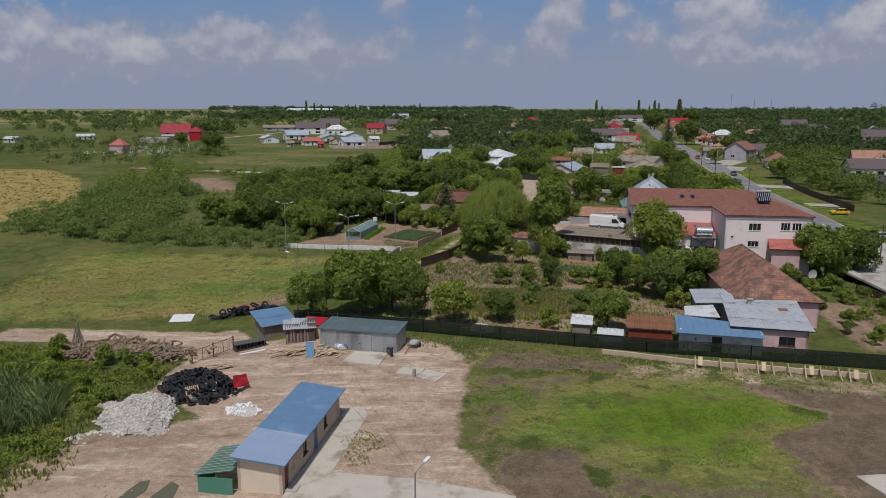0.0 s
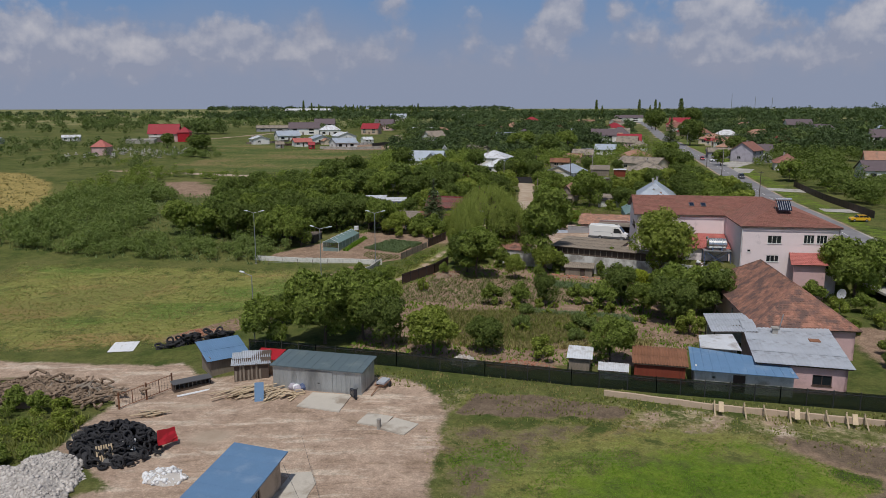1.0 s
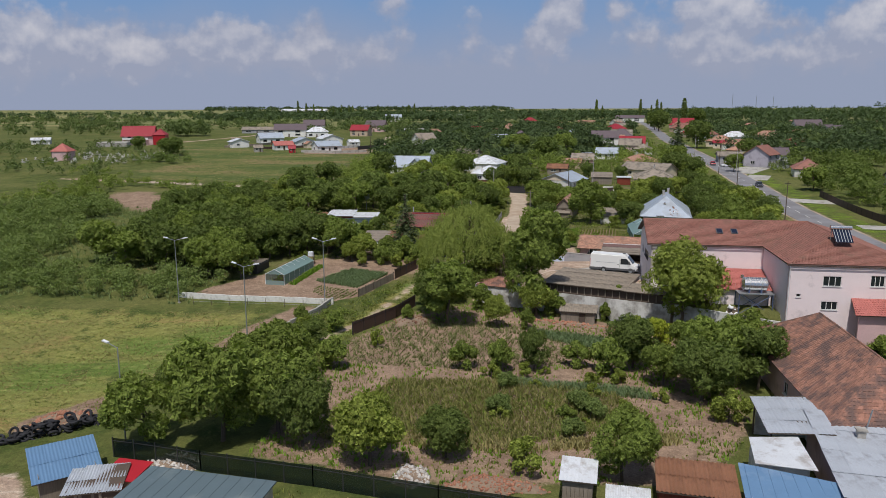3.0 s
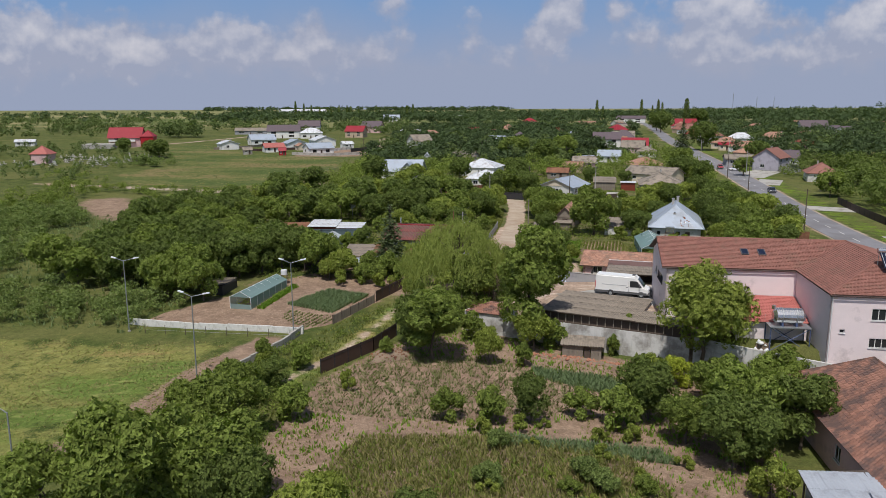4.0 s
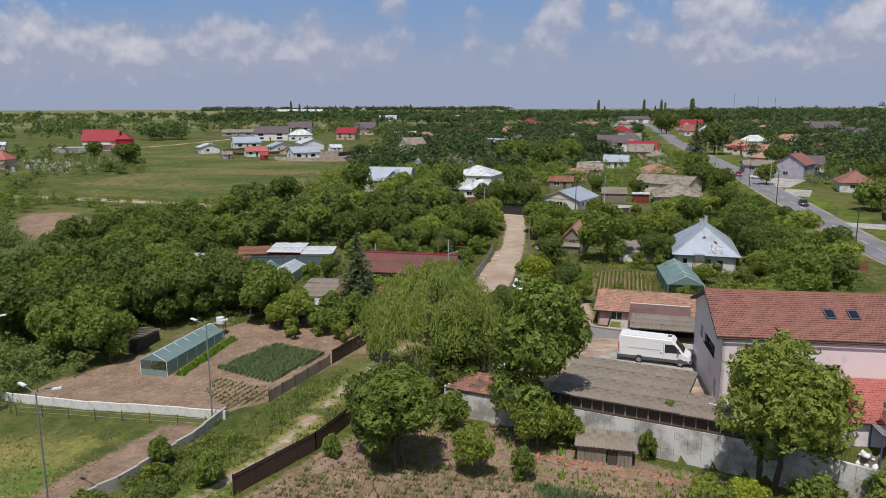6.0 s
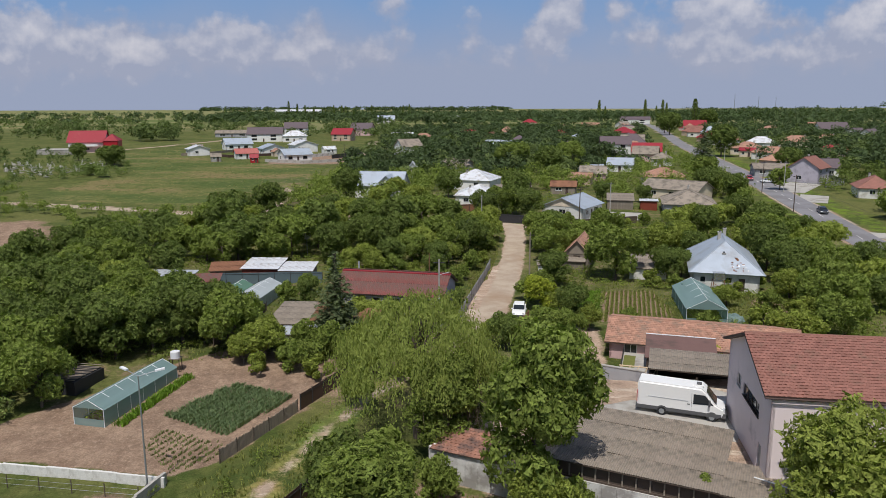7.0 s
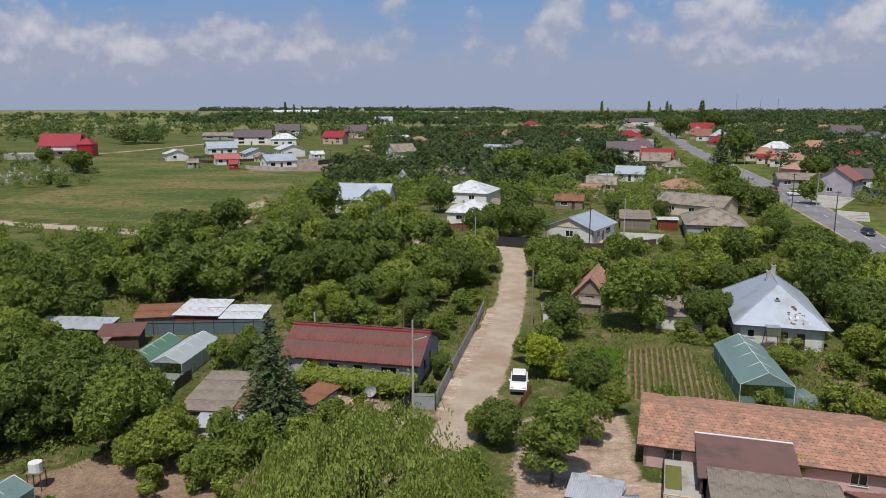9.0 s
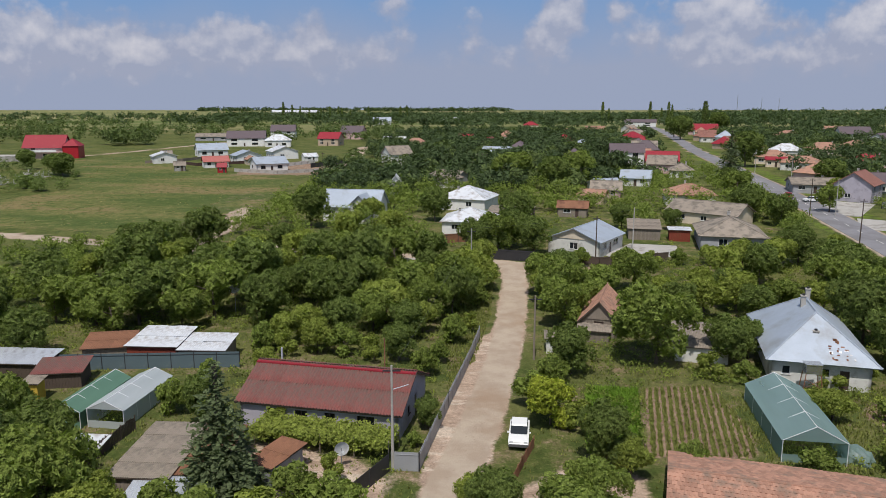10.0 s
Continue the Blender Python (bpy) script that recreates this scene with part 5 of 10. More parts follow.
def barrack():
    b = thing("barrack", "long narrow tan barrack with a blue sheet roof", "building", -12.2, 51.6, -9.3)
    # front wall along x from -3.6 to 0; the long wall runs back along the right
    w, d = 3.6, 14.6
    fr = [pose(-w, 0, 0), pose(0, 0, 0, 0, 0, 90), pose(0, d, 0, 0, 0, 180), pose(-w, d, 0, 0, 0, 270)]
    side = [(.5, 1.4, -.01, 2.0), (4.6, 5.6, .9, 2.0), (7.2, 8.2, -.01, 2.05), (9.9, 10.8, .9, 1.9)]
    # the long walls take a darker tan than the end walls
    bm = bmesh.new()
    wall_panel(bm, d, -.3, 2.6, side, fr[1]), wall_panel(bm, d, -.3, 2.9, [], fr[3])
    part("wall", bm, M["tan_wall"], b)
    for k in (0, 2):
        bm = bmesh.new()
        wall_panel(bm, w - .5, -.3, 2.6, [], fr[k] @ pose(.25, 0, 0))
        part("end_wall", bm, M["cream_wall"], b, "end wall paler than the long walls")
    door(b, fr[1], .5, 1.4, 0, 2.0, M["red_wood"])
    window(b, fr[1], 4.6, 5.6, .9, 2.0, M["frame_dark"])
    door(b, fr[1], 7.2, 8.2, 0, 2.05, M["blue_paint"])
    window(b, fr[1], 9.9, 10.8, .9, 1.9, M["frame_dark"])
    pl = ((.45, -.5, 2.62), (.45, d + .6, 2.62), (-w - .35, d + .6, 3.05), (-w - .35, -.5, 3.05))
    bm = bmesh.new()
    slab(bm, pl, .08)
    r = part("roof", bm, M["blue_sheet"], b)
    k = 15
    for i in range(k):
        t = i / k
        q = [Vector(pl[0]).lerp(Vector(pl[1]), t), Vector(pl[0]).lerp(Vector(pl[1]), t + 1 / k), Vector(pl[3]).lerp(Vector(pl[2]), t + 1 / k), Vector(pl[3]).lerp(Vector(pl[2]), t)]
        bm = bmesh.new()
        slab(bm, [v + Vector((0, 0, .03 + .012 * (i % 2) + (.03 if i < 5 else 0))) for v in q], .02)
        # front third: an extra raised layer, sun reflection painted as paler blue
        part("roof_sheet", bm, M["blue_sheet"] if i > 4 else M["blue_pale"], r)
    part("step", boxes((0, .9, .4, 1.5, -.2, .15)), M["concrete"], b)
    # lean-to greenhouse at its left side
    g = thing("lean_to_greenhouse", "green lean-to with slatted glazed roof and boarded front", "greenhouse", -15.9, 51.6, -9.3)
    part("wall", boxes((-2.9, -.1, -.05, .05, -.2, 1.3), (-2.95, -2.85, .05, 4.2, -.2, 1.3)), M["green_paint"], g)
    pl = ((-3.1, -.2, 1.5), (0, -.2, 2.1), (0, 4.4, 2.2), (-3.1, 4.4, 1.6))
    bm = bmesh.new()
    slab(bm, pl, .03)
    r = part("roof", bm, M["film_dkgreen"], g)
    for i in range(11):
        t = i / 10
        part("slat", rods((Vector(pl[0]).lerp(Vector(pl[3]), t) + Vector((0, 0, .05)), Vector(pl[1]).lerp(Vector(pl[2]), t) + Vector((0, 0, .05))), r=.025, sides=4), M["steel"], r)
    part("post", rods(((-2.9, 0, -.2), (-2.9, 0, 1.5)), ((-2.9, 4.2, -.2), (-2.9, 4.2, 1.6)), ((-1.4, 0, -.2), (-1.4, 0, 1.8)), r=.05), M["green_paint"], g)


barrack()


def zinc_garage():
    g = thing("garage", "low zinc-walled garage with dark grey-green flat roof", "garage", -15.0, 86.3, -13.5)
    w, d, h = 9.7, 4.1, 2.55
    part("wall", boxes((0, w, 0, .06, -.3, h), (0, .06, .06, d, -.3, h), (w - .06, w, .06, d, -.3, h), (.06, w - .06, d - .06, d, -.3, h)), M["zinc_wall"], g)
    for i in range(20):
        part("rib", boxes((.12 + i * .49, .2 + i * .49, -.035, -.001, -.2, h - .05)), M["zinc_wall"], g)
    d_ = part("door", boxes((3.6, 6.6, -.07, -.04, -.1, 2.2)), M["zinc_wall"], g)
    part("handle", boxes((5.0, 5.2, -.12, -.07, .9, 1.0)), M["dark_steel"], d_)
    bm = bmesh.new()
    slab(bm, ((-.2, -.25, h), (w + .25, -.25, h), (w + .25, d + .2, h + .22), (-.2, d + .2, h + .22)), .1)
    r = part("roof", bm, M["slate_sheet"], g)
    for i in range(10):
        part("seam", rods((((i + .5) * w / 10, -.25, h + .02), ((i + .5) * w / 10, d + .2, h + .24)), r=.018, sides=4), M["slate_sheet"], r)


zinc_garage()


def blue_shed():
    s = thing("shed", "patched yard shed with a slanting blue sheet roof", "shed", -22.2, 93.4, 33)
    part("wall", boxes((-2, 2, -1.9, -1.85, -.4, 1.7), (-2, -1.95, -1.85, 1.9, -.4, 2.1), (1.95, 2, -1.85, 1.9, -.4, 2.1), (-1.95, 1.95, 1.85, 1.9, -.4, 2.5)), M["wood"], s)
    pl = ((-2.5, -2.3, 1.8), (2.4, -2.3, 1.8), (2.4, 2.3, 2.75), (-2.5, 2.3, 2.75))
    bm = bmesh.new()
    slab(bm, pl, .05)
    r = part("roof", bm, M["dark_wood"], s)
    sheets(r, pl, 4, 2, M["blue_sheet"], pitch=.25, amp=.015, seed=12)
    t = thing("shed", "ramshackle lean-to shed with crumpled grey sheeting and red side", "shed", -18.2, 90.2, 12)
    part("wall", boxes((-1.8, 1.8, -1.5, -1.45, -.4, 1.8), (-1.8, -1.75, -1.45, 1.5, -.4, 1.9)), M["dark_wood"], t)
    part("side_wall", boxes((1.75, 1.8, -1.45, 1.6, -.4, 1.9)), M["red_wood"], t, "dark red board side")
    for i in range(7):
        part("plank", boxes((-1.7 + i * .42, -1.5 + i * .42, -1.62, -1.52, -.3, 1.2 + .35 * (i % 3))), M["wood"], t, m=pose(0, 0, 0, -6 + 3 * (i % 3), 4 * (i % 2) - 2, 0))
    pl = ((-2.1, -1.8, 1.8), (2.0, -1.7, 1.75), (2.1, 1.8, 2.2), (-2.1, 1.8, 2.05))
    bm = bmesh.new()
    slab(bm, pl, .04)
    r = part("roof", bm, M["dark_wood"], t)
    sheets(r, pl, 4, 2, M["tin"], pitch=.2, amp=.03, tilt=3, seed=3)
    u = thing("shed", "small dark red sheet-roofed store beside the garage", "shed", -16.6, 91.8, -13)
    part("wall", boxes((-1.4, 1.2, -1.2, -1.1, -.3, 1.7), (-1.4, -1.3, -1.1, 1.2, -.3, 1.7), (1.1, 1.2, -1.1, 1.2, -.3, 1.7)), M["raw_wood"], u)
    bm = bmesh.new()
    slab(bm, ((-1.6, -1.4, 1.72), (1.4, -1.4, 1.72), (1.4, 1.3, 2.0), (-1.6, 1.3, 2.0)), .06)
    part("roof", bm, M["red_paint"], u)
    k = thing("kennel", "long low grey kennel with wire front", "kennel", -24.0, 87.6, 34)
    part("body", boxes((-1.9, 1.9, .5, .55, -.3, .9), (-1.9, -1.85, -.5, .5, -.3, .9), (1.85, 1.9, -.5, .5, -.3, .9), (-1.85, 1.85, -.5, -.45, -.3, .3)), M["dark_wood"], k)
    part("roof", boxes((-2.05, 2.05, -.75, .7, .9, .96)), M["grey_plastic"], k)
    for i in range(9):
        part("bar", boxes((-1.8 + i * .44, -1.77 + i * .44, -.49, -.46, .3, .9)), M["steel"], k)
    bd = thing("board", "long white board lying beside the kennel", "board", -23.0, 85.9, 34)
    part("plank", boxes((-1.9, 1.6, -.2, .2, 0, .06)), M["plastic_white"], bd)


blue_shed()

# ---------------------------------------------------------------- court behind the white wall


def court():
    w = thing("retaining_wall", "patched white block wall below the van's court", "wall", 12.2, 143.6, -26.4, 0.2)
    n = 26
    for i in range(n):
        for k in range(3):
            part("block", boxes((i * 1.06 + .008, i * 1.06 + 1.05, (0, .006, .012)[(i + k) % 3], .3, k * 1.02 - (.3 if k == 0 else 0), k * 1.02 + 1.01)), M["white_block"], w)
    e = thing("retaining_wall", "white block wall below the pink house", "wall", 37.2, 131.0, -38.5, 0.2)
    for i in range(15):
        for k in range(3):
            part("block", boxes((i * 1.06 + .008, i * 1.06 + 1.05, (0, .006, .012)[(i + k) % 3], .3, k * 1.1 - (.3 if k == 0 else 0), k * 1.1 + 1.09)), M["white_block"], e)
    # low shed along the wall, fibre-cement roof almost level with the court
    s = thing("long_shed", "long shed with old corrugated fibre-cement roof on the white wall", "shed", 12.2, 143.6, -26.4, 0.2)
    a, b = 10.4, 26.6
    part("front_rail", boxes((a, b, .1, .2, 3.05, 3.2)), M["dark_wood"], s)
    part("front_rail", boxes((a, b, .1, .2, 4.1, 4.25)), M["dark_wood"], s)
    for i in range(18):
        u = a + (b - a) * i / 17
        part("stud", boxes((u - .05, u + .05, .08, .18, 3.2, 4.1)), M["wood"], s)
    part("back_panel", boxes((a, b, .24, .3, 3.05, 4.2)), M["dark_wood"], s)
    part("wall", boxes((a, a + .2, .3, 10.0, 2.9, 4.15)), M["grey_wall"], s)
    part("wall", boxes((21.2, 21.4, 5.0, 10.0, 2.9, 4.15)), M["grey_wall"], s)
    part("wall", boxes((b - .2, b, .3, 4.6, 2.9, 4.15)), M["grey_wall"], s)
    for pl, cols, rows, seed in ((((a - .3, -.25, 4.35), (21.5, -.25, 4.35), (21.5, 10.2, 4.3), (a - .3, 10.2, 4.3)), 10, 4, 5), (((21.5, -.25, 4.3), (b + .2, -.25, 4.3), (b + .2, 4.8, 4.27), (21.5, 4.8, 4.27)), 5, 2, 6)):
        bm = bmesh.new()
        slab(bm, pl, .05)
        r = part("roof", bm, M["dark_wood"], s)
        sheets(r, pl, cols, rows, M["asbestos"], seed=seed)
    part("roof_pole", rods(((b - 3.2, 3.0, 4.45), (b - .2, 2.2, 4.45)), r=.05), M["plastic_white"], s)
    # plain wall stretch west of the shed with a small tiled pent roof
    g = thing("wall_shed", "ruined pent roof with broken tiles over the white wall", "shed", 12.2, 143.6, -26.4, 0.2)
    pl = ((.2, -.2, 3.0), (6.0, -.2, 3.0), (6.0, 3.2, 3.7), (.2, 3.2, 3.7))
    bm = bmesh.new()
    slab(bm, pl, .06)
    rr = part("roof", bm, M["dark_wood"], g)
    tiles("roof_tiles", [pl], .4, .35, M["old_tile"], rr)
    part("wall", boxes((.3, 5.9, 2.9, 3.1, 0, 3.5), (.3, .5, .3, 2.9, 0, 3.2), (5.7, 5.9, .3, 2.9, 0, 3.2)), M["white_wall"], g)
    # grey court wall, second corrugated roof, brown roof
    cw = thing("court_wall", "grey rendered wall behind the white van", "wall", 27.4, 157.6, -27.5, 2.6)
    part("wall", boxes((0, 5.4, 0, .2, -.6, 2.4)), M["grey_wall"], cw)
    part("coping", boxes((-.05, 5.45, -.05, .25, 2.4, 2.48)), M["concrete"], cw)
    s2 = thing("carport", "carport with weathered corrugated fibre-cement roof", "carport", 32.6, 154.6, -16.5, 3.6)
    pl = ((-.2, 0, 1.9), (8.2, 0, 1.9), (8.4, 7.2, 1.5), (-.2, 7.2, 1.5))
    bm = bmesh.new()
    slab(bm, pl, .05)
    r = part("roof", bm, M["dark_wood"], s2)
    sheets(r, pl, 8, 3, M["asbestos"], seed=7)
    for u, v in ((.1, .3), (4.1, .3), (8.0, .3), (.1, 6.8), (8.0, 6.8)):
        part("post", boxes((u - .07, u + .07, v - .07, v + .07, -2.6, 1.45)), M["dark_wood"], s2)
    part("wall", boxes((0, 8.2, 6.9, 7.0, -2.4, 1.4), (-.1, 0, .2, 6.9, -2.4, 1.45)), M["dark_wood"], s2)
    br = thing("awning", "brown felt roof before the long tiled house", "awning", 34.6, 162.6, -16.5, 1.9)
    pl = ((-.3, -.2, 2.0), (6.9, -.2, 2.0), (7.0, 6.6, 2.5), (-.3, 6.6, 2.5))
    bm = bmesh.new()
    slab(bm, pl, .1)
    part("roof", bm, M["brown_roof"], br)
    part("flashing", boxes((-.3, 7.0, 6.4, 6.6, 2.51, 2.56)), M["plastic_white"], br)
    part("wall", boxes((-.1, .1, 0, 6.4, -.6, 1.95), (6.6, 6.8, 0, 6.4, -.6, 1.95)), M["dark_wood"], br)
    # open frame and clutter in the little court
    fr = thing("pergola", "open timber pergola of rafters beside the terrace", "pergola", 30.2, 158.0, -17, 2.2)
    for i in range(5):
        part("rafter", rods(((i * .85, 0, 1.6), (i * .85 + .5, 2.6, 1.7)), r=.06, sides=4), M["raw_wood"], fr)
    part("beam", rods(((-.2, 0, 1.55), (3.8, 0, 1.55)), r=.07, sides=4), M["raw_wood"], fr)
    part("back_beam", rods(((.2, 2.5, 1.62), (4.2, 2.5, 1.62)), r=.07, sides=4), M["raw_wood"], fr)
    for u, v in ((0, 0), (3.5, 0), (.5, 2.5), (3.9, 2.5)):
        part("post", boxes((u - .06, u + .06, v - .06, v + .06, -.6, 1.6)), M["raw_wood"], fr)
    dk = thing("terrace", "raised concrete terrace with a green mat", "terrace", 31.6, 162.4, -17, 2.0)
    part("deck", boxes((.2, 3.0, 0, 6.6, -.6, .5)), M["concrete"], dk)
    part("mat", boxes((.3, 1.5, 1.2, 5.0, .5, .53)), M["mat"], dk, "green carpet mat")
    part("rail", boxes((.15, .2, 0, 6.4, .5, 1.3)), M["dark_steel"], dk)
    for i, (x, y, m) in enumerate(((29.5, 161.6, "tank_steel"), (29.2, 159.8, "blue_steel"), (28.6, 158.9, "raw_wood"), (28.7, 163.4, "tin"), (27.4, 165.0, "plastic_white"))):
        c = thing("crate", "scrap appliance abandoned in the farm court", "clutter", x, y, 20 * i)
        part("body", boxes((-.6, .6, -.45, .45, -.05, .8 + .12 * (i % 2)), (-.66, .66, -.5, .5, .8 + .12 * (i % 2), .86 + .12 * (i % 2))), M[m], c)
        part("lid", boxes((-.4, .3, -.3, .3, .86 + .12 * (i % 2), .93 + .12 * (i % 2))), M["grey_plastic"], c)
    dr = thing("barrel", "galvanised drum lying in the farm court", "barrel", 29.6, 163.0, 0)
    part("drum", rods(((-.6, 0, .38), (.6, 0, .38)), r=.38, sides=14), M["tank_steel"], dr)


court()
house("long_house", "long low farmhouse under pale old clay tiles", 42.9, 170.6, 19.6, 10.4, -17.5, 2.3, 3.55, roof="gable", wall="rose_wall", cover="light_tile", detail=1, tile=(.42, .34), over=.55, z=1.55,
      wins=[(0, 1.6, 3.0, .9, 2.0, 1), (0, 15, 16.2, .9, 2, 1)], doors=[(0, 9.2, 10.2, 2.0)], frame_mat="frame_white", gable_mat="red_wood")

# ---------------------------------------------------------------- along the dirt road
red = house("red_roofed_house", "low lilac house with a rusted dark red corrugated roof", 6.9, 190.4, 14.8, 9.6, -12.5, 2.5, 4.5, roof="gable", wall="lilac_wall", cover="rust_sheet", detail=2, sheet_cols=14, sheet_rows=2, over=.4,
            wins=[(0, 2.6, 3.6, .9, 1.9), (0, 5.2, 6.4, .9, 1.9), (0, 8.0, 9.0, .9, 1.9), (0, 11.0, 12.6, .8, 1.9), (1, 3, 3.8, 1, 1.8)], doors=[(1, 5.4, 6.4, 2.0)], frame_mat="frame_dark")
part("roof_band", boxes((-7.8, 7.8, -.55, .02, 4.42, 4.56)), M["red_roof"], red, "freshly painted red ridge band")
part("stove_pipe", rods(((4.5, .8, 4.2), (4.5, .8, 7.2)), r=.06), M["rusty"], red)
part("stove_pipe", rods(((-5.8, .8, 4.2), (-5.8, .8, 5.6)), r=.1), M["tin"], red)
house("blue_hip_house", "white house with a big blue-grey metal hip roof and rust patches", 57.5, 203.6, 9.3, 16.0, -16, 3.3, 6.8, roof="hip", wall="white_wall", cover="tin_blue", over=.7,
      wins=[(0, 4.6, 5.5, 1.2, 2.1, 0), (0, 1.0, 1.8, 1.2, 2.1, 0)], doors=[(0, 6.4, 7.3, 2.0)], chimneys=[(-.3, -5.4, 5.2), (-.6, 0.8, 7.4), (.4, 4.0, 7.5)], frame_mat="frame_white")


def rust_marks():
    rng = random.Random(4)
    r = thing("rust_patches", "rust-red patches on the blue-grey hip roof", "patch", 57.5, 203.6, -16)
    for i in range(26):
        v = rng.uniform(.4, 2.6)
        u = min(3.6 - v, rng.gauss(1.6, .8))
        s = 3.5 / 4.65
        y = -8.7 + v
        z = 3.3 - s * .7 + s * v + .03
        a, b = rng.uniform(.12, .4), rng.uniform(.08, .25)
        bm = bmesh.new()
        slab(bm, ((u, y, z), (u + a, y, z), (u + a, y + b, z + b * s), (u, y + b, z + b * s)), .01)
        part("patch", bm, M["rusty"] if rng.random() > .15 else M["tin_bright"], r)


rust_marks()


def greenhouse(name, label, x, y, rz, w, l, he, hr, film, frame_mat="steel", bays=5, z=None):
    """A ridge greenhouse of film on a pipe frame; its near end is open at y = 0."""
    g = thing(name, label, "greenhouse", x, y, rz, z)
    bm = bmesh.new()
    for a, b in (((-w / 2, 0), (-w / 2, l)), ((w / 2, 0), (w / 2, l))):
        box(bm, a[0] - .015, a[0] + .015, 0, l, 0, he)
    part("side_film", bm, M[film], g)
    for s in (-1, 1):
        bm = bmesh.new()
        slab(bm, ((s * (w / 2 + .12), 0, he), (s * (w / 2 + .12), l, he), (0, l, hr), (0, 0, hr)), .015)
        part("roof_film", bm, M[film], g)
    bm = bmesh.new()
    prism(bm, [(-w / 2, 0), (w / 2, 0), (w / 2, he), (0, hr), (-w / 2, he)], l - .015, l)
    part("end_film", bm, M[film], g)
    bm = bmesh.new()
    prism(bm, [(-w / 2, he), (w / 2, he), (0, hr)], 0, .015)
    box(bm, -w / 2, w / 2, 0, .015, .0, .7)
    part("end_film", bm, M[film], g)
    for i in range(bays + 1):
        y0 = l * i / bays
        f = part("hoop", rods(((-w / 2, y0, -.1), (-w / 2, y0, he)), ((-w / 2, y0, he), (0, y0, hr)), ((0, y0, hr), (w / 2, y0, he)), ((w / 2, y0, he), (w / 2, y0, -.1)), r=.032), M["plastic_white"], g)
    for u, zz in ((-w / 2, he), (w / 2, he), (0, hr)):
        part("purlin", rods(((u, 0, zz), (u, l, zz)), r=.03), M["plastic_white"], g)
    rng = random.Random(int(abs(x) * 3))
    V, k = [], 240
    r2 = np.random.default_rng(int(abs(x) * 5) + 1)
    c = np.stack([r2.uniform(-w / 2 + .2, w / 2 - .2, 700), r2.uniform(.3, l - .3, 700), r2.uniform(.1, 1.1, 700)], -1)
    Vq, Fq = quad_cloud(r2, c, np.tile([0, 0, 1.0], (700, 1)), .12)
    cr = new("foliage", raw_mesh("foliage", Vq, Fq, M["leaf_light"]))
    cr.parent = g
    tagged(cr, "tomato plants inside", kind="stuff")



# ---------------------------------------------------------------- trees and plants


def quad_cloud(rng, centres, normals, size, aspect=.7, jitter=.5, tri=False):
    """Small four-cornered leaf clumps at the given places, roughly facing the given ways."""
    n = len(centres)
    nrm = normals + rng.normal(0, jitter, (n, 3))
    nrm /= np.linalg.norm(nrm, axis=1, keepdims=True) + 1e-9
    t = np.cross(nrm, rng.normal(0, 1, (n, 3)))
    t /= np.linalg.norm(t, axis=1, keepdims=True) + 1e-9
    b = np.cross(nrm, t)
    s = (size * rng.uniform(.6, 1.35, n))[:, None]
    if tri:
        V = np.stack([centres + t * s * 1.25 - nrm * s * .2, centres - t * s * .7 + b * s * aspect, centres - t * s * .7 - b * s * aspect], 1).reshape(-1, 3)
        return V, np.arange(3 * n).reshape(n, 3)
    V = np.stack([centres - t * s, centres - b * s * aspect - nrm * s * .25, centres + t * s, centres + b * s * aspect + nrm * s * .12], 1).reshape(-1, 3)
    F_ = np.arange(4 * n).reshape(n, 4)
    return V, F_


def raw_mesh(name, V, F_, mat):
    """A mesh straight from arrays; F_ holds quads or triangles."""
    me = bpy.data.meshes.new(name)
    k = F_.shape[1]
    me.vertices.add(len(V))
    me.vertices.foreach_set("co", np.asarray(V, np.float32).ravel())
    me.loops.add(F_.size)
    me.loops.foreach_set("vertex_index", F_.astype(np.int32).ravel())
    me.polygons.add(len(F_))
    me.polygons.foreach_set("loop_start", np.arange(0, F_.size, k, dtype=np.int32))
    me.polygons.foreach_set("loop_total", np.full(len(F_), k, np.int32))
    me.update()
    me.validate()
    me.materials.append(mat)
    return me


def crown_points(rng, n, rx, rz, zc, lobes, low=.35):
    """Points and outward ways on a crown of many uneven lobes."""
    cs, rs = [], []
    for i in range(lobes):
        d = rng.normal(0, 1, 3)
        d /= np.linalg.norm(d)
        d[2] = abs(d[2]) * 1.0 if rng.random() > low else d[2]
        k = rng.uniform(.45, .8)
        cs.append([d[0] * rx * k, d[1] * rx * k, zc + d[2] * rz * k])
        rs.append(rng.uniform(.28, .46) * min(rx, rz))
    cs, rs = np.array(cs), np.array(rs)
    w = rs ** 2 / (rs ** 2).sum()
    pick = rng.choice(lobes, n, p=w)
    d = rng.normal(0, 1, (n, 3))
    d[:, 2] += .25
    d /= np.linalg.norm(d, axis=1, keepdims=True)
    p = cs[pick] + d * (rs[pick] * rng.uniform(.72, 1.12, n))[:, None]
    return p, d, cs


def trunk_bm(rng, height, r, limbs, lean=.03):
    bm = bmesh.new()
    pts = [Vector((0, 0, -.3))]
    for i in range(3):
        pts.append(Vector((rng.normal(0, lean) * height, rng.normal(0, lean) * height, height * (i + 1) / 3)))
    for i in range(3):
        rod(bm, pts[i], pts[i + 1], r * (1 - .22 * i), 7, r * (1 - .22 * (i + 1)))
    for c in limbs:
        rod(bm, pts[2].lerp(pts[3], rng.uniform(.0, 1)), Vector(c), r * .38, 5, r * .1)
    return bm


TREES = {}


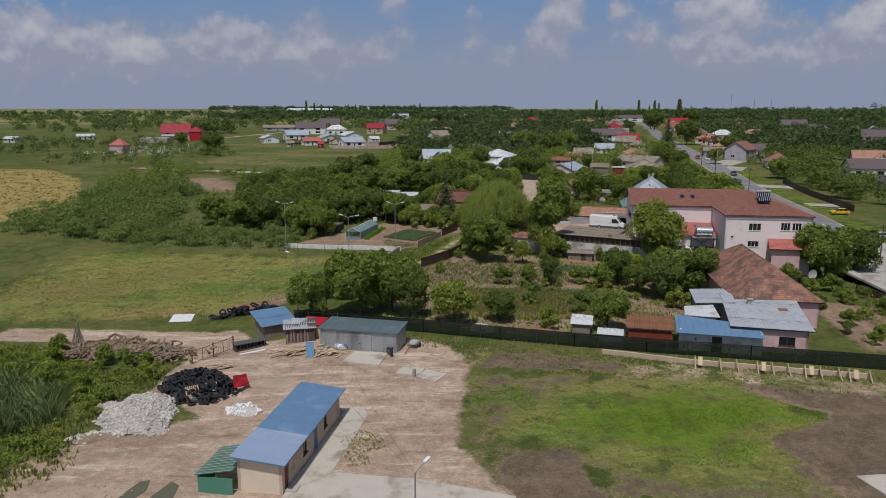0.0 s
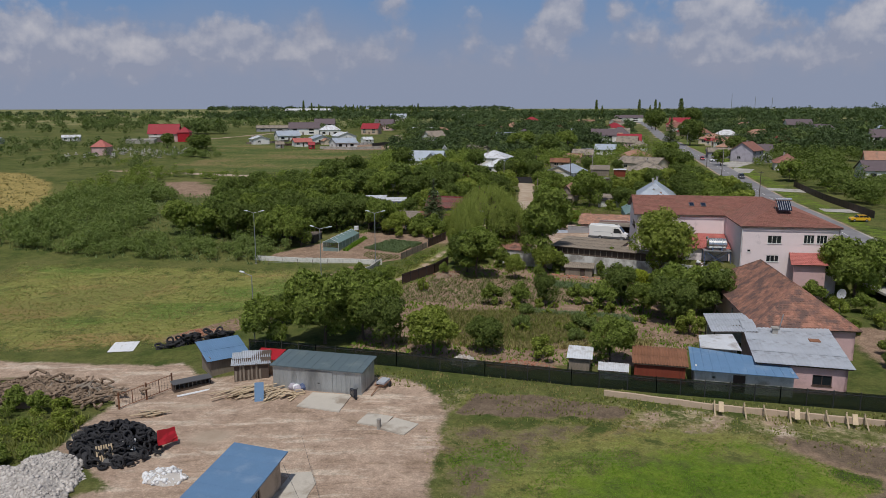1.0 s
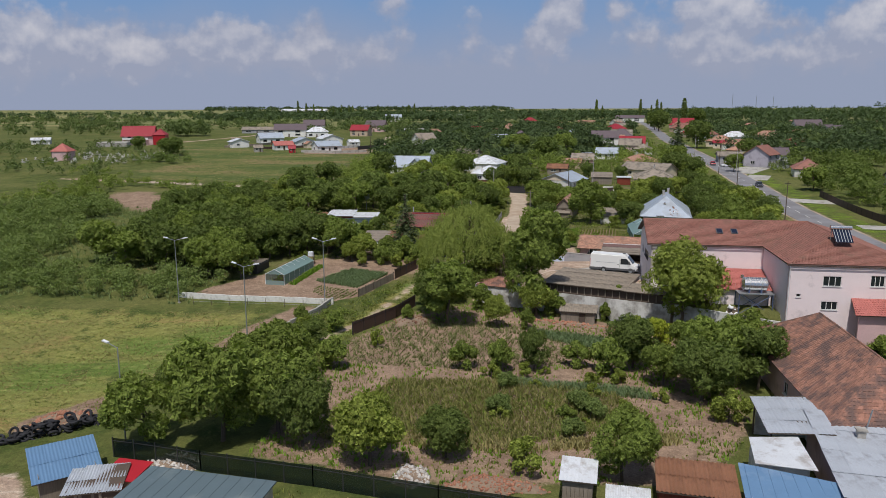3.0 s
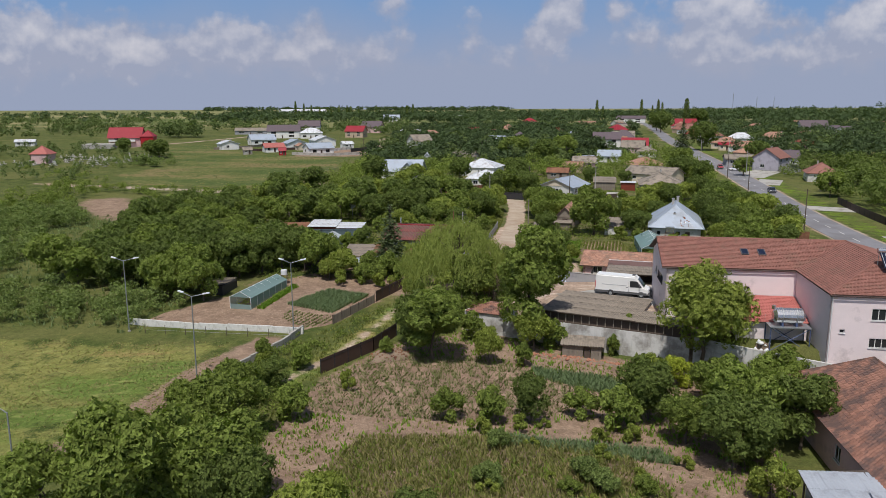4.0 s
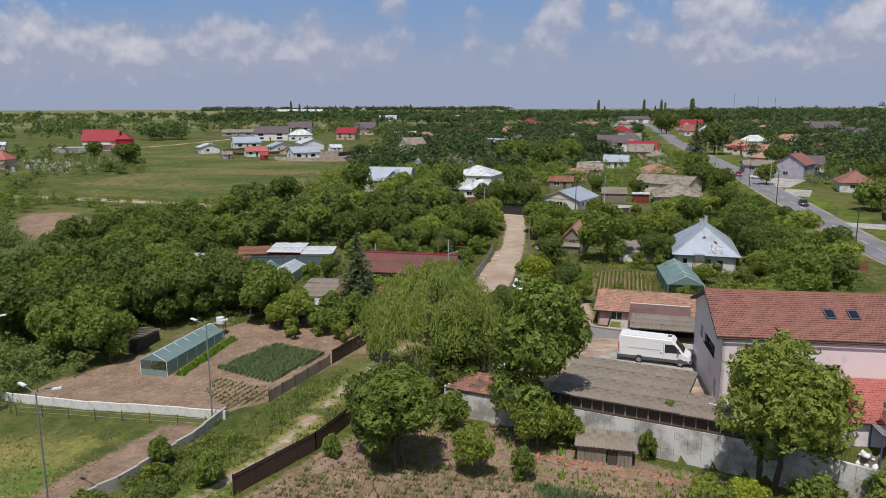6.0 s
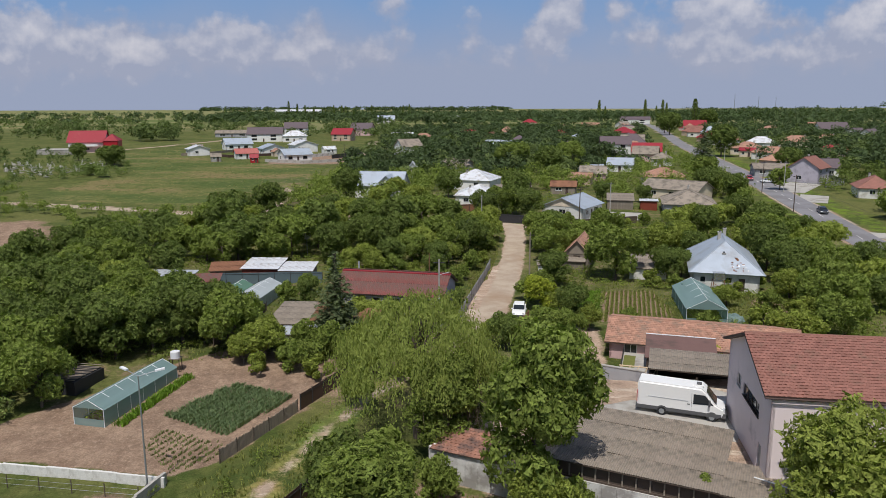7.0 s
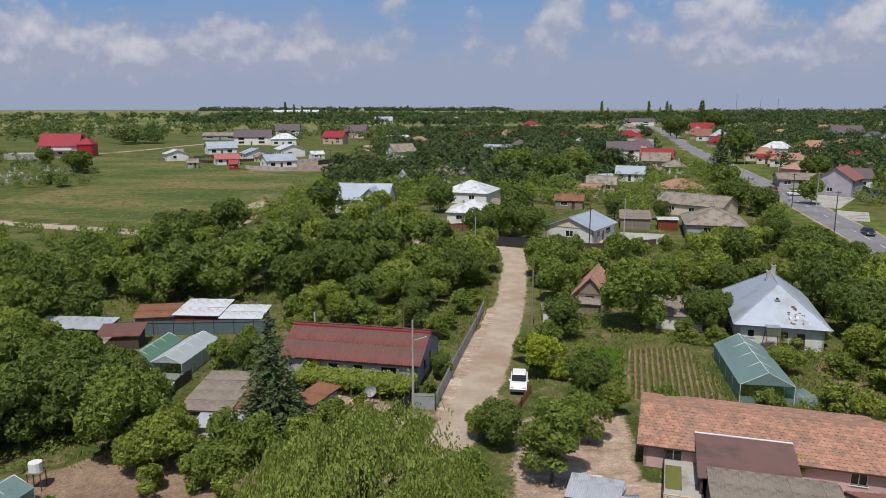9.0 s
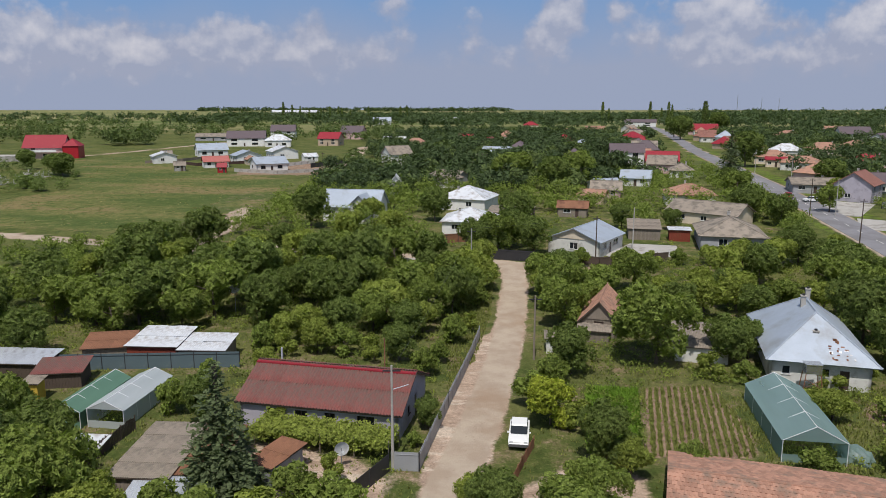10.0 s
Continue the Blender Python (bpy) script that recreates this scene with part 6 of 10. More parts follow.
def tree_kind(key, name, label, seed, rx, rz, zc, n, size, mat, lobes=16, trunk_h=None, r=.16, jitter=.55):
    """Builds one pattern tree far below ground's edge of use; copies of it are planted."""
    rng = np.random.default_rng(seed)
    t = new(name)
    p, d, cs = crown_points(rng, int(n * 1.12), rx, rz, zc, lobes)
    part("trunk", trunk_bm(rng, trunk_h or zc, r, cs[:7]), M["bark"], t)
    V, F_ = quad_cloud(rng, p, d, size * 1.22, jitter=jitter, tri=True)
    c = new("crown", raw_mesh("crown", V, F_, M[mat]))
    c.parent = t
    TREES[key] = [tagged(t, label, "tree"), False]


def willow_kind():
    """A weeping willow: arching limbs, each with strands that bow outwards and hang."""
    rng = np.random.default_rng(71)
    t = new("willow_tree")
    pts, ways, heads = [], [], []
    for i in range(52):
        a, k = i * 2.4 + rng.normal(0, .25), math.sqrt((i + .5) / 52)
        heads.append((math.cos(a) * 4.9 * k, math.sin(a) * 4.9 * k, 10.8 - 4.2 * k ** 2.2 + rng.normal(0, .6)))
    for hx, hy, hz in heads:
        out = math.hypot(hx, hy)
        for _ in range(44):
            a = rng.uniform(0, 2 * math.pi)
            ux, uy = math.cos(a) + .8 * hx / (out + 1), math.sin(a) + .8 * hy / (out + 1)
            reach, drop = rng.uniform(.5, 1.7), rng.uniform(.7, 2.3) + rng.random() ** 3 * 3.4 * min(1, out / 4)
            z0 = hz + rng.uniform(-.6, .6)
            length = 0.0
            while length < drop:
                f = length / drop
                bow = reach * min(1, 1.5 * f) ** .7
                x, y, z = hx + ux * bow, hy + uy * bow, z0 + .5 * math.sin(min(1, f * 2.2) * math.pi) - drop * f ** 1.5
                length += .12
                if z < .8 or (x > .2 and y < -1.2 and z < 5.2 and rng.random() > .12):
                    continue
                pts.append((x + rng.normal(0, .08), y + rng.normal(0, .08), z))
                ways.append((ux, uy, .7 - f))
    V, F_ = quad_cloud(rng, np.array(pts), np.array(ways), .118, aspect=.5, jitter=.5)
    V = V.reshape(-1, 4, 3)
    mid = V.mean(1, keepdims=True)
    V = (mid + (V - mid) * np.array([.55, .55, 1.25])).reshape(-1, 3)
    part("trunk", trunk_bm(rng, 7.0, .4, heads[:16]), M["bark"], t)
    bm = bmesh.new()
    for _ in range(150):
        a = Vector((rng.uniform(.2, 4.2), rng.uniform(-3.6, -.8), rng.uniform(3.0, 6.4)))
        b = a + Vector((rng.normal(.2, .5), rng.normal(-.2, .4), -rng.uniform(1.0, 3.0)))
        rod(bm, a, b, .028, 3, .012)
    tagged(part("bare_twig", bm, M["twig"], t, "brown bare twigs"), kind="stuff")
    c = new("crown", raw_mesh("crown", V, F_, M["leaf_willow"]))
    c.parent = t
    TREES["willow"] = [tagged(t, "tall weeping willow with long hanging yellow-green strands", "tree"), False]


def spruce_kind():
    rng = np.random.default_rng(15)
    t = new("spruce_tree")
    H, R = 11.0, 2.7
    pts, ways = [], []
    for z in np.arange(.6, H, .34):
        rr = R * (1 - z / H) ** .85 + .12
        k = max(5, int(rr * 7))
        for i in range(k):
            a = 2 * math.pi * (i + rng.random() * .7) / k
            length = rr * rng.uniform(.75, 1.1)
            for s in np.arange(.25, 1.0, .26 / max(length, .3)):
                pts.append((math.cos(a) * length * s + rng.normal(0, .05), math.sin(a) * length * s + rng.normal(0, .05), z - .28 * length * s ** 1.5 + rng.normal(0, .05)))
                ways.append((math.cos(a) * .3, math.sin(a) * .3, 1))
    V, F_ = quad_cloud(rng, np.array(pts), np.array(ways), .34, aspect=.55, jitter=.45)
    part("trunk", rods(((0, 0, -.3), (0, 0, H * .97)), r=.13), M["bark"], t)
    c = new("crown", raw_mesh("crown", V, F_, M["leaf_pine"]))
    c.parent = t
    TREES["spruce"] = [tagged(t, "dark spruce with drooping tiers of branches", "tree"), False]


def poplar_kind():
    rng = np.random.default_rng(33)
    t = new("poplar_tree")
    n = 900
    z = rng.uniform(1.5, 19, n)
    rr = 1.5 * np.sin(np.clip((z - .5) / 19.5, 0, 1) * math.pi) ** .6 * rng.uniform(.5, 1.1, n)
    a = rng.uniform(0, 2 * math.pi, n)
    p = np.stack([np.cos(a) * rr, np.sin(a) * rr, z], -1)
    V, F_ = quad_cloud(rng, p, np.stack([np.cos(a), np.sin(a), .3 + 0 * a], -1), .5)
    part("trunk", rods(((0, 0, -.5), (0, 0, 15)), r=.2), M["bark"], t)
    c = new("crown", raw_mesh("crown", V, F_, M["leaf_dark"]))
    c.parent = t
    TREES["poplar"] = [tagged(t, "slim tall dark poplar on the horizon", "tree"), False]


tree_kind("walnut", "tree", "broad deep green tree with dense foliage", 1, 3.4, 2.7, 3.6, 5200, .21, "leaf", 20)
tree_kind("dark", "tree", "dense dark green garden tree with short trunk", 2, 3.0, 2.9, 3.6, 5000, .19, "leaf_dark", 18)
tree_kind("light", "tree", "light green bushy tree with fine leaves", 3, 2.6, 2.4, 2.7, 4200, .17, "leaf_light", 18, jitter=.7)
tree_kind("compound", "tree", "round crowned tree with large yellowish compound leaves", 4, 4.4, 3.7, 5.8, 6200, .25, "leaf_compound", 34, r=.22)
tree_kind("tall", "tree", "tall upright tree with dense green leaves", 5, 2.7, 4.2, 5.2, 5600, .2, "leaf", 24)
tree_kind("bush", "shrub", "rounded green leafy garden shrub", 6, 1.4, 1.1, 1.1, 1400, .13, "leaf", 10, r=.06)
tree_kind("bush_light", "shrub", "light green leafy garden shrub", 7, 1.3, 1.0, 1.0, 1400, .12, "leaf_light", 10, r=.06)
tree_kind("yellow", "shrub", "bright yellow-green leafy garden shrub", 8, 2.0, 1.9, 2.0, 2800, .15, "leaf_yellow", 14, r=.1)
tree_kind("grey", "shrub", "soft grey-green leafy shrub", 9, 1.9, 1.5, 1.5, 2200, .15, "leaf_grey", 14, r=.08)
tree_kind("mid_a", "tree", "leafy green fruit tree in the orchard", 11, 3.3, 2.7, 3.6, 2200, .26, "leaf", 24)
tree_kind("mid_b", "tree", "dark green fruit tree in the orchard", 12, 3.0, 2.9, 3.6, 2150, .26, "leaf_dark", 22)
tree_kind("mid_c", "tree", "light green fruit tree in a garden", 13, 2.6, 2.3, 3.0, 1900, .24, "leaf_light", 20)
tree_kind("mid_g", "shrub", "tall grey-green willow shrub", 14, 2.3, 1.9, 1.9, 1500, .24, "leaf_grey", 16, r=.08)
willow_kind(), spruce_kind(), poplar_kind()


def plant(key, x, y, s=1.0, turn=0.0, wide=1.0, label="", group=""):
    """Plants a tree of a kind; the first of each kind is the pattern itself."""
    src, used = TREES[key]
    m = pose(x, y, gz(x, y) - .03, 0, 0, turn) @ Matrix.Diagonal((s * wide, s * wide, s, 1))
    if not used:
        TREES[key][1] = True
        src.matrix_basis = m
        ob = src
    else:
        was = src.scale.copy()
        src.scale = (1, 1, 1)
        ob = copy_thing(src, m)
        src.scale = was
    if label:
        ob["label"] = label
    if group:
        ob["group"] = group
    return ob


# trees that stand singly near the camera's way
for key, x, y, s, turn, wide in [
        ("walnut", -18.4, 99.6, .85, 20, 1.0), ("walnut", -11.8, 100.0, 1.25, 50, .95), ("walnut", -7.2, 101.5, 1.05, 130, 1.0), ("dark", -4.6, 99.0, .85, 70, .9),
        ("light", 1.6, 95.6, 1.0, 0, 1.05), ("dark", 7.8, 96.9, .55, 40, 1.1), ("bush_light", 14.2, 94.6, 1.2, 10, 1.0), ("walnut", 21.6, 92.9, .72, 200, 1.0), ("bush_light", 34.0, 103.6, 1.3, 80, .9),
        ("walnut", 36.2, 112.6, .95, 15, 1.05), ("dark", 33.2, 108.4, .8, 60, 1.1), ("dark", 40.0, 111.5, .85, 260, 1.0), ("walnut", 30.6, 112.6, .62, 90, 1.0), ("dark", 28.6, 117.5, .75, 10, 1.0),
        ("compound", 37.6, 129.8, .98, 0, 1.0), ("bush", 44.6, 124.0, 1.7, 20, 1.0), ("walnut", 41.5, 119.5, .7, 20, 1.1), ("light", 31.0, 124.8, .62, 30, 1.0), ("yellow", 33.8, 125.6, .75, 0, 1.0),
        ("bush", 38.5, 124.5, 1.3, 0, 1.2), ("walnut", 36.0, 120.6, .6, 45, 1.1), ("bush", 25.0, 115.0, 1.5, 0, 1), ("bush", 22.5, 117.5, 1.1, 40, 1), ("dark", 17.6, 117.0, .6, 0, .8), ("bush", 13.5, 116.6, 1.3, 0, .9), ("bush", 10.2, 117.2, 1.2, 77, .9),
        ("tall", 8.4, 133.0, .8, 0, 1.35), ("dark", 6.8, 136.2, .9, 0, 1.0), ("tall", 20.0, 138.0, 1.36, 50, .92), ("light", 14.6, 132.0, .72, 0, .8), ("bush", 18.2, 131.2, 1.0, 0, .8),
        ("willow", 11.2, 150.2, 1.12, 0, 1.12), ("tall", 13.2, 146.6, .85, 110, 1.1), ("bush", 29.0, 134.3, .95, 0, .6), ("bush", 27.2, 136.3, .7, 0, 1), ("bush", 31.2, 135.4, .7, 30, 1), ("bush", 2.6, 134.0, .9, 0, .8), ("bush_light", -.4, 125.0, .9, 30, .8),
        ("spruce", .6, 174.6, 1.0, 0, 1.45), ("dark", 15.6, 186.6, .38, 0, .9), ("bush", 14.4, 183.0, .5, 20, 1.0), ("yellow", 26.6, 187.4, 1.05, 0, 1.0), ("dark", 30.0, 179.4, .7, 0, .9), ("tall", 24.2, 166.2, .62, 60, 1.3), ("light", 19.2, 173.0, .5, 10, 1.0),
        ("walnut", 40.6, 203.2, 1.2, 0, 1.05), ("light", 31.6, 178.0, .55, 0, 1.0), ("bush", 36.5, 178.3, 1.0, 0, 1), ("bush", 46.0, 177.5, .9, 0, 1.2), ("dark", 48.6, 203.0, .7, 0, 1), ("yellow", 43.4, 166.2, .55, 0, 1.2),
        ("dark", -19.8, 178.5, .95, 0, 1.0), ("walnut", -25.5, 180.5, .95, 0, 1.0), ("walnut", -10.8, 172.0, .95, 40, 1.0), ("dark", -17.5, 173.5, 1.0, 80, 1.1), ("walnut", -24.2, 172.2, 1.0, 10, 1.0), ("dark", -30.2, 174.5, 1.05, 0, 1.0), ("dark", -5.0, 188.0, .6, 0, .8),
        ("bush", -3.0, 170.2, 1.4, 0, 1.1), ("light", -6.4, 168.0, .8, 0, 1.1), ("bush", .2, 168.8, 1.5, 0, 1.0), ("bush_light", 4.6, 170.2, 1.5, 0, 1.1), ("bush", -8.6, 189.5, 1.2, 30, 1.0), ("bush_light", 8.2, 178.4, .8, 30, 1.0),
        ("walnut", -36.0, 167.0, 1.0, 10, 1.0), ("dark", -30.5, 165.2, .95, 50, 1.0), ("walnut", -38.5, 175.5, 1.05, 90, 1.0), ("dark", -34.0, 181.0, 1.0, 130, 1.0), ("walnut", -29.5, 186.5, .95, 170, 1.0), ("dark", -41.0, 184.0, 1.0, 10, 1.0),
        ("dark", -14.0, 176.8, .85, 200, 1.0), ("walnut", -21.0, 183.6, .8, 220, .9), ("light", -6.8, 171.0, .7, 20, 1.0), ("bush", -1.0, 181.6, 1.2, 0, 1.0), ("bush_light", 2.4, 186.2, .9, 0, 1.2), ("bush", 6.0, 173.4, 1.2, 20, 1.2), ("bush", 9.6, 171.6, 1.3, 60, 1.1),
        ("bush", 27.0, 175.4, 1.0, 0, 1.1), ("bush_light", 29.2, 186.6, 1.1, 0, 1.2), ("bush", 25.8, 190.5, 1.3, 40, 1.1), ("dark", 30.6, 200.0, .7, 0, 1.0), ("bush", 27.6, 196.0, 1.2, 0, 1.0), ("walnut", 33.6, 224.0, 1.0, 0, 1.0), ("walnut", 32.4, 231.0, .9, 50, 1.0), ("dark", 35.5, 236.0, .75, 0, 1.0),
        ("light", 52.5, 188.0, .5, 0, 1.2), ("bush_light", 56.5, 196.4, 1.0, 0, 1.3), ("light", 62.0, 190.0, .8, 0, 1.0), ("dark", 66.5, 200.5, .95, 0, 1.0), ("dark", 67.5, 210.0, 1.1, 0, 1.0), ("walnut", 63.5, 184.5, .8, 0, 1.0), ("walnut", 70.5, 194.0, .95, 0, 1.0), ("light", 55.0, 171.5, .75, 0, 1.1), ("walnut", 60.5, 173.0, .8, 0, 1.1),
        ("bush", -4.6, 207.0, 1.3, 0, 1.0), ("bush_light", -1.2, 206.4, 1.2, 30, 1.0), ("light", 2.4, 206.8, .7, 0, 1.0), ("bush", 5.6, 205.4, 1.4, 60, 1.0), ("bush_light", 9.0, 204.6, 1.2, 0, 1.0), ("dark", 12.0, 204.2, .55, 0, 1.0), ("bush", 14.8, 199.4, 1.1, 20, 1.0), ("light", -2.0, 200.0, .5, 0, 1.0), ("bush", -7.6, 196.6, 1.0, 0, 1.0),
        ("bush_light", -6.2, 164.4, 1.0, 0, 1.0), ("bush", -3.0, 164.6, 1.2, 30, 1.0), ("bush_light", .2, 163.0, 1.1, 60, 1.0), ("bush", 2.6, 165.4, 1.2, 0, 1.0), ("light", -8.6, 167.2, .6, 0, 1.0), ("walnut", -10.4, 169.8, .9, 20, 1.0),
        ("bush_light", -33.4, 79.4, .9, 0, 1.0), ("bush", -36.6, 80.6, .8, 40, 1.1), ("bush_light", -31.4, 76.6, .8, 80, 1.0), ("bush", -39.8, 81.6, .9, 0, 1.1), ("bush_light", -44.6, 80.4, 1.0, 0, 1.2), ("bush", -47.6, 86.4, .9, 0, 1.2), ("bush", -42.0, 74.0, .9, 10, 1.2), ("bush_light", -37.0, 72.0, .8, 0, 1.2), ("bush", -34.0, 69.0, .7, 0, 1.2),
        ("bush", 57.6, 186.4, 1.0, 0, 1.2), ("bush_light", 60.4, 182.6, 1.2, 40, 1.2), ("light", 64.4, 187.4, .8, 0, 1.0), ("bush", 66.0, 192.6, 1.2, 0, 1.1), ("bush_light", 52.4, 191.4, .8, 0, 1.1),
        ("light", 20.2, 136.2, .85, 20, .9), ("bush", 22.2, 136.6, 1.3, 0, 1.0), ("walnut", -10.6, 121.4, .6, 30, 1.1), ("dark", -8.0, 125.4, .42, 0, 1.1), ("walnut", -13.2, 116.4, .62, 60, 1.1), ("bush", -6.6, 130.4, 1.0, 0, 1.0), ("bush_light", -9.8, 129.6, 1.0, 0, 1.1), ("bush", -11.6, 133.6, .9, 0, 1.0),
        ("bush", 40.4, 249.0, 1.2, 0, 1.0), ("light", 47.0, 247.0, .55, 0, 1.0), ("bush_light", 52.4, 248.6, 1.2, 40, 1.0), ("bush", 57.4, 249.6, 1.1, 0, 1.0), ("light", 63.0, 250.0, .6, 70, 1.0), ("bush", 68.0, 252.6, 1.2, 0, 1.0), ("dark", 55.6, 283.0, .7, 0, 1.0), ("dark", 66.0, 281.0, .6, 20, 1.0), ("walnut", 36.0, 272.0, .6, 0, 1.0),
        ("dark", 2.7, 222.5, .85, 30, 1.0), ("walnut", 8.0, 215.2, .75, 80, 1.0), ("dark", 12.6, 211.6, .62, 10, 1.0), ("walnut", 15.0, 219.0, .8, 0, 1.0), ("dark", -1.0, 227.0, .9, 50, 1.0), ("walnut", 5.4, 229.0, .9, 120, 1.0), ("light", 10.4, 226.4, .9, 0, 1.1),
        ("dark", -6.2, 219.5, .85, 0, 1.0), ("light", .4, 211.6, .75, 40, 1.0), ("bush", 17.8, 210.0, 1.3, 0, 1.0), ("dark", 19.4, 224.0, .7, 60, 1.0), ("bush_light", 20.6, 215.6, 1.0, 0, 1.0), ("bush", 21.8, 226.0, 1.1, 0, 1.0), ("light", 23.0, 234.0, .8, 0, 1.0), ("walnut", 18.6, 232.4, .85, 0, 1.0), ("bush", 16.2, 203.4, .9, 0, 1.0),
        ("walnut", 32.6, 217.0, .85, 0, 1.0), ("light", 52.0, 220.5, .95, 0, 1.1), ("light", 57.6, 224.0, 1.0, 60, 1.0), ("dark", 51.6, 205.0, .6, 0, .9), ("dark", 78.0, 249.0, .9, 0, 1.0), ("dark", 77.4, 233.6, 1.0, 20, 1.0), ("walnut", 74.8, 221.8, 1.0, 0, 1.0), ("walnut", 45.8, 233.4, .9, 0, 1.0),
        ("bush", 28.4, 197.6, 1.1, 0, 1.0), ("bush", 31.6, 203.4, 1.0, 50, 1.0), ("dark", 20.6, 171.4, .55, 40, 1.0), ("walnut", 28.2, 172.2, .6, 0, .9), ("bush_light", 45.4, 199.4, 1.1, 0, 1.2), ("bush", 48.2, 197.0, .9, 20, 1.0), ("bush_light", 53.4, 178.4, 1.2, 0, 1.3), ("bush_light", 60.6, 198.6, 1.2, 0, 1.2),
        ("walnut", -25.4, 156.6, .85, 30, 1.0), ("dark", -23.4, 168.6, .95, 0, 1.0), ("walnut", -28.4, 162.0, 1.0, 70, 1.0), ("dark", -20.4, 171.6, .9, 20, 1.0), ("walnut", 27.0, 259.5, 1.0, 20, 1.0), ("dark", 33.5, 257.4, .9, 0, 1.0), ("dark", 23.0, 256.0, .9, 40, 1.0), ("dark", 15.5, 150.5, .7, 0, 1.0), ("light", 5.2, 156.6, .6, 0, 1.0), ("bush", 8.4, 143.0, 1.5, 0, 1.1), ("walnut", 5.6, 142.0, .55, 0, 1.0), ("bush", 17.2, 163.5, 1.4, 0, 1.0), ("bush_light", 10.0, 163.2, 1.6, 0, 1.1), ("light", 6.0, 164.0, .8, 0, 1.1), ("walnut", 17.6, 156.2, .75, 0, 1.0),
        ("walnut", -9.3, 113.0, .85, 30, 1.15), ("bush", -5.2, 117.6, 1.3, 0, 1.1), ("dark", -19.0, 109.6, .5, 0, 1.3), ("bush", -15.6, 108.6, 1.2, 0, 1.2), ("bush_light", -12.6, 117.0, .9, 0, 1.1), ("walnut", 63.0, 118.6, 1.3, 30, 1.0), ("dark", 69.5, 121.5, 1.1, 30, 1.0), ("bush", 56.5, 118.2, 1.2, 0, 1.2), ("bush_light", 58.6, 114.4, .9, 0, 1.2), ("bush", 12.6, 139.8, 1.3, 0, 1.0)]:
    plant(key, x, y, s * (1.0 if key in ("willow", "spruce") else 1.22), turn, wide)


ROAD_VIEW = [(p[0] - 9, p[1]) for p in MAIN_ROAD]   # open verge on the near side of the road
FAR_VERGE = [(p[0] - 14, p[1]) for p in MAIN_ROAD[7:]]
FOOT = []      # what trees may not stand on: x, y, radius


def free(x, y, clear=2.2):
    if any((x - a) ** 2 + (y - b) ** 2 < (r + clear) ** 2 for a, b, r in FOOT):
        return False
    for band, w in ((MAIN_ROAD, 11), (ROAD_VIEW, 3), (DIRT_ROAD, 6.5), (SIDE_STREET, 6), (TRACK, 6), (FIELD_ROAD, 6), (LANE_FAR, 7), (FOOTPATH, 4)):
        if float(along(band, w + 2 * clear * .6, x, y)) > 0:
            return False
    return all(float(inside(p, x, y)) < clear * .5 for p in (BED_WEST, BED_EAST, GARDEN, COURT, FARM_YARD, GREEN_FIELD, BUILD_PLOT, BROWN_PATCH))


def scatter(poly, gap, kinds, smin, smax, seed, clear=2.2, group=""):
    """Plants trees over a polygon, kept apart from each other and clear of houses and roads."""
    rng = random.Random(seed)
    xs, ys = [p[0] for p in poly], [p[1] for p in poly]
    done = []
    for _ in range(int((max(xs) - min(xs)) * (max(ys) - min(ys)) / gap ** 2 * 3)):
        x, y = rng.uniform(min(xs), max(xs)), rng.uniform(min(ys), max(ys))
        if float(inside(poly, x, y)) < 0 or any((x - a) ** 2 + (y - b) ** 2 < gap * gap for a, b in done) or not free(x, y, clear):
            continue
        done.append((x, y))
        plant(rng.choice(kinds), x, y, rng.uniform(smin, smax), rng.uniform(0, 360), rng.uniform(.9, 1.15), group=group)


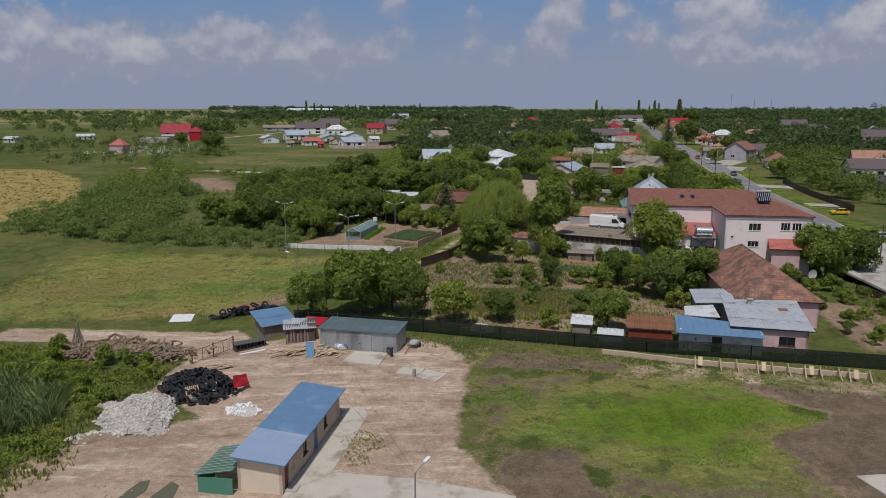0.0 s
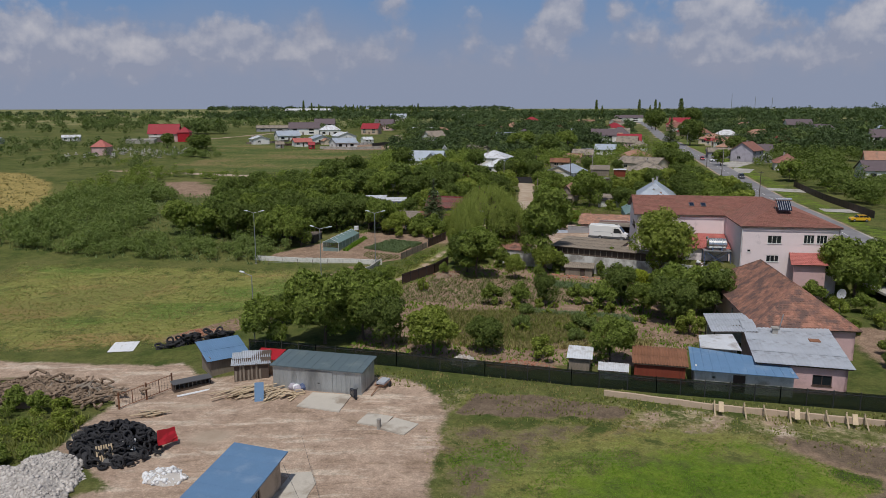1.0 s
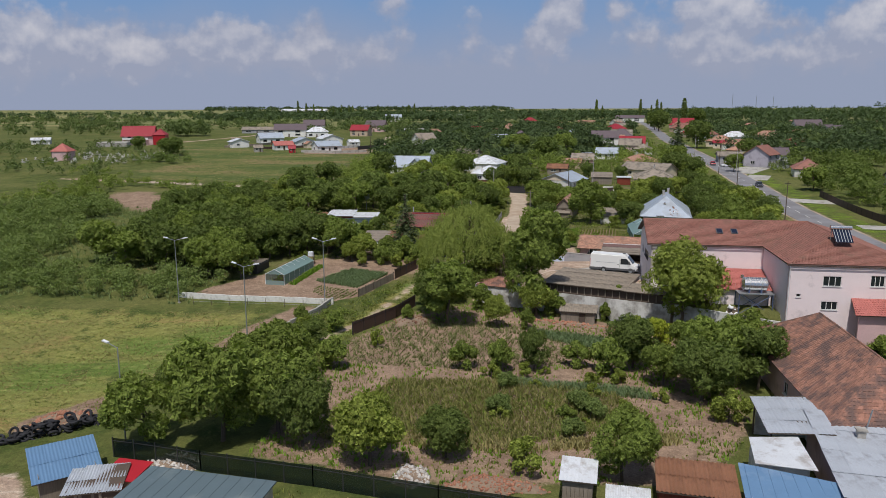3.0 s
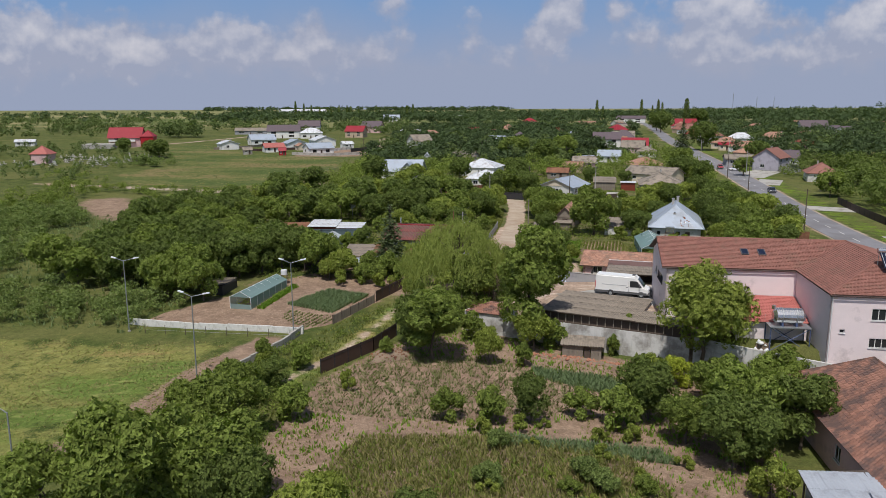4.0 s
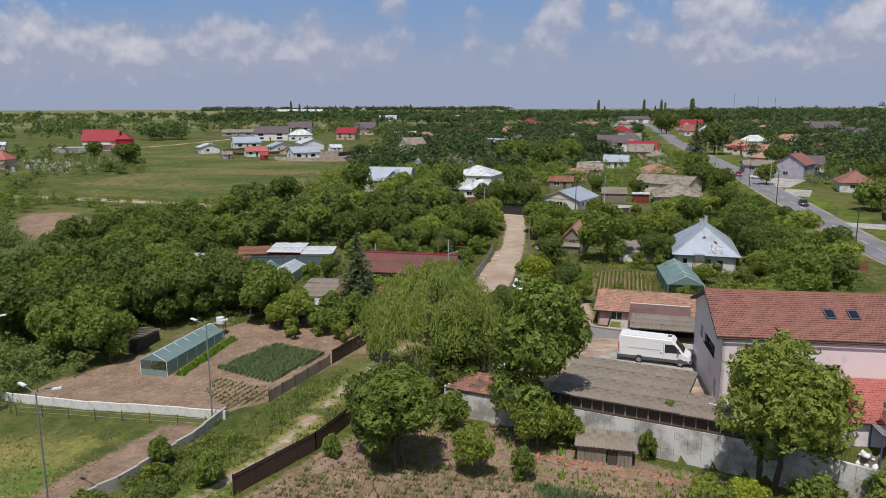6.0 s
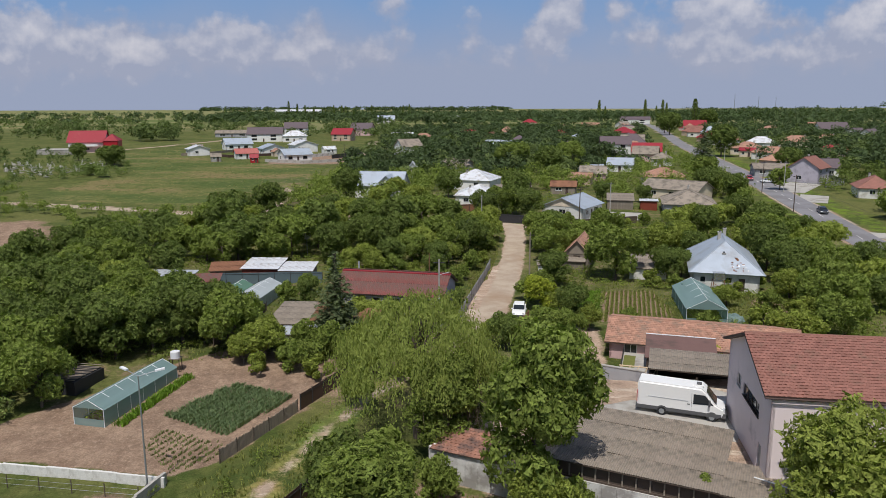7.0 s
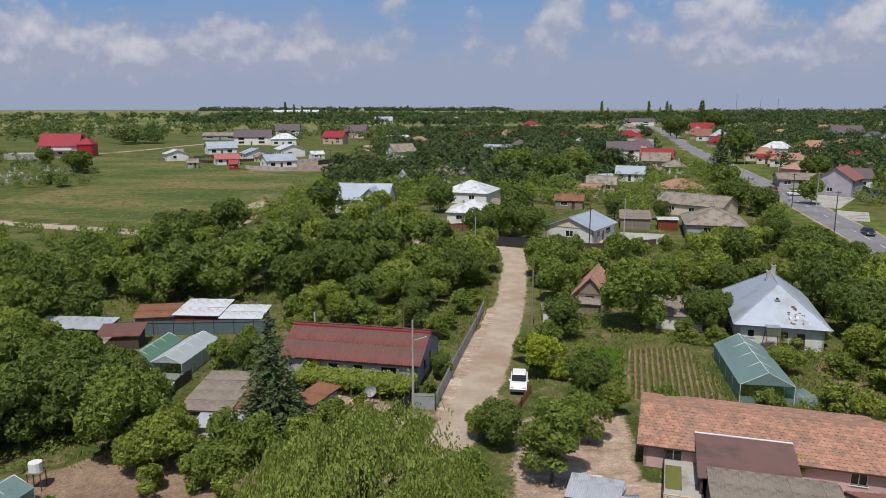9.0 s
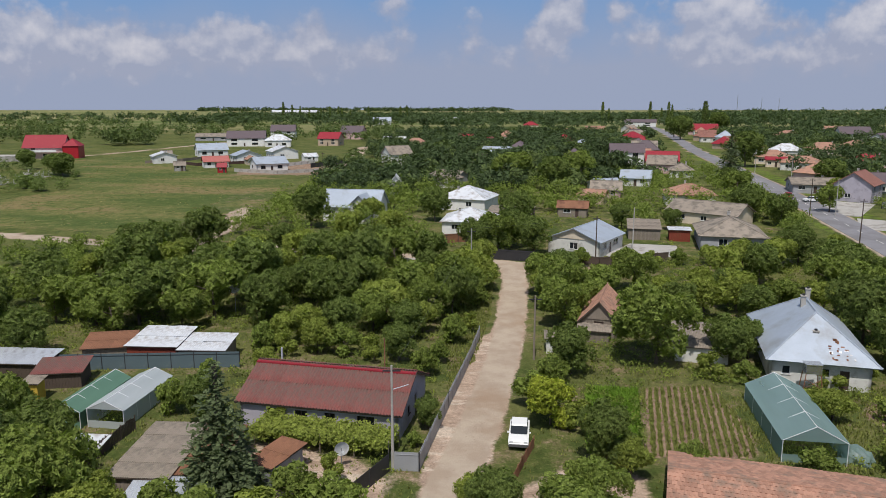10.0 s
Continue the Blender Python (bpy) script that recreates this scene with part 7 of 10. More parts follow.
def woods(name, label, areas, mat, seed, size=1.0):
    """Far trees that nobody could count: many small clumps on uneven crowns, in one mesh. areas: (polygon, gap, radius, height, clumps)."""
    rng = np.random.default_rng(seed)
    C, W, S = [], [], []
    for poly, gap, rad, hgt, n in areas:
        xs, ys = [p[0] for p in poly], [p[1] for p in poly]
        k = int((max(xs) - min(xs)) * (max(ys) - min(ys)) / gap ** 2)
        px, py = rng.uniform(min(xs), max(xs), k), rng.uniform(min(ys), max(ys), k)
        ok = inside(poly, px, py) > 0
        for a, b, r in FOOT:
            ok &= (px - a) ** 2 + (py - b) ** 2 > (r + rad * .8) ** 2
        for band, w in ((MAIN_ROAD, 10), (ROAD_VIEW, 6), (FAR_VERGE, 7), (FIELD_ROAD, 5), (FOOTPATH, 3), (SIDE_STREET, 6), (TRACK, 6), (LANE_FAR, 8), (FAR_TRACK, 8), (DIRT_ROAD, 6)):
            ok &= along(band, w + rad, px, py) < 0
        for q in (GREEN_FIELD, BED_WEST, BED_EAST, GARDEN, COURT, FARM_YARD, BUILD_PLOT, BROWN_PATCH, PLAZA):
            ok &= inside(q, px, py) < 0
        for x, y in zip(px[ok], py[ok]):
            g = gz(x, y)
            rr, hh = rad * rng.uniform(.6, 1.35), hgt * rng.uniform(.65, 1.35)
            k = 7
            sub = rng.normal(0, 1, (k, 3))
            sub /= np.linalg.norm(sub, axis=1, keepdims=True)
            sub *= np.array([rr * .5, rr * .5, hh * .24])
            srad = rng.uniform(.36, .62, k)
            n2 = int(n * 1.12)
            pick = rng.integers(0, k, n2)
            d = rng.normal(0, 1, (n2, 3))
            d[:, 2] += .3
            d /= np.linalg.norm(d, axis=1, keepdims=True)
            p = sub[pick] + d * (srad[pick] * rng.uniform(.7, 1.12, n2))[:, None] * np.array([rr, rr, hh * .42])
            p += np.array([x, y, g + hh * .55])
            C.append(p), W.append(d + np.array([0, 0, .3])), S.append(np.full(n2, rr * .258 * size))
    C, W, S = np.concatenate(C), np.concatenate(W), np.concatenate(S)
    V, F_ = quad_cloud(rng, C, W, S, tri=True)
    tagged(new(name, raw_mesh(name, V, F_, M[mat])), label, "trees", kind="stuff")


def tufts(name, label, poly, count, height, width, mat, seed, blades=3, rows=None, lean=.35, holes=(), category="plants", clump=0.0):
    """Upright blades in small tufts over a polygon; rows: (angle in degrees, spacing) sets them in lines."""
    rng = np.random.default_rng(seed)
    xs, ys = np.array([p[0] for p in poly]), np.array([p[1] for p in poly])
    px, py = rng.uniform(xs.min(), xs.max(), count), rng.uniform(ys.min(), ys.max(), count)
    if rows:
        a, gap = radians(rows[0]), rows[1]
        u, v = px * math.cos(a) + py * math.sin(a), -px * math.sin(a) + py * math.cos(a)
        v = np.round(v / gap) * gap + rng.normal(0, .05, count)
        px, py = u * math.cos(a) - v * math.sin(a), u * math.sin(a) + v * math.cos(a)
    ok = (inside(poly, px, py) > 0) & (along(FOOTPATH, 1.7, px, py) < 0) & (along(DIRT_ROAD, 4.6, px, py) < 0)
    for h in holes:
        ok &= inside(h, px, py) < 0
    if clump:
        ok &= np.array([noise.noise((x * .22, y * .22, seed)) for x, y in zip(px, py)]) > rng.normal(clump - .5, .18, count)
    px, py = px[ok], py[ok]
    n = len(px)
    z = land(px, py)
    V = []
    for b in range(blades):
        a = rng.uniform(0, 2 * math.pi, n)
        h = height * rng.uniform(.55, 1.3, n)
        l = lean * h * rng.uniform(.3, 1.4, n)
        w = width * rng.uniform(.7, 1.3, n)
        bx, by = px + rng.normal(0, width * 1.2, n), py + rng.normal(0, width * 1.2, n)
        ca, sa = np.cos(a), np.sin(a)
        V.append(np.stack([np.stack([bx - sa * w, by + ca * w, z - .03], -1), np.stack([bx + sa * w, by - ca * w, z - .03], -1),
                           np.stack([bx + ca * l + sa * w * .6, by + sa * l - ca * w * .6, z + h * .8], -1), np.stack([bx + ca * l * 1.6, by + sa * l * 1.6, z + h], -1)], 1))
    V = np.concatenate(V).reshape(-1, 3)
    F_ = np.arange(len(V)).reshape(-1, 4)
    tagged(new(name, raw_mesh(name, V, F_, M[mat])), label, category, kind="stuff")

greenhouse("greenhouse", "teal film greenhouse on a pipe frame beside the brown bed", -18.9, 152.6, -13.5, 3.2, 11.5, 1.7, 2.5, "film_teal", bays=6)
greenhouse("greenhouse", "blue-green film greenhouse beside vegetable rows", 47.0, 180.2, -9, 5.0, 12.6, 1.9, 3.2, "film_teal", bays=4)
greenhouse("greenhouse", "small dark green film tunnel", -17.0, 186.6, -6, 3.0, 8.8, 1.6, 2.4, "film_dkgreen", bays=4)
greenhouse("greenhouse", "whitish film greenhouse beside the green one", -13.3, 186.6, -8, 3.5, 8.8, 1.8, 2.6, "film_white", bays=4)

# ---------------------------------------------------------------- sheds of the western farmyards
shed("shed", "dark red shed with a pale sheet roof behind the grey fence", -15.4, 205.8, -4, 5.6, 5.4, 2.0, 2.5, "red_wood", "tin_bright", cols=5, rows=2, pitch=.3, amp=.015)
shed("shed", "low shed with pale blue-edged sheet roof", -9.7, 204.6, -2, 5.0, 4.4, 1.8, 2.2, "wood", "tin_bright", cols=5, rows=2, pitch=.3, amp=.015)
shed("shed", "old tile-roofed lean-to behind the sheds", -21.4, 206.0, 10, 5.0, 4.0, 1.5, 2.0, "wood", "rusty", cols=5, rows=2)
shed("shed", "low shed with dark red sheet roof", -22.6, 197.4, 8, 4.6, 3.0, 1.6, 2.1, "dark_wood", "rust_sheet", cols=5, rows=1)
shed("shed", "long sheet-roofed shelter along the grey fence", -29.6, 200.4, -4, 9.0, 3.2, 1.6, 2.0, "dark_wood", "tin", cols=9, rows=1)
shed("privy", "small bright yellow wooden privy with grey lid roof", -23.3, 193.2, 0, 1.5, 1.4, 1.8, 2.0, "yellow_paint", "asbestos", cols=1, rows=1, over=.2)
shed("shed", "low shed with tan fibre-cement sheets", -5.2, 178.5, -4, 4.4, 8.0, 1.9, 2.3, "wood", "asbestos", cols=5, rows=4)
shed("shed", "tiled end of the tan shed", -1.4, 178.6, -4, 3.0, 7.0, 1.8, 2.3, "cream_wall", "rusty", cols=3, rows=3, boards=False)
shed("shed", "lean-to with a bluish sheet roof", -3.2, 173.2, -4, 4.6, 2.2, 1.5, 1.9, "white_wall", "tin", cols=4, rows=1, boards=False)
shed("shed", "small shed with rusty brown roof beside the vines", 3.8, 178.6, -30, 2.2, 3.6, 1.6, 1.9, "grey_wall", "rusty", cols=3, rows=2, boards=False)
shed("stall", "low stall with white board roof", -13.0, 182.0, -6, 3.2, 1.6, .9, 1.2, "dark_wood", "tin_bright", cols=2, rows=1, corr=False)
shed("hut", "little plastered hut with flat sheet roof", 30.2, 207.6, -6, 2.4, 2.2, 1.7, 1.9, "white_wall", "asbestos", cols=2, rows=1, boards=False, door_at=(.8, 1.6))
shed("shed", "low whitewashed stable with dark corrugated roof", 46.6, 206.6, -14, 5.6, 6.5, 1.7, 2.6, "white_wall", "asbestos", cols=6, rows=3, boards=False)
house("barn", "small old barn with an orange tiled gable roof", 37.6, 217.0, 4.4, 9.5, -18, 2.3, 4.6, roof="gable", along_x=False, wall="wood", cover="light_tile", detail=1, over=.4, gable_mat="wood", doors=[(0, 1.6, 2.8, 2.0)])
shed("shed", "patched lean-to before the barn", 35.4, 211.6, -14, 3.6, 2.2, 1.4, 1.7, "wood", "asbestos", cols=3, rows=1)
shed("ruined_shack", "collapsing dark board shack below the white wall", 25.6, 134.6, -14, 4.4, 2.2, 1.5, 1.8, "wood", "asbestos", cols=4, rows=1, pitch=.3, amp=.03, door_at=(2.4, 3.2))
house("cottage", "whitewashed cottage with a grey-white sheet saddle roof", 44.0, 262.2, 10.0, 12.0, -33, 2.9, 4.9, roof="gable", along_x=False, wall="white_wall", cover="tin_blue", over=.5,
      wins=[(0, 4.2, 5.8, 1.0, 2.2), (1, 2, 3.6, 1, 2.2), (1, 7, 9.6, 1, 2.2)], doors=[(1, 5, 6, 2.0)], gable_mat="cream_wall")
shed("shed", "open shed with tan corrugated roof", 58.0, 274.0, -12, 6.2, 7.0, 2.1, 3.0, "wood", "asbestos", cols=5, rows=3)
shed("shed", "small red-doored shed with flat pale roof", 64.2, 270.5, -12, 4.0, 3.0, 2.2, 2.3, "red_wood", "tin_bright", cols=3, rows=1)
house("hip_house", "grey-blue house with a half tiled hip roof", 72.4, 266.0, 11.5, 14.0, -14, 3.0, 5.6, roof="hip", wall="grey_wall", cover="asbestos", over=.5, wins=[(0, 3.2, 4.8, 1, 2.3), (3, 4, 5.4, 1, 2.2)], chimneys=[(0, 2, 6.2)])
house("low_house", "long low house with grey fibre-cement roof", 77.5, 291.0, 16, 10, -42, 2.8, 4.8, roof="gable", wall="cream_wall", cover="asbestos", wins=[(0, 3, 4.4, 1, 2), (0, 8, 9.4, 1, 2)])
house("farm_house", "low farmhouse with a tiled pyramid roof", 82.5, 321.0, 12.5, 11, -12, 2.9, 5.2, roof="hip", wall="white_wall", cover="light_tile", wins=[(0, 2, 3.4, 1, 2), (0, 7, 8.4, 1, 2)], chimneys=[(-1, 1, 5.8)])
wh = house("gabled_house", "white two-level house with pale blue-grey metal roof and bay gable", -3.6, 296.0, 13.0, 9.0, -10, 3.6, 6.8, roof="gable", wall="white_paint", cover="tin_blue", over=.5,
           wins=[(0, 1.5, 2.7, 1.2, 2.5), (0, 10.5, 11.7, 1.2, 2.5), (1, 3, 4.2, 1.2, 2.5)])
bay = boxes((1.0, 5.0, -7.2, -4.5, -.4, 4.4))
prism(bay, [(1.0, 4.4), (5.0, 4.4), (3.0, 6.1)], -7.2, -4.5)
part("bay", bay, M["white_paint"], wh)
bm = bmesh.new()
for s in (-1, 1):
    slab(bm, ((3 + s * 2.6, -7.7, 4.0), (3 + s * 2.6, -1.0, 4.0), (3, -1.0, 6.4), (3, -7.7, 6.4)), .1)
part("bay_roof", bm, M["tin_blue"], wh)
window(wh, pose(1.0, -7.2, 0), .5, 3.5, 1.0, 2.8, M["frame_white"], deep=-.02, mullions=3)
window(wh, pose(1.0, -7.2, 0), .5, 3.5, 3.2, 4.3, M["frame_dark"], deep=-.02, mullions=2)
house("white_house", "white house with a bright grey metal hip roof", 23.4, 313.5, 12.5, 12, -20, 3.0, 5.6, roof="hip", wall="white_paint", cover="tin_bright", wins=[(0, 2, 3.4, 1, 2.2), (0, 7.5, 9, 1, 2.2), (3, 3, 4.4, 1, 2.2)], chimneys=[(-2, -2, 5.4)])
house("white_house", "low house with white metal pyramid roof", 22.8, 281.0, 11.0, 10.5, -8, 2.8, 4.9, roof="hip", wall="white_paint", cover="tin_bright", wins=[(0, 2, 3.4, 1, 2.0)], chimneys=[(-2.2, -1.2, 4.6)])
shed("shed", "long brown-roofed shed behind the white houses", 32.6, 294.0, -14, 10, 6, 2.0, 2.7, "dark_wood", "asbestos", cols=8, rows=2)
house("old_house", "old house with brown-grey tile hip roof", 16.5, 359.0, 11, 9, -20, 2.8, 5.2, roof="hip", wall="white_wall", cover="asbestos", wins=[(0, 4, 5.4, 1, 2)])
house("little_house", "narrow white house with steep pale roof", 3.4, 336, 4, 5, 0, 3.6, 6.0, roof="gable", along_x=False, wall="white_paint", cover="tin_bright", wins=[(0, 1.4, 2.6, 1, 2.2)])
house("old_house", "small old house with tan roof among trees", 32.0, 424.0, 10, 8, -30, 2.8, 5.4, roof="gable", along_x=False, wall="cream_wall", cover="asbestos")
for x, y, w, d, rz, he, hr, rf, wl, cv, lab in [
        (63, 333, 8, 7, -12, 2.6, 4.6, "gable", "rose_wall", "asbestos", "small house with brown gable roof and red wall"),
        (79, 362, 9, 8, -18, 2.7, 4.8, "gable", "white_paint", "tin_blue", "small white house with pale metal roof"),
        (94.2, 438, 13.5, 10, -8, 5.4, 8.6, "gable", "white_paint", "dark_tile", "tall white house with dark brown roof"),
        (103.5, 445, 5, 7, -8, 3.5, 6, "gable", "tan_wall", "light_tile", "narrow house with orange tile roof"),
        (101, 386, 8, 8, -15, 2.8, 5, "hip", "white_wall", "asbestos", "white house with grey roof beside the spruce"),
        (228, 726, 18, 14, -15, 5, 9.5, "gable", "white_paint", "red_roof", "white house with a bright red roof beside the road"),
        (141, 735, 15, 11, -20, 4, 7.5, "gable", "white_paint", "light_tile", "white house with brownish tile roof"),
        (110, 920, 15, 12, 0, 4, 7.5, "hip", "cream_wall", "red_roof", "far cream house with red roof"),
        (250, 1010, 36, 18, -15, 5, 8.5, "gable", "white_paint", "dark_tile", "far long building with dark roof"),
        (157, 440, 14, 11, -25, 3.2, 5.8, "hip", "cream_wall", "light_tile", "house with pale clay hip roof beside the road"),
        (156, 412, 15, 10, -25, 3.2, 5.4, "hip", "white_wall", "light_tile", "white house with pale clay hip roof"),
        (176, 470, 14, 10, -25, 4.0, 6.8, "hip", "white_wall", "tin_bright", "house with pale metal hip roof"),
        (152, 425, 8, 6, -25, 3.0, 4.0, "gable", "cream_wall", "red_roof", "low annex with red roof"),
        (131.0, 327, 11.5, 9.5, 48, 4.8, 8.0, "gable", "lilac_wall", "clay_tile", "grey-lilac two-storey house with brown-red roof"),
        (127.5, 345, 13, 11, -15, 2.7, 4.2, "gable", "grey_wall", "asbestos", "low grey building with large flat-pitched roof"),
        (143, 342, 9, 8, -15, 3.4, 6.0, "gable", "white_paint", "dark_tile", "white house with dark brown roof"),
        (206, 494, 18, 12, -25, 3.2, 6.2, "hip", "cream_wall", "light_tile", "house with pale tile roof"),
        (190, 425, 15, 11, -25, 2.8, 5.2, "hip", "rose_wall", "red_roof", "low house with red roof"),
        (236, 520, 15, 12, -25, 3.0, 5.8, "hip", "cream_wall", "light_tile", "house with pale tile roof"),
        (250, 430, 16, 12, -20, 4.5, 8.5, "gable", "white_paint", "dark_tile", "white house with dark brown roof"),
        (142, 228, 12, 10, -10, 3.2, 6.2, "hip", "white_paint", "dark_tile", "white house with dark hip roof"),
        (170, 296, 12, 9, -20, 3.2, 6.4, "gable", "cream_wall", "light_tile", "cream house with pale clay roof"),
        (132, 292, 11, 9, 70, 3.0, 5.8, "hip", "white_wall", "clay_tile", "whitewashed house with brown tile roof"),
        (150, 262, 13, 10, -10, 3.4, 6.2, "gable", "white_paint", "dark_tile", "white house with brown metal roof"),
        (163, 270, 8, 8, -10, 3.0, 5.4, "gable", "white_paint", "tin_blue", "white annex with blue-grey roof"),
        (300, 640, 20, 14, -10, 5, 9.5, "gable", "white_paint", "dark_tile", "far white house with dark roof"),
        (255, 640, 18, 14, -10, 3.5, 7, "hip", "cream_wall", "light_tile", "far house with orange roof"),
        (-103.5, 444, 8, 9.5, -60, 3.2, 4.8, "gable", "white_paint", "tin_bright", "small white house with pale sheet roof"),
        (-96.5, 488, 14, 10, 28, 3.2, 6.0, "gable", "white_paint", "tin_blue", "white house with pale blue roof"),
        (-75.2, 424, 9.5, 8, 24, 2.6, 4.4, "gable", "white_paint", "rose_roof", "small white house with red roof"),
        (-70.0, 451, 9, 11, -58, 3.0, 4.9, "gable", "white_paint", "tin_blue", "small house with pale blue roof"),
        (-50.6, 411, 12, 10, 30, 3.0, 5.2, "gable", "white_paint", "tin_blue", "white house with blue-grey roof"),
        (-58.0, 470, 11, 12, -62, 3.6, 5.8, "gable", "white_paint", "tin_bright", "white house with bright roof"),
        (-81, 566, 15, 10, 10, 4, 7, "hip", "white_paint", "tin_bright", "white house with pale hip roof"),
        (-101, 572, 22, 12, 8, 5.0, 9.0, "gable", "white_paint", "dark_tile", "long white house with dark roof"),
        (-105, 695, 18, 12, 5, 5, 9.5, "gable", "white_paint", "dark_tile", "far house with dark roof"),
        (-51.5, 578, 13, 10, -12, 4.5, 8.0, "gable", "tan_wall", "red_roof", "unfinished house with bright red roof"),
        (-48, 664, 16, 12, -12, 5, 9.5, "gable", "rose_wall", "dark_tile", "far rose house with dark roof"),
        (-60, 1068, 22, 14, 0, 5, 10, "gable", "white_paint", "tin_blue", "far white house with grey roof"),
        (-140, 640, 26, 10, 5, 3, 5.0, "gable", "grey_wall", "asbestos", "far long grey shed"),
        (-12, 600, 18, 8, 0, 2.8, 4.4, "gable", "white_wall", "tin_bright", "low pale roofed shed among trees"),
        (30, 1240, 24, 12, 0, 4, 7, "gable", "white_paint", "tin_bright", "far white building with pale roof"),
        (-230, 480, 10, 7, 20, 2.6, 3.8, "gable", "white_paint", "tin_bright", "small pale hut in the far field"),
        (-260, 450, 8, 6, -10, 2.4, 3.6, "gable", "white_wall", "tin_bright", "small pale hut in the far field")]:
    house("village_house", lab, x, y, w, d, rz, he, hr, roof=rf, wall=wl, cover=cv, over=.5, wins=[(0, w * .12, w * .27, 1, 2.2), (0, w * .66, w * .82, 1, 2.2), (1, d * .3, d * .46, 1, 2.2), (3, d * .3, d * .46, 1, 2.2)] + ([(0, w * .12, w * .27, he - 1.8, he - .5), (0, w * .66, w * .82, he - 1.8, he - .5)] if he > 4.3 else []),
          doors=[(0, w * .44, w * .44 + .95, 2.05)], chimneys=[(w * .2, d * .1, hr + .3)], frame_mat="frame_dark" if wl == "white_paint" and w > 11 else "frame_white", group="village houses")
    FOOT.append((x, y, max(w, d) * .6))
    if y > 200:      # the open yard before the house
        FOOT.append((x - .06 * (x - 10), y - 12, max(w, d) * .45))

for pts_, hgt, mat, lab in (([(-62, 404), (-44, 396), (-30, 404)], 1.3, "concrete", "grey block wall round a new house plot"), ([(-92, 436), (-84, 428), (-66, 440)], 1.2, "brown_metal", "brown sheet fence round a new house plot"),
                            ([(-110, 440), (-98, 452), (-92, 470)], 1.2, "wood", "weathered board fence round a white house"), ([(-48, 424), (-38, 442), (-44, 470)], 1.4, "white_wall", "unfinished pale block wall beside the new houses")):
    panel_fence("plot_wall", lab, pts_, hgt, M[mat], 4.0, M[mat], thick=.12, rail=False)
for x, y, w, d, rz, wl, cv, lab in ((-84, 408, 4.2, 3.2, 20, "concrete", "asbestos", "small grey block shed on the new plots"), (-66, 402, 3.2, 2.6, 10, "red_paint", "red_roof", "small red container hut on the new plots"), (-112, 470, 5, 4, 30, "wood", "asbestos", "wooden hut behind the small white house"),
                                    (-64, 436, 4.5, 4, -58, "cream_wall", "light_tile", "small tiled outhouse between the new houses"), (-42, 452, 6, 5, 28, "white_paint", "tin_bright", "white annex with pale roof"), (57, 322, 7, 6, -20, "tan_wall", "light_tile", "small tan house with orange tile roof"),
                                    (66, 348, 8, 7, 20, "white_wall", "tin_blue", "low white house with pale roof"), (20, 372, 8, 7, -30, "grey_wall", "asbestos", "grey cottage among trees"), (48, 300, 7, 5, -14, "wood", "rusty", "rusty-roofed barn behind the cottage")):
    house("outhouse", lab, x, y, w, d, rz, 2.3, 3.6, roof="gable", wall=wl, cover=cv, over=.3, wins=[(0, w * .2, w * .45, 1, 1.9)], doors=[(0, w * .6, w * .6 + .8, 1.95)], group="village outhouses")
    FOOT.append((x, y, max(w, d) * .7))

# more houses along the main road and among the far gardens
rng_h = random.Random(77)
for i in range(64):
    if i < 34:
        y = 372 + 24 * (i // 2) + rng_h.uniform(-6, 6)
        side = -1 if i % 2 else 1
        x = float(np.interp(y, [p[1] for p in MAIN_ROAD], [p[0] for p in MAIN_ROAD])) + (rng_h.uniform(16, 26) if side > 0 else -rng_h.uniform(27, 34))
    else:
        y = rng_h.uniform(400, 780)
        x = rng_h.uniform(-10, 120) if i < 48 else rng_h.uniform(230, 330) + (y - 400) * .3
    w, d = rng_h.uniform(8.5, 13), rng_h.uniform(8, 10)
    if any((x - a) ** 2 + (y - b) ** 2 < (r + 9) ** 2 for a, b, r in FOOT) or float(inside(GREEN_FIELD, x, y)) > -8:
        continue
    he = rng_h.choice((2.9, 3.2, 3.6, 4.8))
    cover, lab = rng_h.choice((("clay_tile", "red-brown tile roof"), ("light_tile", "pale clay tile roof"), ("light_tile", "weathered orange roof"), ("dark_tile", "dark brown roof"), ("asbestos", "grey fibre-cement roof"), ("red_roof", "bright red metal roof"), ("tin_blue", "pale metal roof")))
    wl = rng_h.choice(("white_paint", "cream_wall", "white_wall", "rose_wall", "tan_wall"))
    rf = rng_h.choice(("gable", "hip", "hip"))
    house("village_house", "%s village house with a %s" % ({"white_paint": "white", "cream_wall": "cream", "white_wall": "whitewashed", "rose_wall": "rose", "tan_wall": "tan"}[wl], lab), x, y, w, d, rng_h.choice((-15, -20, 70, -12, 30)), he, he + rng_h.uniform(2.6, 3.8), roof=rf, wall=wl, cover=cover, over=.5,
          wins=[(0, w * .15, w * .3, 1, 2.2), (0, w * .62, w * .78, 1, 2.2)], group="village houses")
    FOOT += [(x, y, max(w, d) * .6), (x - .05 * (x - 10), y - 13, max(w, d) * .5)]
rh = house("red_house", "large bright red house with steep red roof", -169, 474, 17, 11, 8, 5.6, 10.6, roof="gable", wall="rose_wall", cover="red_roof", over=.8, wins=[(0, 3, 5, 1, 2.3), (0, 8, 10, 1, 2.3), (0, 3, 5, 3.6, 4.8)])
part("balcony", boxes((-8, 6, -7.2, -5.5, 2.9, 3.1), (-8, 6, -7.2, -7.1, 3.1, 4.0)), M["white_paint"], rh)
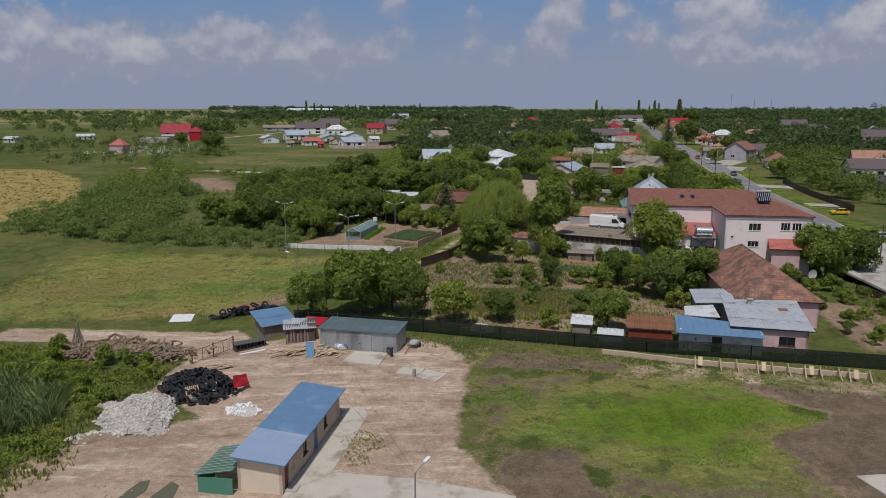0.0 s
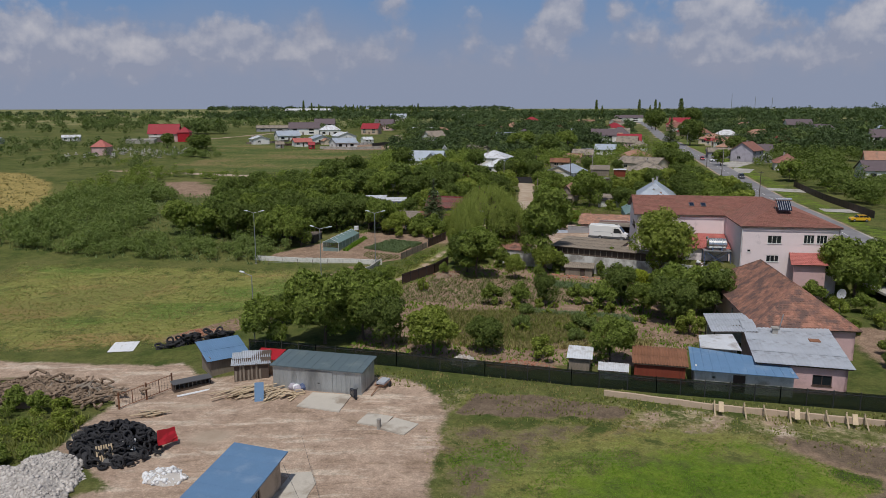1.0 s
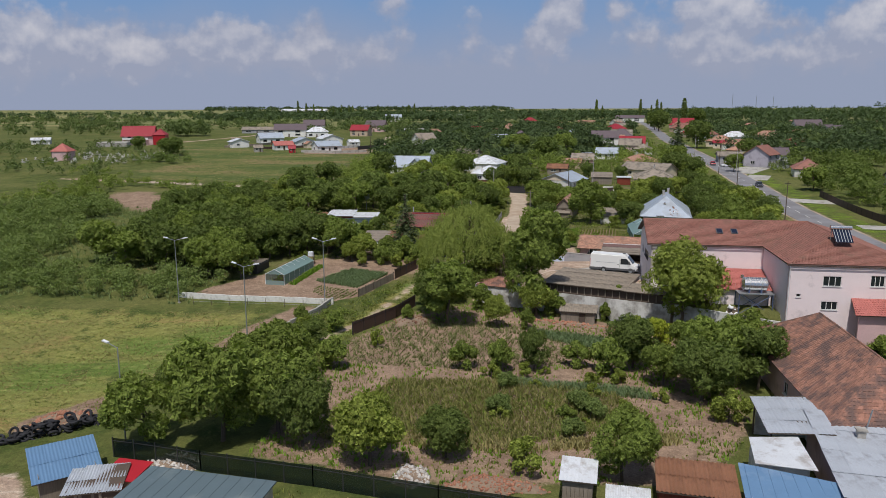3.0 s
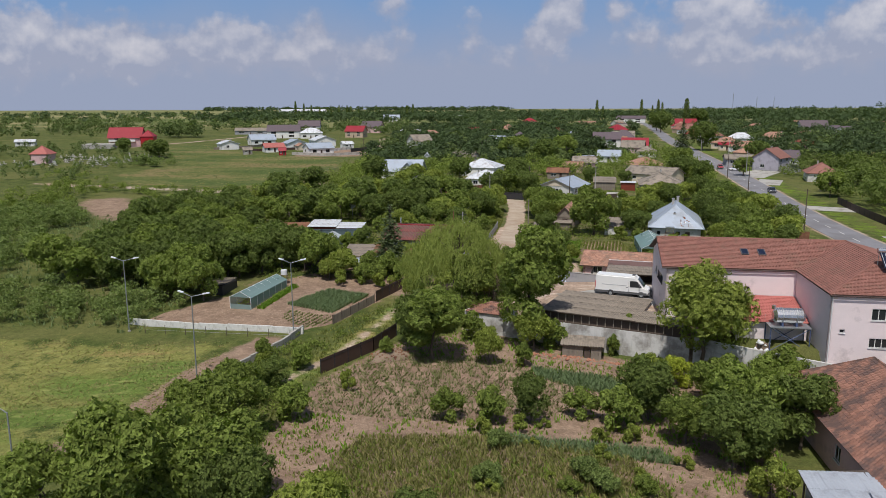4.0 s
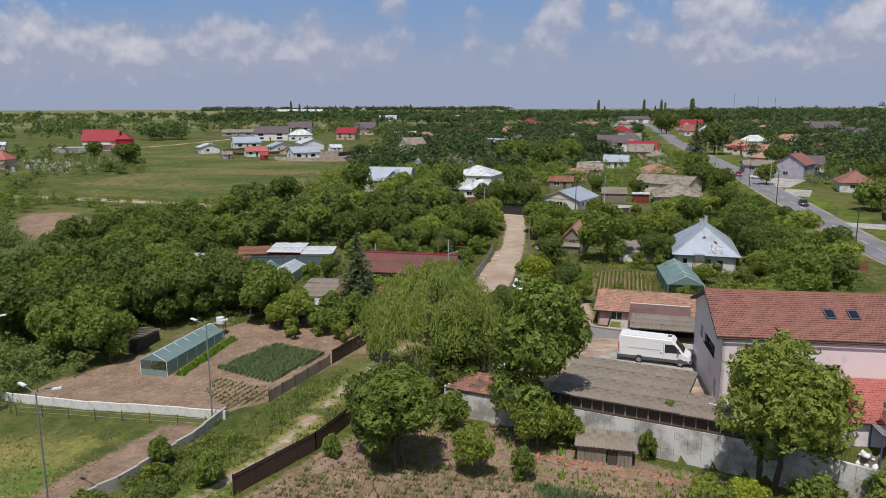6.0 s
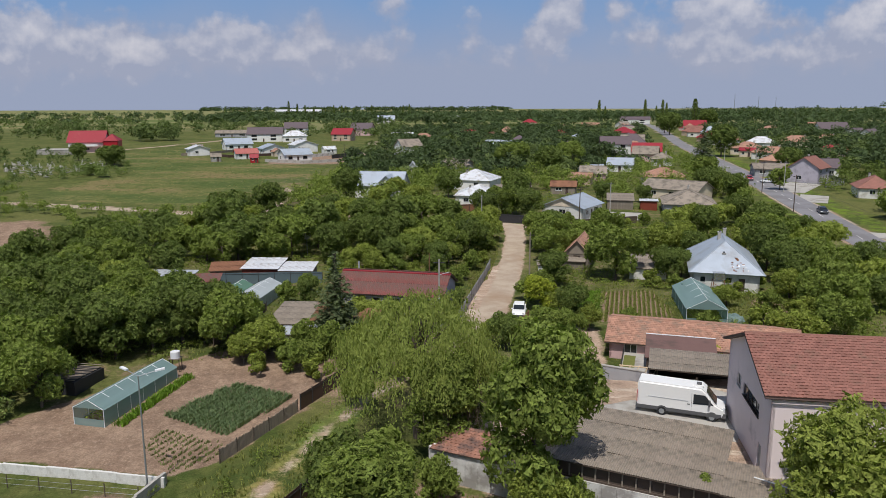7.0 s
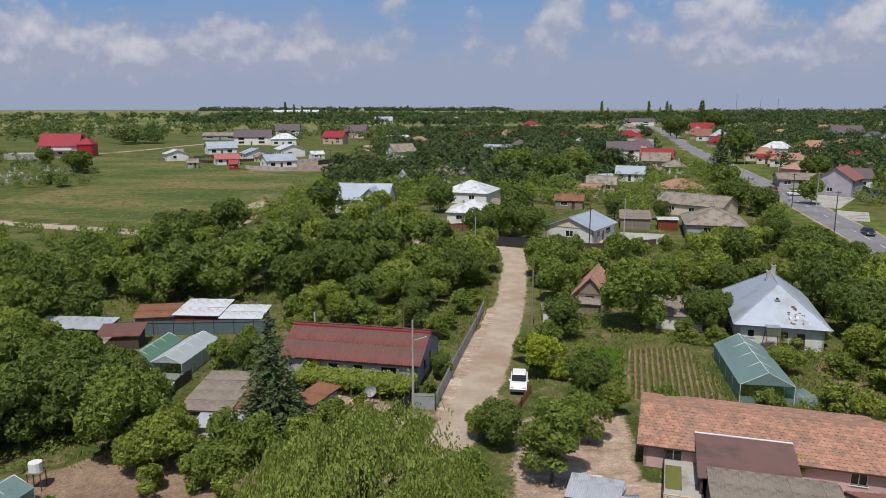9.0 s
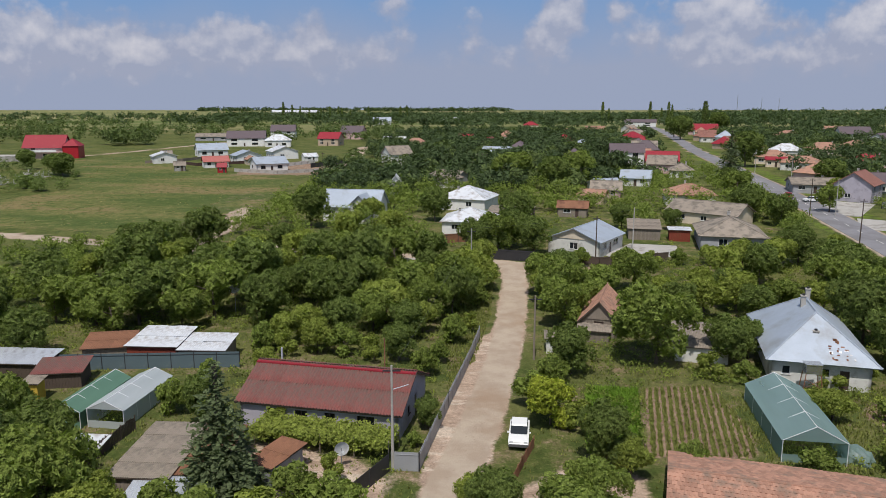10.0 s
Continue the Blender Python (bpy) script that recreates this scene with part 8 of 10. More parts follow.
house("red_house_wing", "red tower wing of the bright red house", -156.5, 473, 7, 8, 8, 6.0, 9.0, roof="hip", wall="red_paint", cover="red_roof", over=.4)
house("garage", "pale garage block beside the red house", -175, 452, 16, 7, 8, 2.4, 2.6, roof="mono", wall="concrete", cover="concrete", over=.1)
house("chapel", "small white cemetery chapel with red pyramid roof", -158.3, 364, 7, 7, 0, 4.2, 7.2, roof="hip", wall="rose_wall", cover="rose_roof", over=.4)
house("hangar", "far pale blue industrial hall", -365, 2062, 120, 40, 0, 9, 14, roof="gable", wall="white_paint", cover="tin_bright", over=.5, category="building")
FOOT += [(-169, 474, 12), (-156, 473, 6), (-175, 452, 10), (-158, 364, 6)]

# ---------------------------------------------------------------- fences and walls
NET = [(-20.5, 98.0), (-12, 94.7), (-2.5, 92.2), (7.2, 89.2), (16.1, 86.6), (24.4, 84.5), (35.8, 81.8), (52, 77.9)]
panel_fence("net_fence", "dark green shade-net fence on steel posts", NET, 1.75, M["net"], 2.5, M["dark_steel"], thick=.02)
panel_fence("metal_fence", "dark brown corrugated metal fence along the footpath", [(-3.9, 129.2), (1.2, 136.2), (3.6, 141.4)], 1.7, M["brown_metal"], 2.2, M["dark_steel"])
panel_fence("metal_fence", "dark brown metal gate fence at the lane", [(-.2, 155.6), (3.2, 162.2)], 1.6, M["brown_metal"], 2.0, M["dark_steel"])
panel_fence("picket_fence", "weathered grey picket fence beside the brown bed", [(-5.0, 145.8), (-.4, 155.2)], 1.25, M["wood"], 2.2, M["dark_wood"], slats=.14)
panel_fence("metal_fence", "grey sheet fence along the dirt road", [(12.8, 179.2), (15.0, 179.0), (17.4, 191), (20.0, 204), (21.4, 212)], 1.6, M["fence_sheet"], 2.2, M["fence_sheet"])
panel_fence("metal_fence", "dark sheet fence toward the willow", [(12.6, 179.0), (10.0, 174.2), (7.5, 169.4)], 1.5, M["dark_steel"], 2.2, M["dark_steel"])
panel_fence("metal_fence", "long grey sheet fence behind the greenhouses", [(-36, 200.2), (-22.8, 201.2), (-5.5, 202.1)], 1.8, M["slate_sheet"], 2.5, M["dark_steel"])
panel_fence("board_fence", "dark board fence between the farmyards", [(-13.6, 172.6), (-12.2, 178.4), (-10.6, 186.4)], 1.3, M["dark_wood"], 2.0, M["dark_wood"], slats=.2)
panel_fence("metal_fence", "red-brown sheet fence along the side street", [(-3.2, 266.2), (3.5, 264.2), (13, 266), (24.5, 270)], 1.8, M["rusty"], 2.5, M["dark_steel"])
panel_fence("garden_wall", "pale garden wall along the side street", [(-8, 253.6), (7, 252.8), (16.3, 249.6)], .9, M["white_wall"], 3.0, M["white_wall"], thick=.15, rail=False)
panel_fence("metal_gate", "dark sheet gate across the end of the dirt road", [(25.5, 254.4), (33, 252.2)], 1.9, M["dark_steel"], 2.5, M["dark_steel"])
panel_fence("metal_fence", "dark fence before the cottage", [(37.5, 253.5), (44, 249.6), (57, 253.5)], 1.5, M["dark_wood"], 2.2, M["dark_wood"])
panel_fence("metal_fence", "grey fence of the far garden", [(-20, 404), (10, 403.5)], 2.2, M["slate_sheet"], 4, M["dark_steel"])
panel_fence("metal_fence", "dark fence along the building plot", [(-36, 420), (-24, 440)], 1.8, M["dark_steel"], 4, M["dark_steel"])
panel_fence("garden_fence", "grey fence of the roadside houses", [(128.5, 311), (138, 318), (146, 352)], 1.6, M["grey_wall"], 3, M["dark_steel"])
panel_fence("garden_fence", "dark red-brown fence opposite the pink house", [(104, 185), (108, 215), (113, 245)], 1.8, M["brown_metal"], 3, M["dark_steel"])


def low_wall(name, label, pts, height, mat, thick=.22, piece=2.0, step_each=0):
    w = thing(name, label, "wall", pts[0][0], pts[0][1])
    ox, oy, oz = w.matrix_basis.translation
    k = 0
    for (x0, y0), (x1, y1) in zip(pts, pts[1:]):
        l = math.hypot(x1 - x0, y1 - y0)
        n = max(1, round(l / piece))
        a = math.degrees(math.atan2(y1 - y0, x1 - x0))
        for i in range(n):
            px, py = x0 + (x1 - x0) * i / n, y0 + (y1 - y0) * i / n
            qx, qy = x0 + (x1 - x0) * (i + 1) / n, y0 + (y1 - y0) * (i + 1) / n
            zt = (gz(px, py) + gz(qx, qy)) / 2 + height + .03 * (k % 2)
            part("segment", boxes((.004, l / n - .004, -thick / 2, thick / 2, -.8 - height, 0)), M[mat], w, m=pose(px - ox, py - oy, zt - oz, 0, 0, a))
            k += 1
    return w


low_wall("low_wall", "low whitewashed garden wall below the brown bed", [(-32.4, 147.6), (-22.3, 144.9), (-8.2, 142.2)], .8, "white_wall")
low_wall("concrete_wall", "stepped grey concrete wall beside the footpath", [(-8.4, 142.9), (-9.8, 137.8), (-13.2, 130.4), (-16.4, 126.4)], .95, "concrete", thick=.25)
low_wall("foundation_wall", "new pale concrete footing along the net fence", [(19, 84.0), (28.6, 80.4), (38, 77.9), (46, 75.9)], .55, "tan_wall", thick=.3)

for i, (x, y) in enumerate([(28.6, 79.7), (31.2, 79.0), (32.9, 78.5), (35.0, 78.0), (36.5, 77.6), (38.1, 77.2), (39.7, 76.8), (41.2, 76.4), (43.0, 75.9), (43.9, 75.6), (45.9, 75.1)]):
    b = thing("brace", "raw timber brace propping the formwork", "brace", x, y, -14 + 5 * (i % 3), group="formwork braces")
    part("strut", rods(((0, -.9, 0), (0, .3, 1.0)), r=.07, sides=4), M["raw_wood"], b)
    part("stake", boxes((-.06, .06, .25, .37, -.2, 1.15)), M["raw_wood"], b)
    if i % 3 == 0:
        part("board", boxes((.3, .75, -.95, -.85, -.1, .9)), M["raw_wood"], b, m=pose(0, 0, 0, -35))
wf = thing("wire_fence", "thin post and wire fence beside the white wall", "fence", -29, 144.2, 0)
for k in range(8):
    x, y = -29 + 19.5 * k / 7, 144.2 - 3.8 * k / 7
    part("post", rods(((x + 29, y - 144.2, gz(x, y) - gz(-29, 144.2) - .2), (x + 29, y - 144.2, gz(x, y) - gz(-29, 144.2) + 1.15)), r=.04, sides=5), M["dark_wood"], wf)
for hgt in (.45, .9):
    part("wire", rods(((0, 0, hgt), (19.5, -3.8, hgt + gz(-9.5, 140.4) - gz(-29, 144.2))), r=.012, sides=4), M["steel"], wf)

# entrance gate of the yard
gate = thing("gate", "rusty wire-mesh yard gate in two leaves", "gate", -29.2, 81.8, 58.5)
for i in range(3):
    part("post", boxes((i * 3.15 - .06, i * 3.15 + .06, -.06, .06, -.3, 1.75)), M["rusty"], gate)
for i in range(2):
    f = part("leaf", rods(((i * 3.15 + .1, 0, .15), (i * 3.15 + 3.05, 0, .15)), ((i * 3.15 + .1, 0, 1.55), (i * 3.15 + 3.05, 0, 1.55)), ((i * 3.15 + 1.55, 0, .15), (i * 3.15 + 1.55, 0, 1.55)), r=.035), M["rusty"], gate)
    for k in range(9):
        part("wire", rods(((i * 3.15 + .1 + k * .35, 0, .15), (i * 3.15 + .1 + k * .35, 0, 1.55)), r=.012, sides=4), M["dark_steel"], f)

# ---------------------------------------------------------------- lamps and poles


def street_lamp(x, y, h, arms, label, rz=0, group="street lamps"):
    s = thing("street_lamp", label, "street lamp", x, y, rz, group=group)
    bm = bmesh.new()
    rod(bm, (0, 0, -.3), (0, 0, h), .085, 8, .05)
    part("pole", bm, M["steel"], s)
    part("base", boxes((-.16, .16, -.16, .16, -.1, .12)), M["concrete"], s)
    for a in arms:
        d = Vector((math.cos(radians(a)), math.sin(radians(a)), 0))
        arm = part("arm", rods(((0, 0, h - .05), d * 1.4 + Vector((0, 0, h + .25))), r=.035), M["steel"], s)
        part("lamp_head", boxes((-.1, .6, -.13, .13, -.05, .06)), M["plastic_white"], arm, m=Matrix.Translation(d * 1.3 + Vector((0, 0, h + .25))) @ pose(0, 0, 0, 0, -8, a))


street_lamp(-31.4, 145.0, 9.4, (160, 10), "slim grey street lamp with two arms over the meadow")
street_lamp(-16.4, 126.2, 9.8, (150, 0), "slim grey street lamp beside the concrete wall")
street_lamp(-9.3, 141.6, 9.4, (150, 20), "slim grey street lamp at the corner of the white wall")
street_lamp(-1.9, 46.4, 4.6, (60,), "small lamp post of the yard with a tilted white head")
street_lamp(-20.4, 100.2, 9.0, (150,), "thin grey street lamp behind the tyre row")


def pole(x, y, h, label, mat="concrete", r=.13, bars=1, lamp=False, group="utility poles"):
    p = thing("utility_pole", label, "utility pole", x, y, 0, group=group)
    bm = bmesh.new()
    rod(bm, (0, 0, -.5), (0, 0, h), r, 8, r * .65)
    part("pole", bm, M[mat], p)
    for i in range(bars):
        part("crossbar", boxes((-.7, .7, -.05, .05, h - .5 - .6 * i, h - .4 - .6 * i)), M["dark_steel"], p)
    if lamp:
        part("lamp_arm", rods(((0, 0, h - 2), (1.3, .3, h - 1.7)), r=.04), M["tin"], p)
    return p


pole(12.9, 179.2, 8.8, "pale concrete utility pole beside the grey fence", lamp=True, bars=1)
for x, y, h, mat in ((21.4, 240, 8.5, "concrete"), (44.0, 253.2, 8, "dark_wood"), (52.8, 262, 8, "concrete"), (27.2, 204.5, 7.5, "wood"), (98, 266, 9, "dark_wood"), (104.8, 300, 9, "dark_wood"), (86.5, 208, 9, "dark_wood"), (117, 362, 9, "concrete"), (127, 358, 9, "concrete"),
                     (152, 460, 9, "concrete"), (34, 262, 8, "dark_wood"), (-27, 395, 8, "dark_wood"), (77.5, 128, 8, "dark_wood"), (111, 300, 9, "concrete"), (-5, 395, 8, "wood")):
    pole(x, y, h, "tall wooden utility pole with crossbar" if "wood" in mat else "pale concrete utility pole with crossbar", mat)


def cable(name, label, pts, r=.012):
    c = thing(name, label, "cable", pts[0][0], pts[0][1], 0, 0)
    for (a, b) in zip(pts, pts[1:]):
        a, b = Vector(a), Vector(b)
        across = Vector((-(b - a).y, (b - a).x, 0)).normalized()
        ring = [across * r, Vector((0, 0, r)), -across * r, Vector((0, 0, -r))]
        V, Fc = [], []
        for i in range(9):
            t = i / 8
            p = a.lerp(b, t) - Vector((pts[0][0], pts[0][1], 4 * t * (1 - t) * .012 * (b - a).length))
            V += [tuple(p + o) for o in ring]
            if i:
                Fc += [(4 * i - 4 + k, 4 * i - 4 + (k + 1) % 4, 4 * i + (k + 1) % 4, 4 * i + k) for k in range(4)]
        mesh_part("wire", V, Fc, M["dark_steel"], c)


cable("cable", "thin black cable strung over the yard", [(-1.9, 46.4, 4.0), (-9.2, 64, 2.5)])
cable("cable", "thin black cable strung over the yard", [(-1.9, 46.4, 4.1), (-8.5, 68, 2.7)])
cable("cable", "overhead wires along the dirt road", [(12.9, 179.2, 10.5), (21.4, 240, 11.6), (52.8, 262, 11.6)])
cable("cable", "overhead wires along the main road", [(86.5, 208, 11), (98, 266, 12.6), (104.8, 300, 13.5)])

for i, (x, y, h) in enumerate(((1840, 6000 * .8, 78), (1990, 4800, 62), (2120, 4850, 58))):
    m = thing("mast", "thin far radio mast on the horizon", "mast", x * .82, y * .82, 0, 6, group="radio masts")
    part("lattice", rods(((0, 0, 0), (0, 0, h)), r=1.2, sides=4), M["steel"], m)
    part("tip", rods(((0, 0, h), (0, 0, h + 8)), r=.5, sides=4), M["steel"], m)

# ---------------------------------------------------------------- tank on its steel frame
tk = thing("water_tank", "horizontal stainless water tank on a blue steel frame", "tank", 45.8, 127.6, -8.9, 3.4)
bm = rods(((-1.3, 0, 3.6), (1.3, 0, 3.6)), r=.85, sides=18)
rod(bm, (-1.3, 0, 3.6), (-1.55, 0, 3.6), .85, 18, .45)
rod(bm, (1.3, 0, 3.6), (1.55, 0, 3.6), .85, 18, .45)
body = part("vessel", bm, M["tank_steel"], tk)
part("hatch", rods(((-1.5, 0, 4.3), (-1.5, 0, 4.7)), r=.2, sides=10), M["tank_steel"], body)
for u in (-.7, .7):
    part("strap", rods(((u - .05, 0, 3.6), (u + .05, 0, 3.6)), r=.88, sides=18), M["steel"], body)
    part("saddle", boxes((u - .1, u + .1, -.7, .7, 2.6, 3.0)), M["blue_steel"], tk)
part("deck", boxes((-2.0, 2.1, -1.1, 1.1, 2.5, 2.6)), M["steel"], tk)
for u in (-1.9, 2.0):
    for v in (-1, 1):
        part("leg", rods(((u, v, -2.6), (u, v, 2.5)), r=.06, sides=4), M["blue_steel"], tk)
for v in (-1, 1):
    part("brace", rods(((-1.9, v, 0), (2.0, v, 2.5)), r=.04, sides=4), M["blue_steel"], tk)
    part("brace", rods(((2.0, v, 0), (-1.9, v, 2.5)), r=.04, sides=4), M["blue_steel"], tk)
for i in range(7):
    part("rail_post", rods(((-2 + i * .68, 1.1, 2.6), (-2 + i * .68, 1.1, 3.4)), r=.02, sides=4), M["steel"], tk)
wt = thing("water_tower", "small water tank on tall rusty legs beside the hip house", "water tank", 53.6, 194.4, -10)
part("vessel", boxes((-.75, .75, -.6, .6, 2.3, 3.2), (-.8, .8, -.65, .65, 3.2, 3.28)), M["tank_steel"], wt)
for u in (-.7, .7):
    for v in (-.55, .55):
        part("leg", rods(((u * 1.4, v * 1.4, -.2), (u, v, 2.3)), r=.05), M["rusty"], wt)
part("brace", rods(((-.9, -.75, .8), (.8, -.65, 1.8)), r=.03, sides=4), M["rusty"], wt)
part("brace", rods(((.9, -.75, .8), (-.8, -.65, 1.8)), r=.03, sides=4), M["rusty"], wt)


def dish(x, y, h, r, yaw, label):
    d = thing("satellite_dish", label, "satellite dish", x, y, yaw)
    bm = bmesh.new()
    rings = []
    for k in range(5):
        rr, dep = r * k / 4, .28 * r * (k / 4) ** 2
        rings.append([bm.verts.new((rr * math.cos(a * math.pi / 8), -dep + .3 * r, h + rr * math.sin(a * math.pi / 8))) for a in range(16)] if k else [bm.verts.new((0, .3 * r, h))])
    for k in range(1, 5):
        for a in range(16):
            b = (a + 1) % 16
            bm.faces.new((rings[0][0], rings[1][a], rings[1][b]) if k == 1 else (rings[k - 1][a], rings[k][a], rings[k][b], rings[k - 1][b]))
    bmesh.ops.solidify(bm, geom=bm.faces[:], thickness=.03)
    part("reflector", bm, M["plastic_white"], d)
    part("mast", rods(((0, .32 * r, -.2), (0, .32 * r, h)), r=.05), M["steel"], d)
    part("arm", rods(((0, .2 * r, h - r * .8), (0, -r * .9, h - .1)), r=.025), M["steel"], d)
    part("receiver", boxes((-.08, .08, -r, -r + .15, h - .15, h)), M["plastic_white"], d)


dish(8.8, 179.6, 1.6, .6, 20, "white satellite dish on a post beside the vines")
dish(57.6, 112.0, 3.0, .75, 10, "white satellite dish on a mast by the tiled house")
dish(-11.5, 222, 4.0, .9, 0, "white satellite dish among the orchard trees")

# ---------------------------------------------------------------- vehicles


def wheel(parent, x, y, r, w, mat_rim="steel"):
    t = part("wheel", rods(((x, y - w / 2, r), (x, y + w / 2, r)), r=r, sides=16), M["rubber"], parent)
    part("rim", rods(((x, y - w / 2 - .015, r), (x, y + w / 2 + .015, r)), r=r * .6, sides=12), M[mat_rim], t)


def van():
    v = thing("van", "long white high-roofed delivery van with grey bumpers", "van", 33.4, 148.1, -22.0)
    L2, W2 = 3.5, 1.0
    # outline in x (front +) and z
    side = [(-3.5, .45), (3.35, .45), (3.5, .75), (3.45, 1.15), (2.75, 1.45), (1.95, 2.45), (1.6, 2.72), (-3.4, 2.78), (-3.5, 2.6)]
    bm = bmesh.new()
    prism(bm, side, -W2, W2)
    bmesh.ops.bevel(bm, geom=[e for e in bm.edges if abs(e.verts[0].co.y - e.verts[1].co.y) < .01], offset=.13, segments=3, affect="EDGES")
    b = part("body", bm, M["white_body"], v)
    for s in (-1, 1):
        part("sill_trim", boxes((-3.45, 3.2, s * W2 - .02, s * W2 + .02, .42, .72)), M["grey_plastic"], v)
        bm = bmesh.new()
        prism(bm, [(1.0, 1.35), (2.55, 1.42), (1.9, 2.2), (1.0, 2.2)], s * W2 - .015, s * W2 + .015)
        part("side_window", bm, M["glass"], v)
        part("door_line", boxes((.86, .88, s * W2 - .008, s * W2 + .008, .75, 2.3)), M["grey_plastic"], v)
        part("rail", boxes((-2.6, .6, s * W2 - .02, s * W2 + .02, 1.5, 1.56)), M["silver_body"], v)
        part("handle", boxes((.55, .75, s * W2 - .03, s * W2 + .03, 1.25, 1.32)), M["grey_plastic"], v)
        part("mirror", boxes((2.2, 2.35, s * (W2 + .15) - .12, s * (W2 + .15) + .12, 1.4, 1.85)), M["grey_plastic"], v)
        part("headlight", boxes((3.18, 3.47, s * .72 - .18, s * .72 + .18, .95, 1.2)), M["lamp_glass"], v)
        part("rear_light", boxes((-3.53, -3.48, s * .9 - .08, s * .9 + .08, .9, 1.9)), M["red_paint"], v)
        for x, w in ((-1.45, .35), (2.5, .24)):
            wheel(v, x, s * (W2 - .12), .37, w)
        bm = bmesh.new()
        for x in (-1.45, 2.5):
            prism(bm, [(x + .48 * math.cos(a * math.pi / 8), .37 + .48 * math.sin(a * math.pi / 8)) for a in range(9)], s * W2 - .01, s * W2 + .012)
        part("wheel_arch", bm, M["grey_plastic"], v)
    bm = bmesh.new()
    slab(bm, ((2.78, -.85, 1.47), (2.78, .85, 1.47), (1.98, .75, 2.46), (1.98, -.75, 2.46)), .02)
    for q in bm.verts:
        q.co += Vector((.025, 0, .02))
    part("windscreen", bm, M["glass"], v)
    part("bumper", boxes((3.3, 3.6, -.98, .98, .4, .8)), M["grey_plastic"], v)
    part("grille", boxes((3.4, 3.52, -.45, .45, .85, 1.12)), M["grey_plastic"], v)
    part("rear_bumper", boxes((-3.6, -3.4, -.98, .98, .4, .65)), M["grey_plastic"], v)
    part("roof_vent", boxes((1.15, 1.55, -.25, .25, 2.72, 2.86)), M["grey_plastic"], v)
    part("roof_hatch", boxes((.95, 1.75, -.45, .45, 2.71, 2.79)), M["white_body"], v)


van()


def car(x, y, rz, mat, label, group="cars"):
    c = thing("car", label, "car", x, y, rz, gz(x, y) + .08, group)
    bm = bmesh.new()
    prism(bm, [(-2.1, .3), (2.1, .3), (2.15, .62), (2.0, .82), (1.05, .95), (-1.95, 1.0), (-2.12, .8)], -.85, .85)
    bmesh.ops.bevel(bm, geom=bm.edges[:], offset=.07, segments=2, affect="EDGES")
    part("body", bm, M[mat], c)
    bm = bmesh.new()
    prism(bm, [(-1.85, .95), (1.1, .93), (.35, 1.42), (-1.25, 1.45)], -.72, .72)
    bmesh.ops.bevel(bm, geom=bm.edges[:], offset=.05, segments=2, affect="EDGES")
    cabin = part("cabin_glass", bm, M["glass"], c)
    bm = bmesh.new()
    prism(bm, [(-1.3, 1.4), (.4, 1.38), (.3, 1.47), (-1.2, 1.5)], -.66, .66)
    part("roof", bm, M[mat], c)
    for s in (-1, 1):
        for u in (-.55, .35):
            part("pillar", rods(((u, s * .73, .93), (u - .05, s * .69, 1.42)), r=.035, sides=4), M[mat], c)
        for u in (-1.3, 1.3):
            wheel(c, u, s * .76, .31, .2)
        part("headlight", boxes((2.0, 2.14, s * .6 - .15, s * .6 + .15, .62, .76)), M["lamp_glass"], c)
        part("rear_light", boxes((-2.13, -2.05, s * .65 - .12, s * .65 + .12, .65, .8)), M["red_paint"], c)
        part("mirror", boxes((.75, .88, s * .92 - .08, s * .92 + .08, .92, 1.05)), M[mat], c)
    part("bumper", boxes((2.05, 2.2, -.8, .8, .28, .5)), M["grey_plastic"], c)


car(23.5, 184.4, 262, "white_body", "small white car parked beside the dirt road")
car(98.3, 181.0, 170, "yellow_car", "bright yellow car parked beside the road")
car(116.2, 322.5, 175, "white_body", "white car parked beside the main road")
car(91.5, 152.5, 190, "silver_body", "silver car beside the forecourt")
car(104.0, 264, 258, "dark_body", "dark car driving on the main road")
car(113.5, 330, 258, "red_body", "red car driving on the main road")

# ---------------------------------------------------------------- tyres, rubble, timber


def tyre_mesh():
    bm = bmesh.new()
    n, k = 14, 6
    R, r = .27, .085
    ring = [[bm.verts.new(((R + r * math.cos(2 * math.pi * j / k)) * math.cos(2 * math.pi * i / n), (R + r * math.cos(2 * math.pi * j / k)) * math.sin(2 * math.pi * i / n), r * 1.05 * math.sin(2 * math.pi * j / k))) for j in range(k)] for i in range(n)]
    for i in range(n):
        for j in range(k):
            bm.faces.new((ring[i][j], ring[(i + 1) % n][j], ring[(i + 1) % n][(j + 1) % k], ring[i][(j + 1) % k]))
    me = bpy.data.meshes.new("tyre")
    bm.to_mesh(me), bm.free()
    me.materials.append(M["rubber"])
    return me


TYRE = tyre_mesh()


def tyre(x, y, z, s, rx, ry, group):
    t = new("tyre", TYRE)
    t.matrix_basis = pose(x, y, z, rx, ry, 0) @ Matrix.Diagonal((s, s, s, 1))
    return tagged(t, "worn black rubber tyre on the tyre heap", "tyre", group)


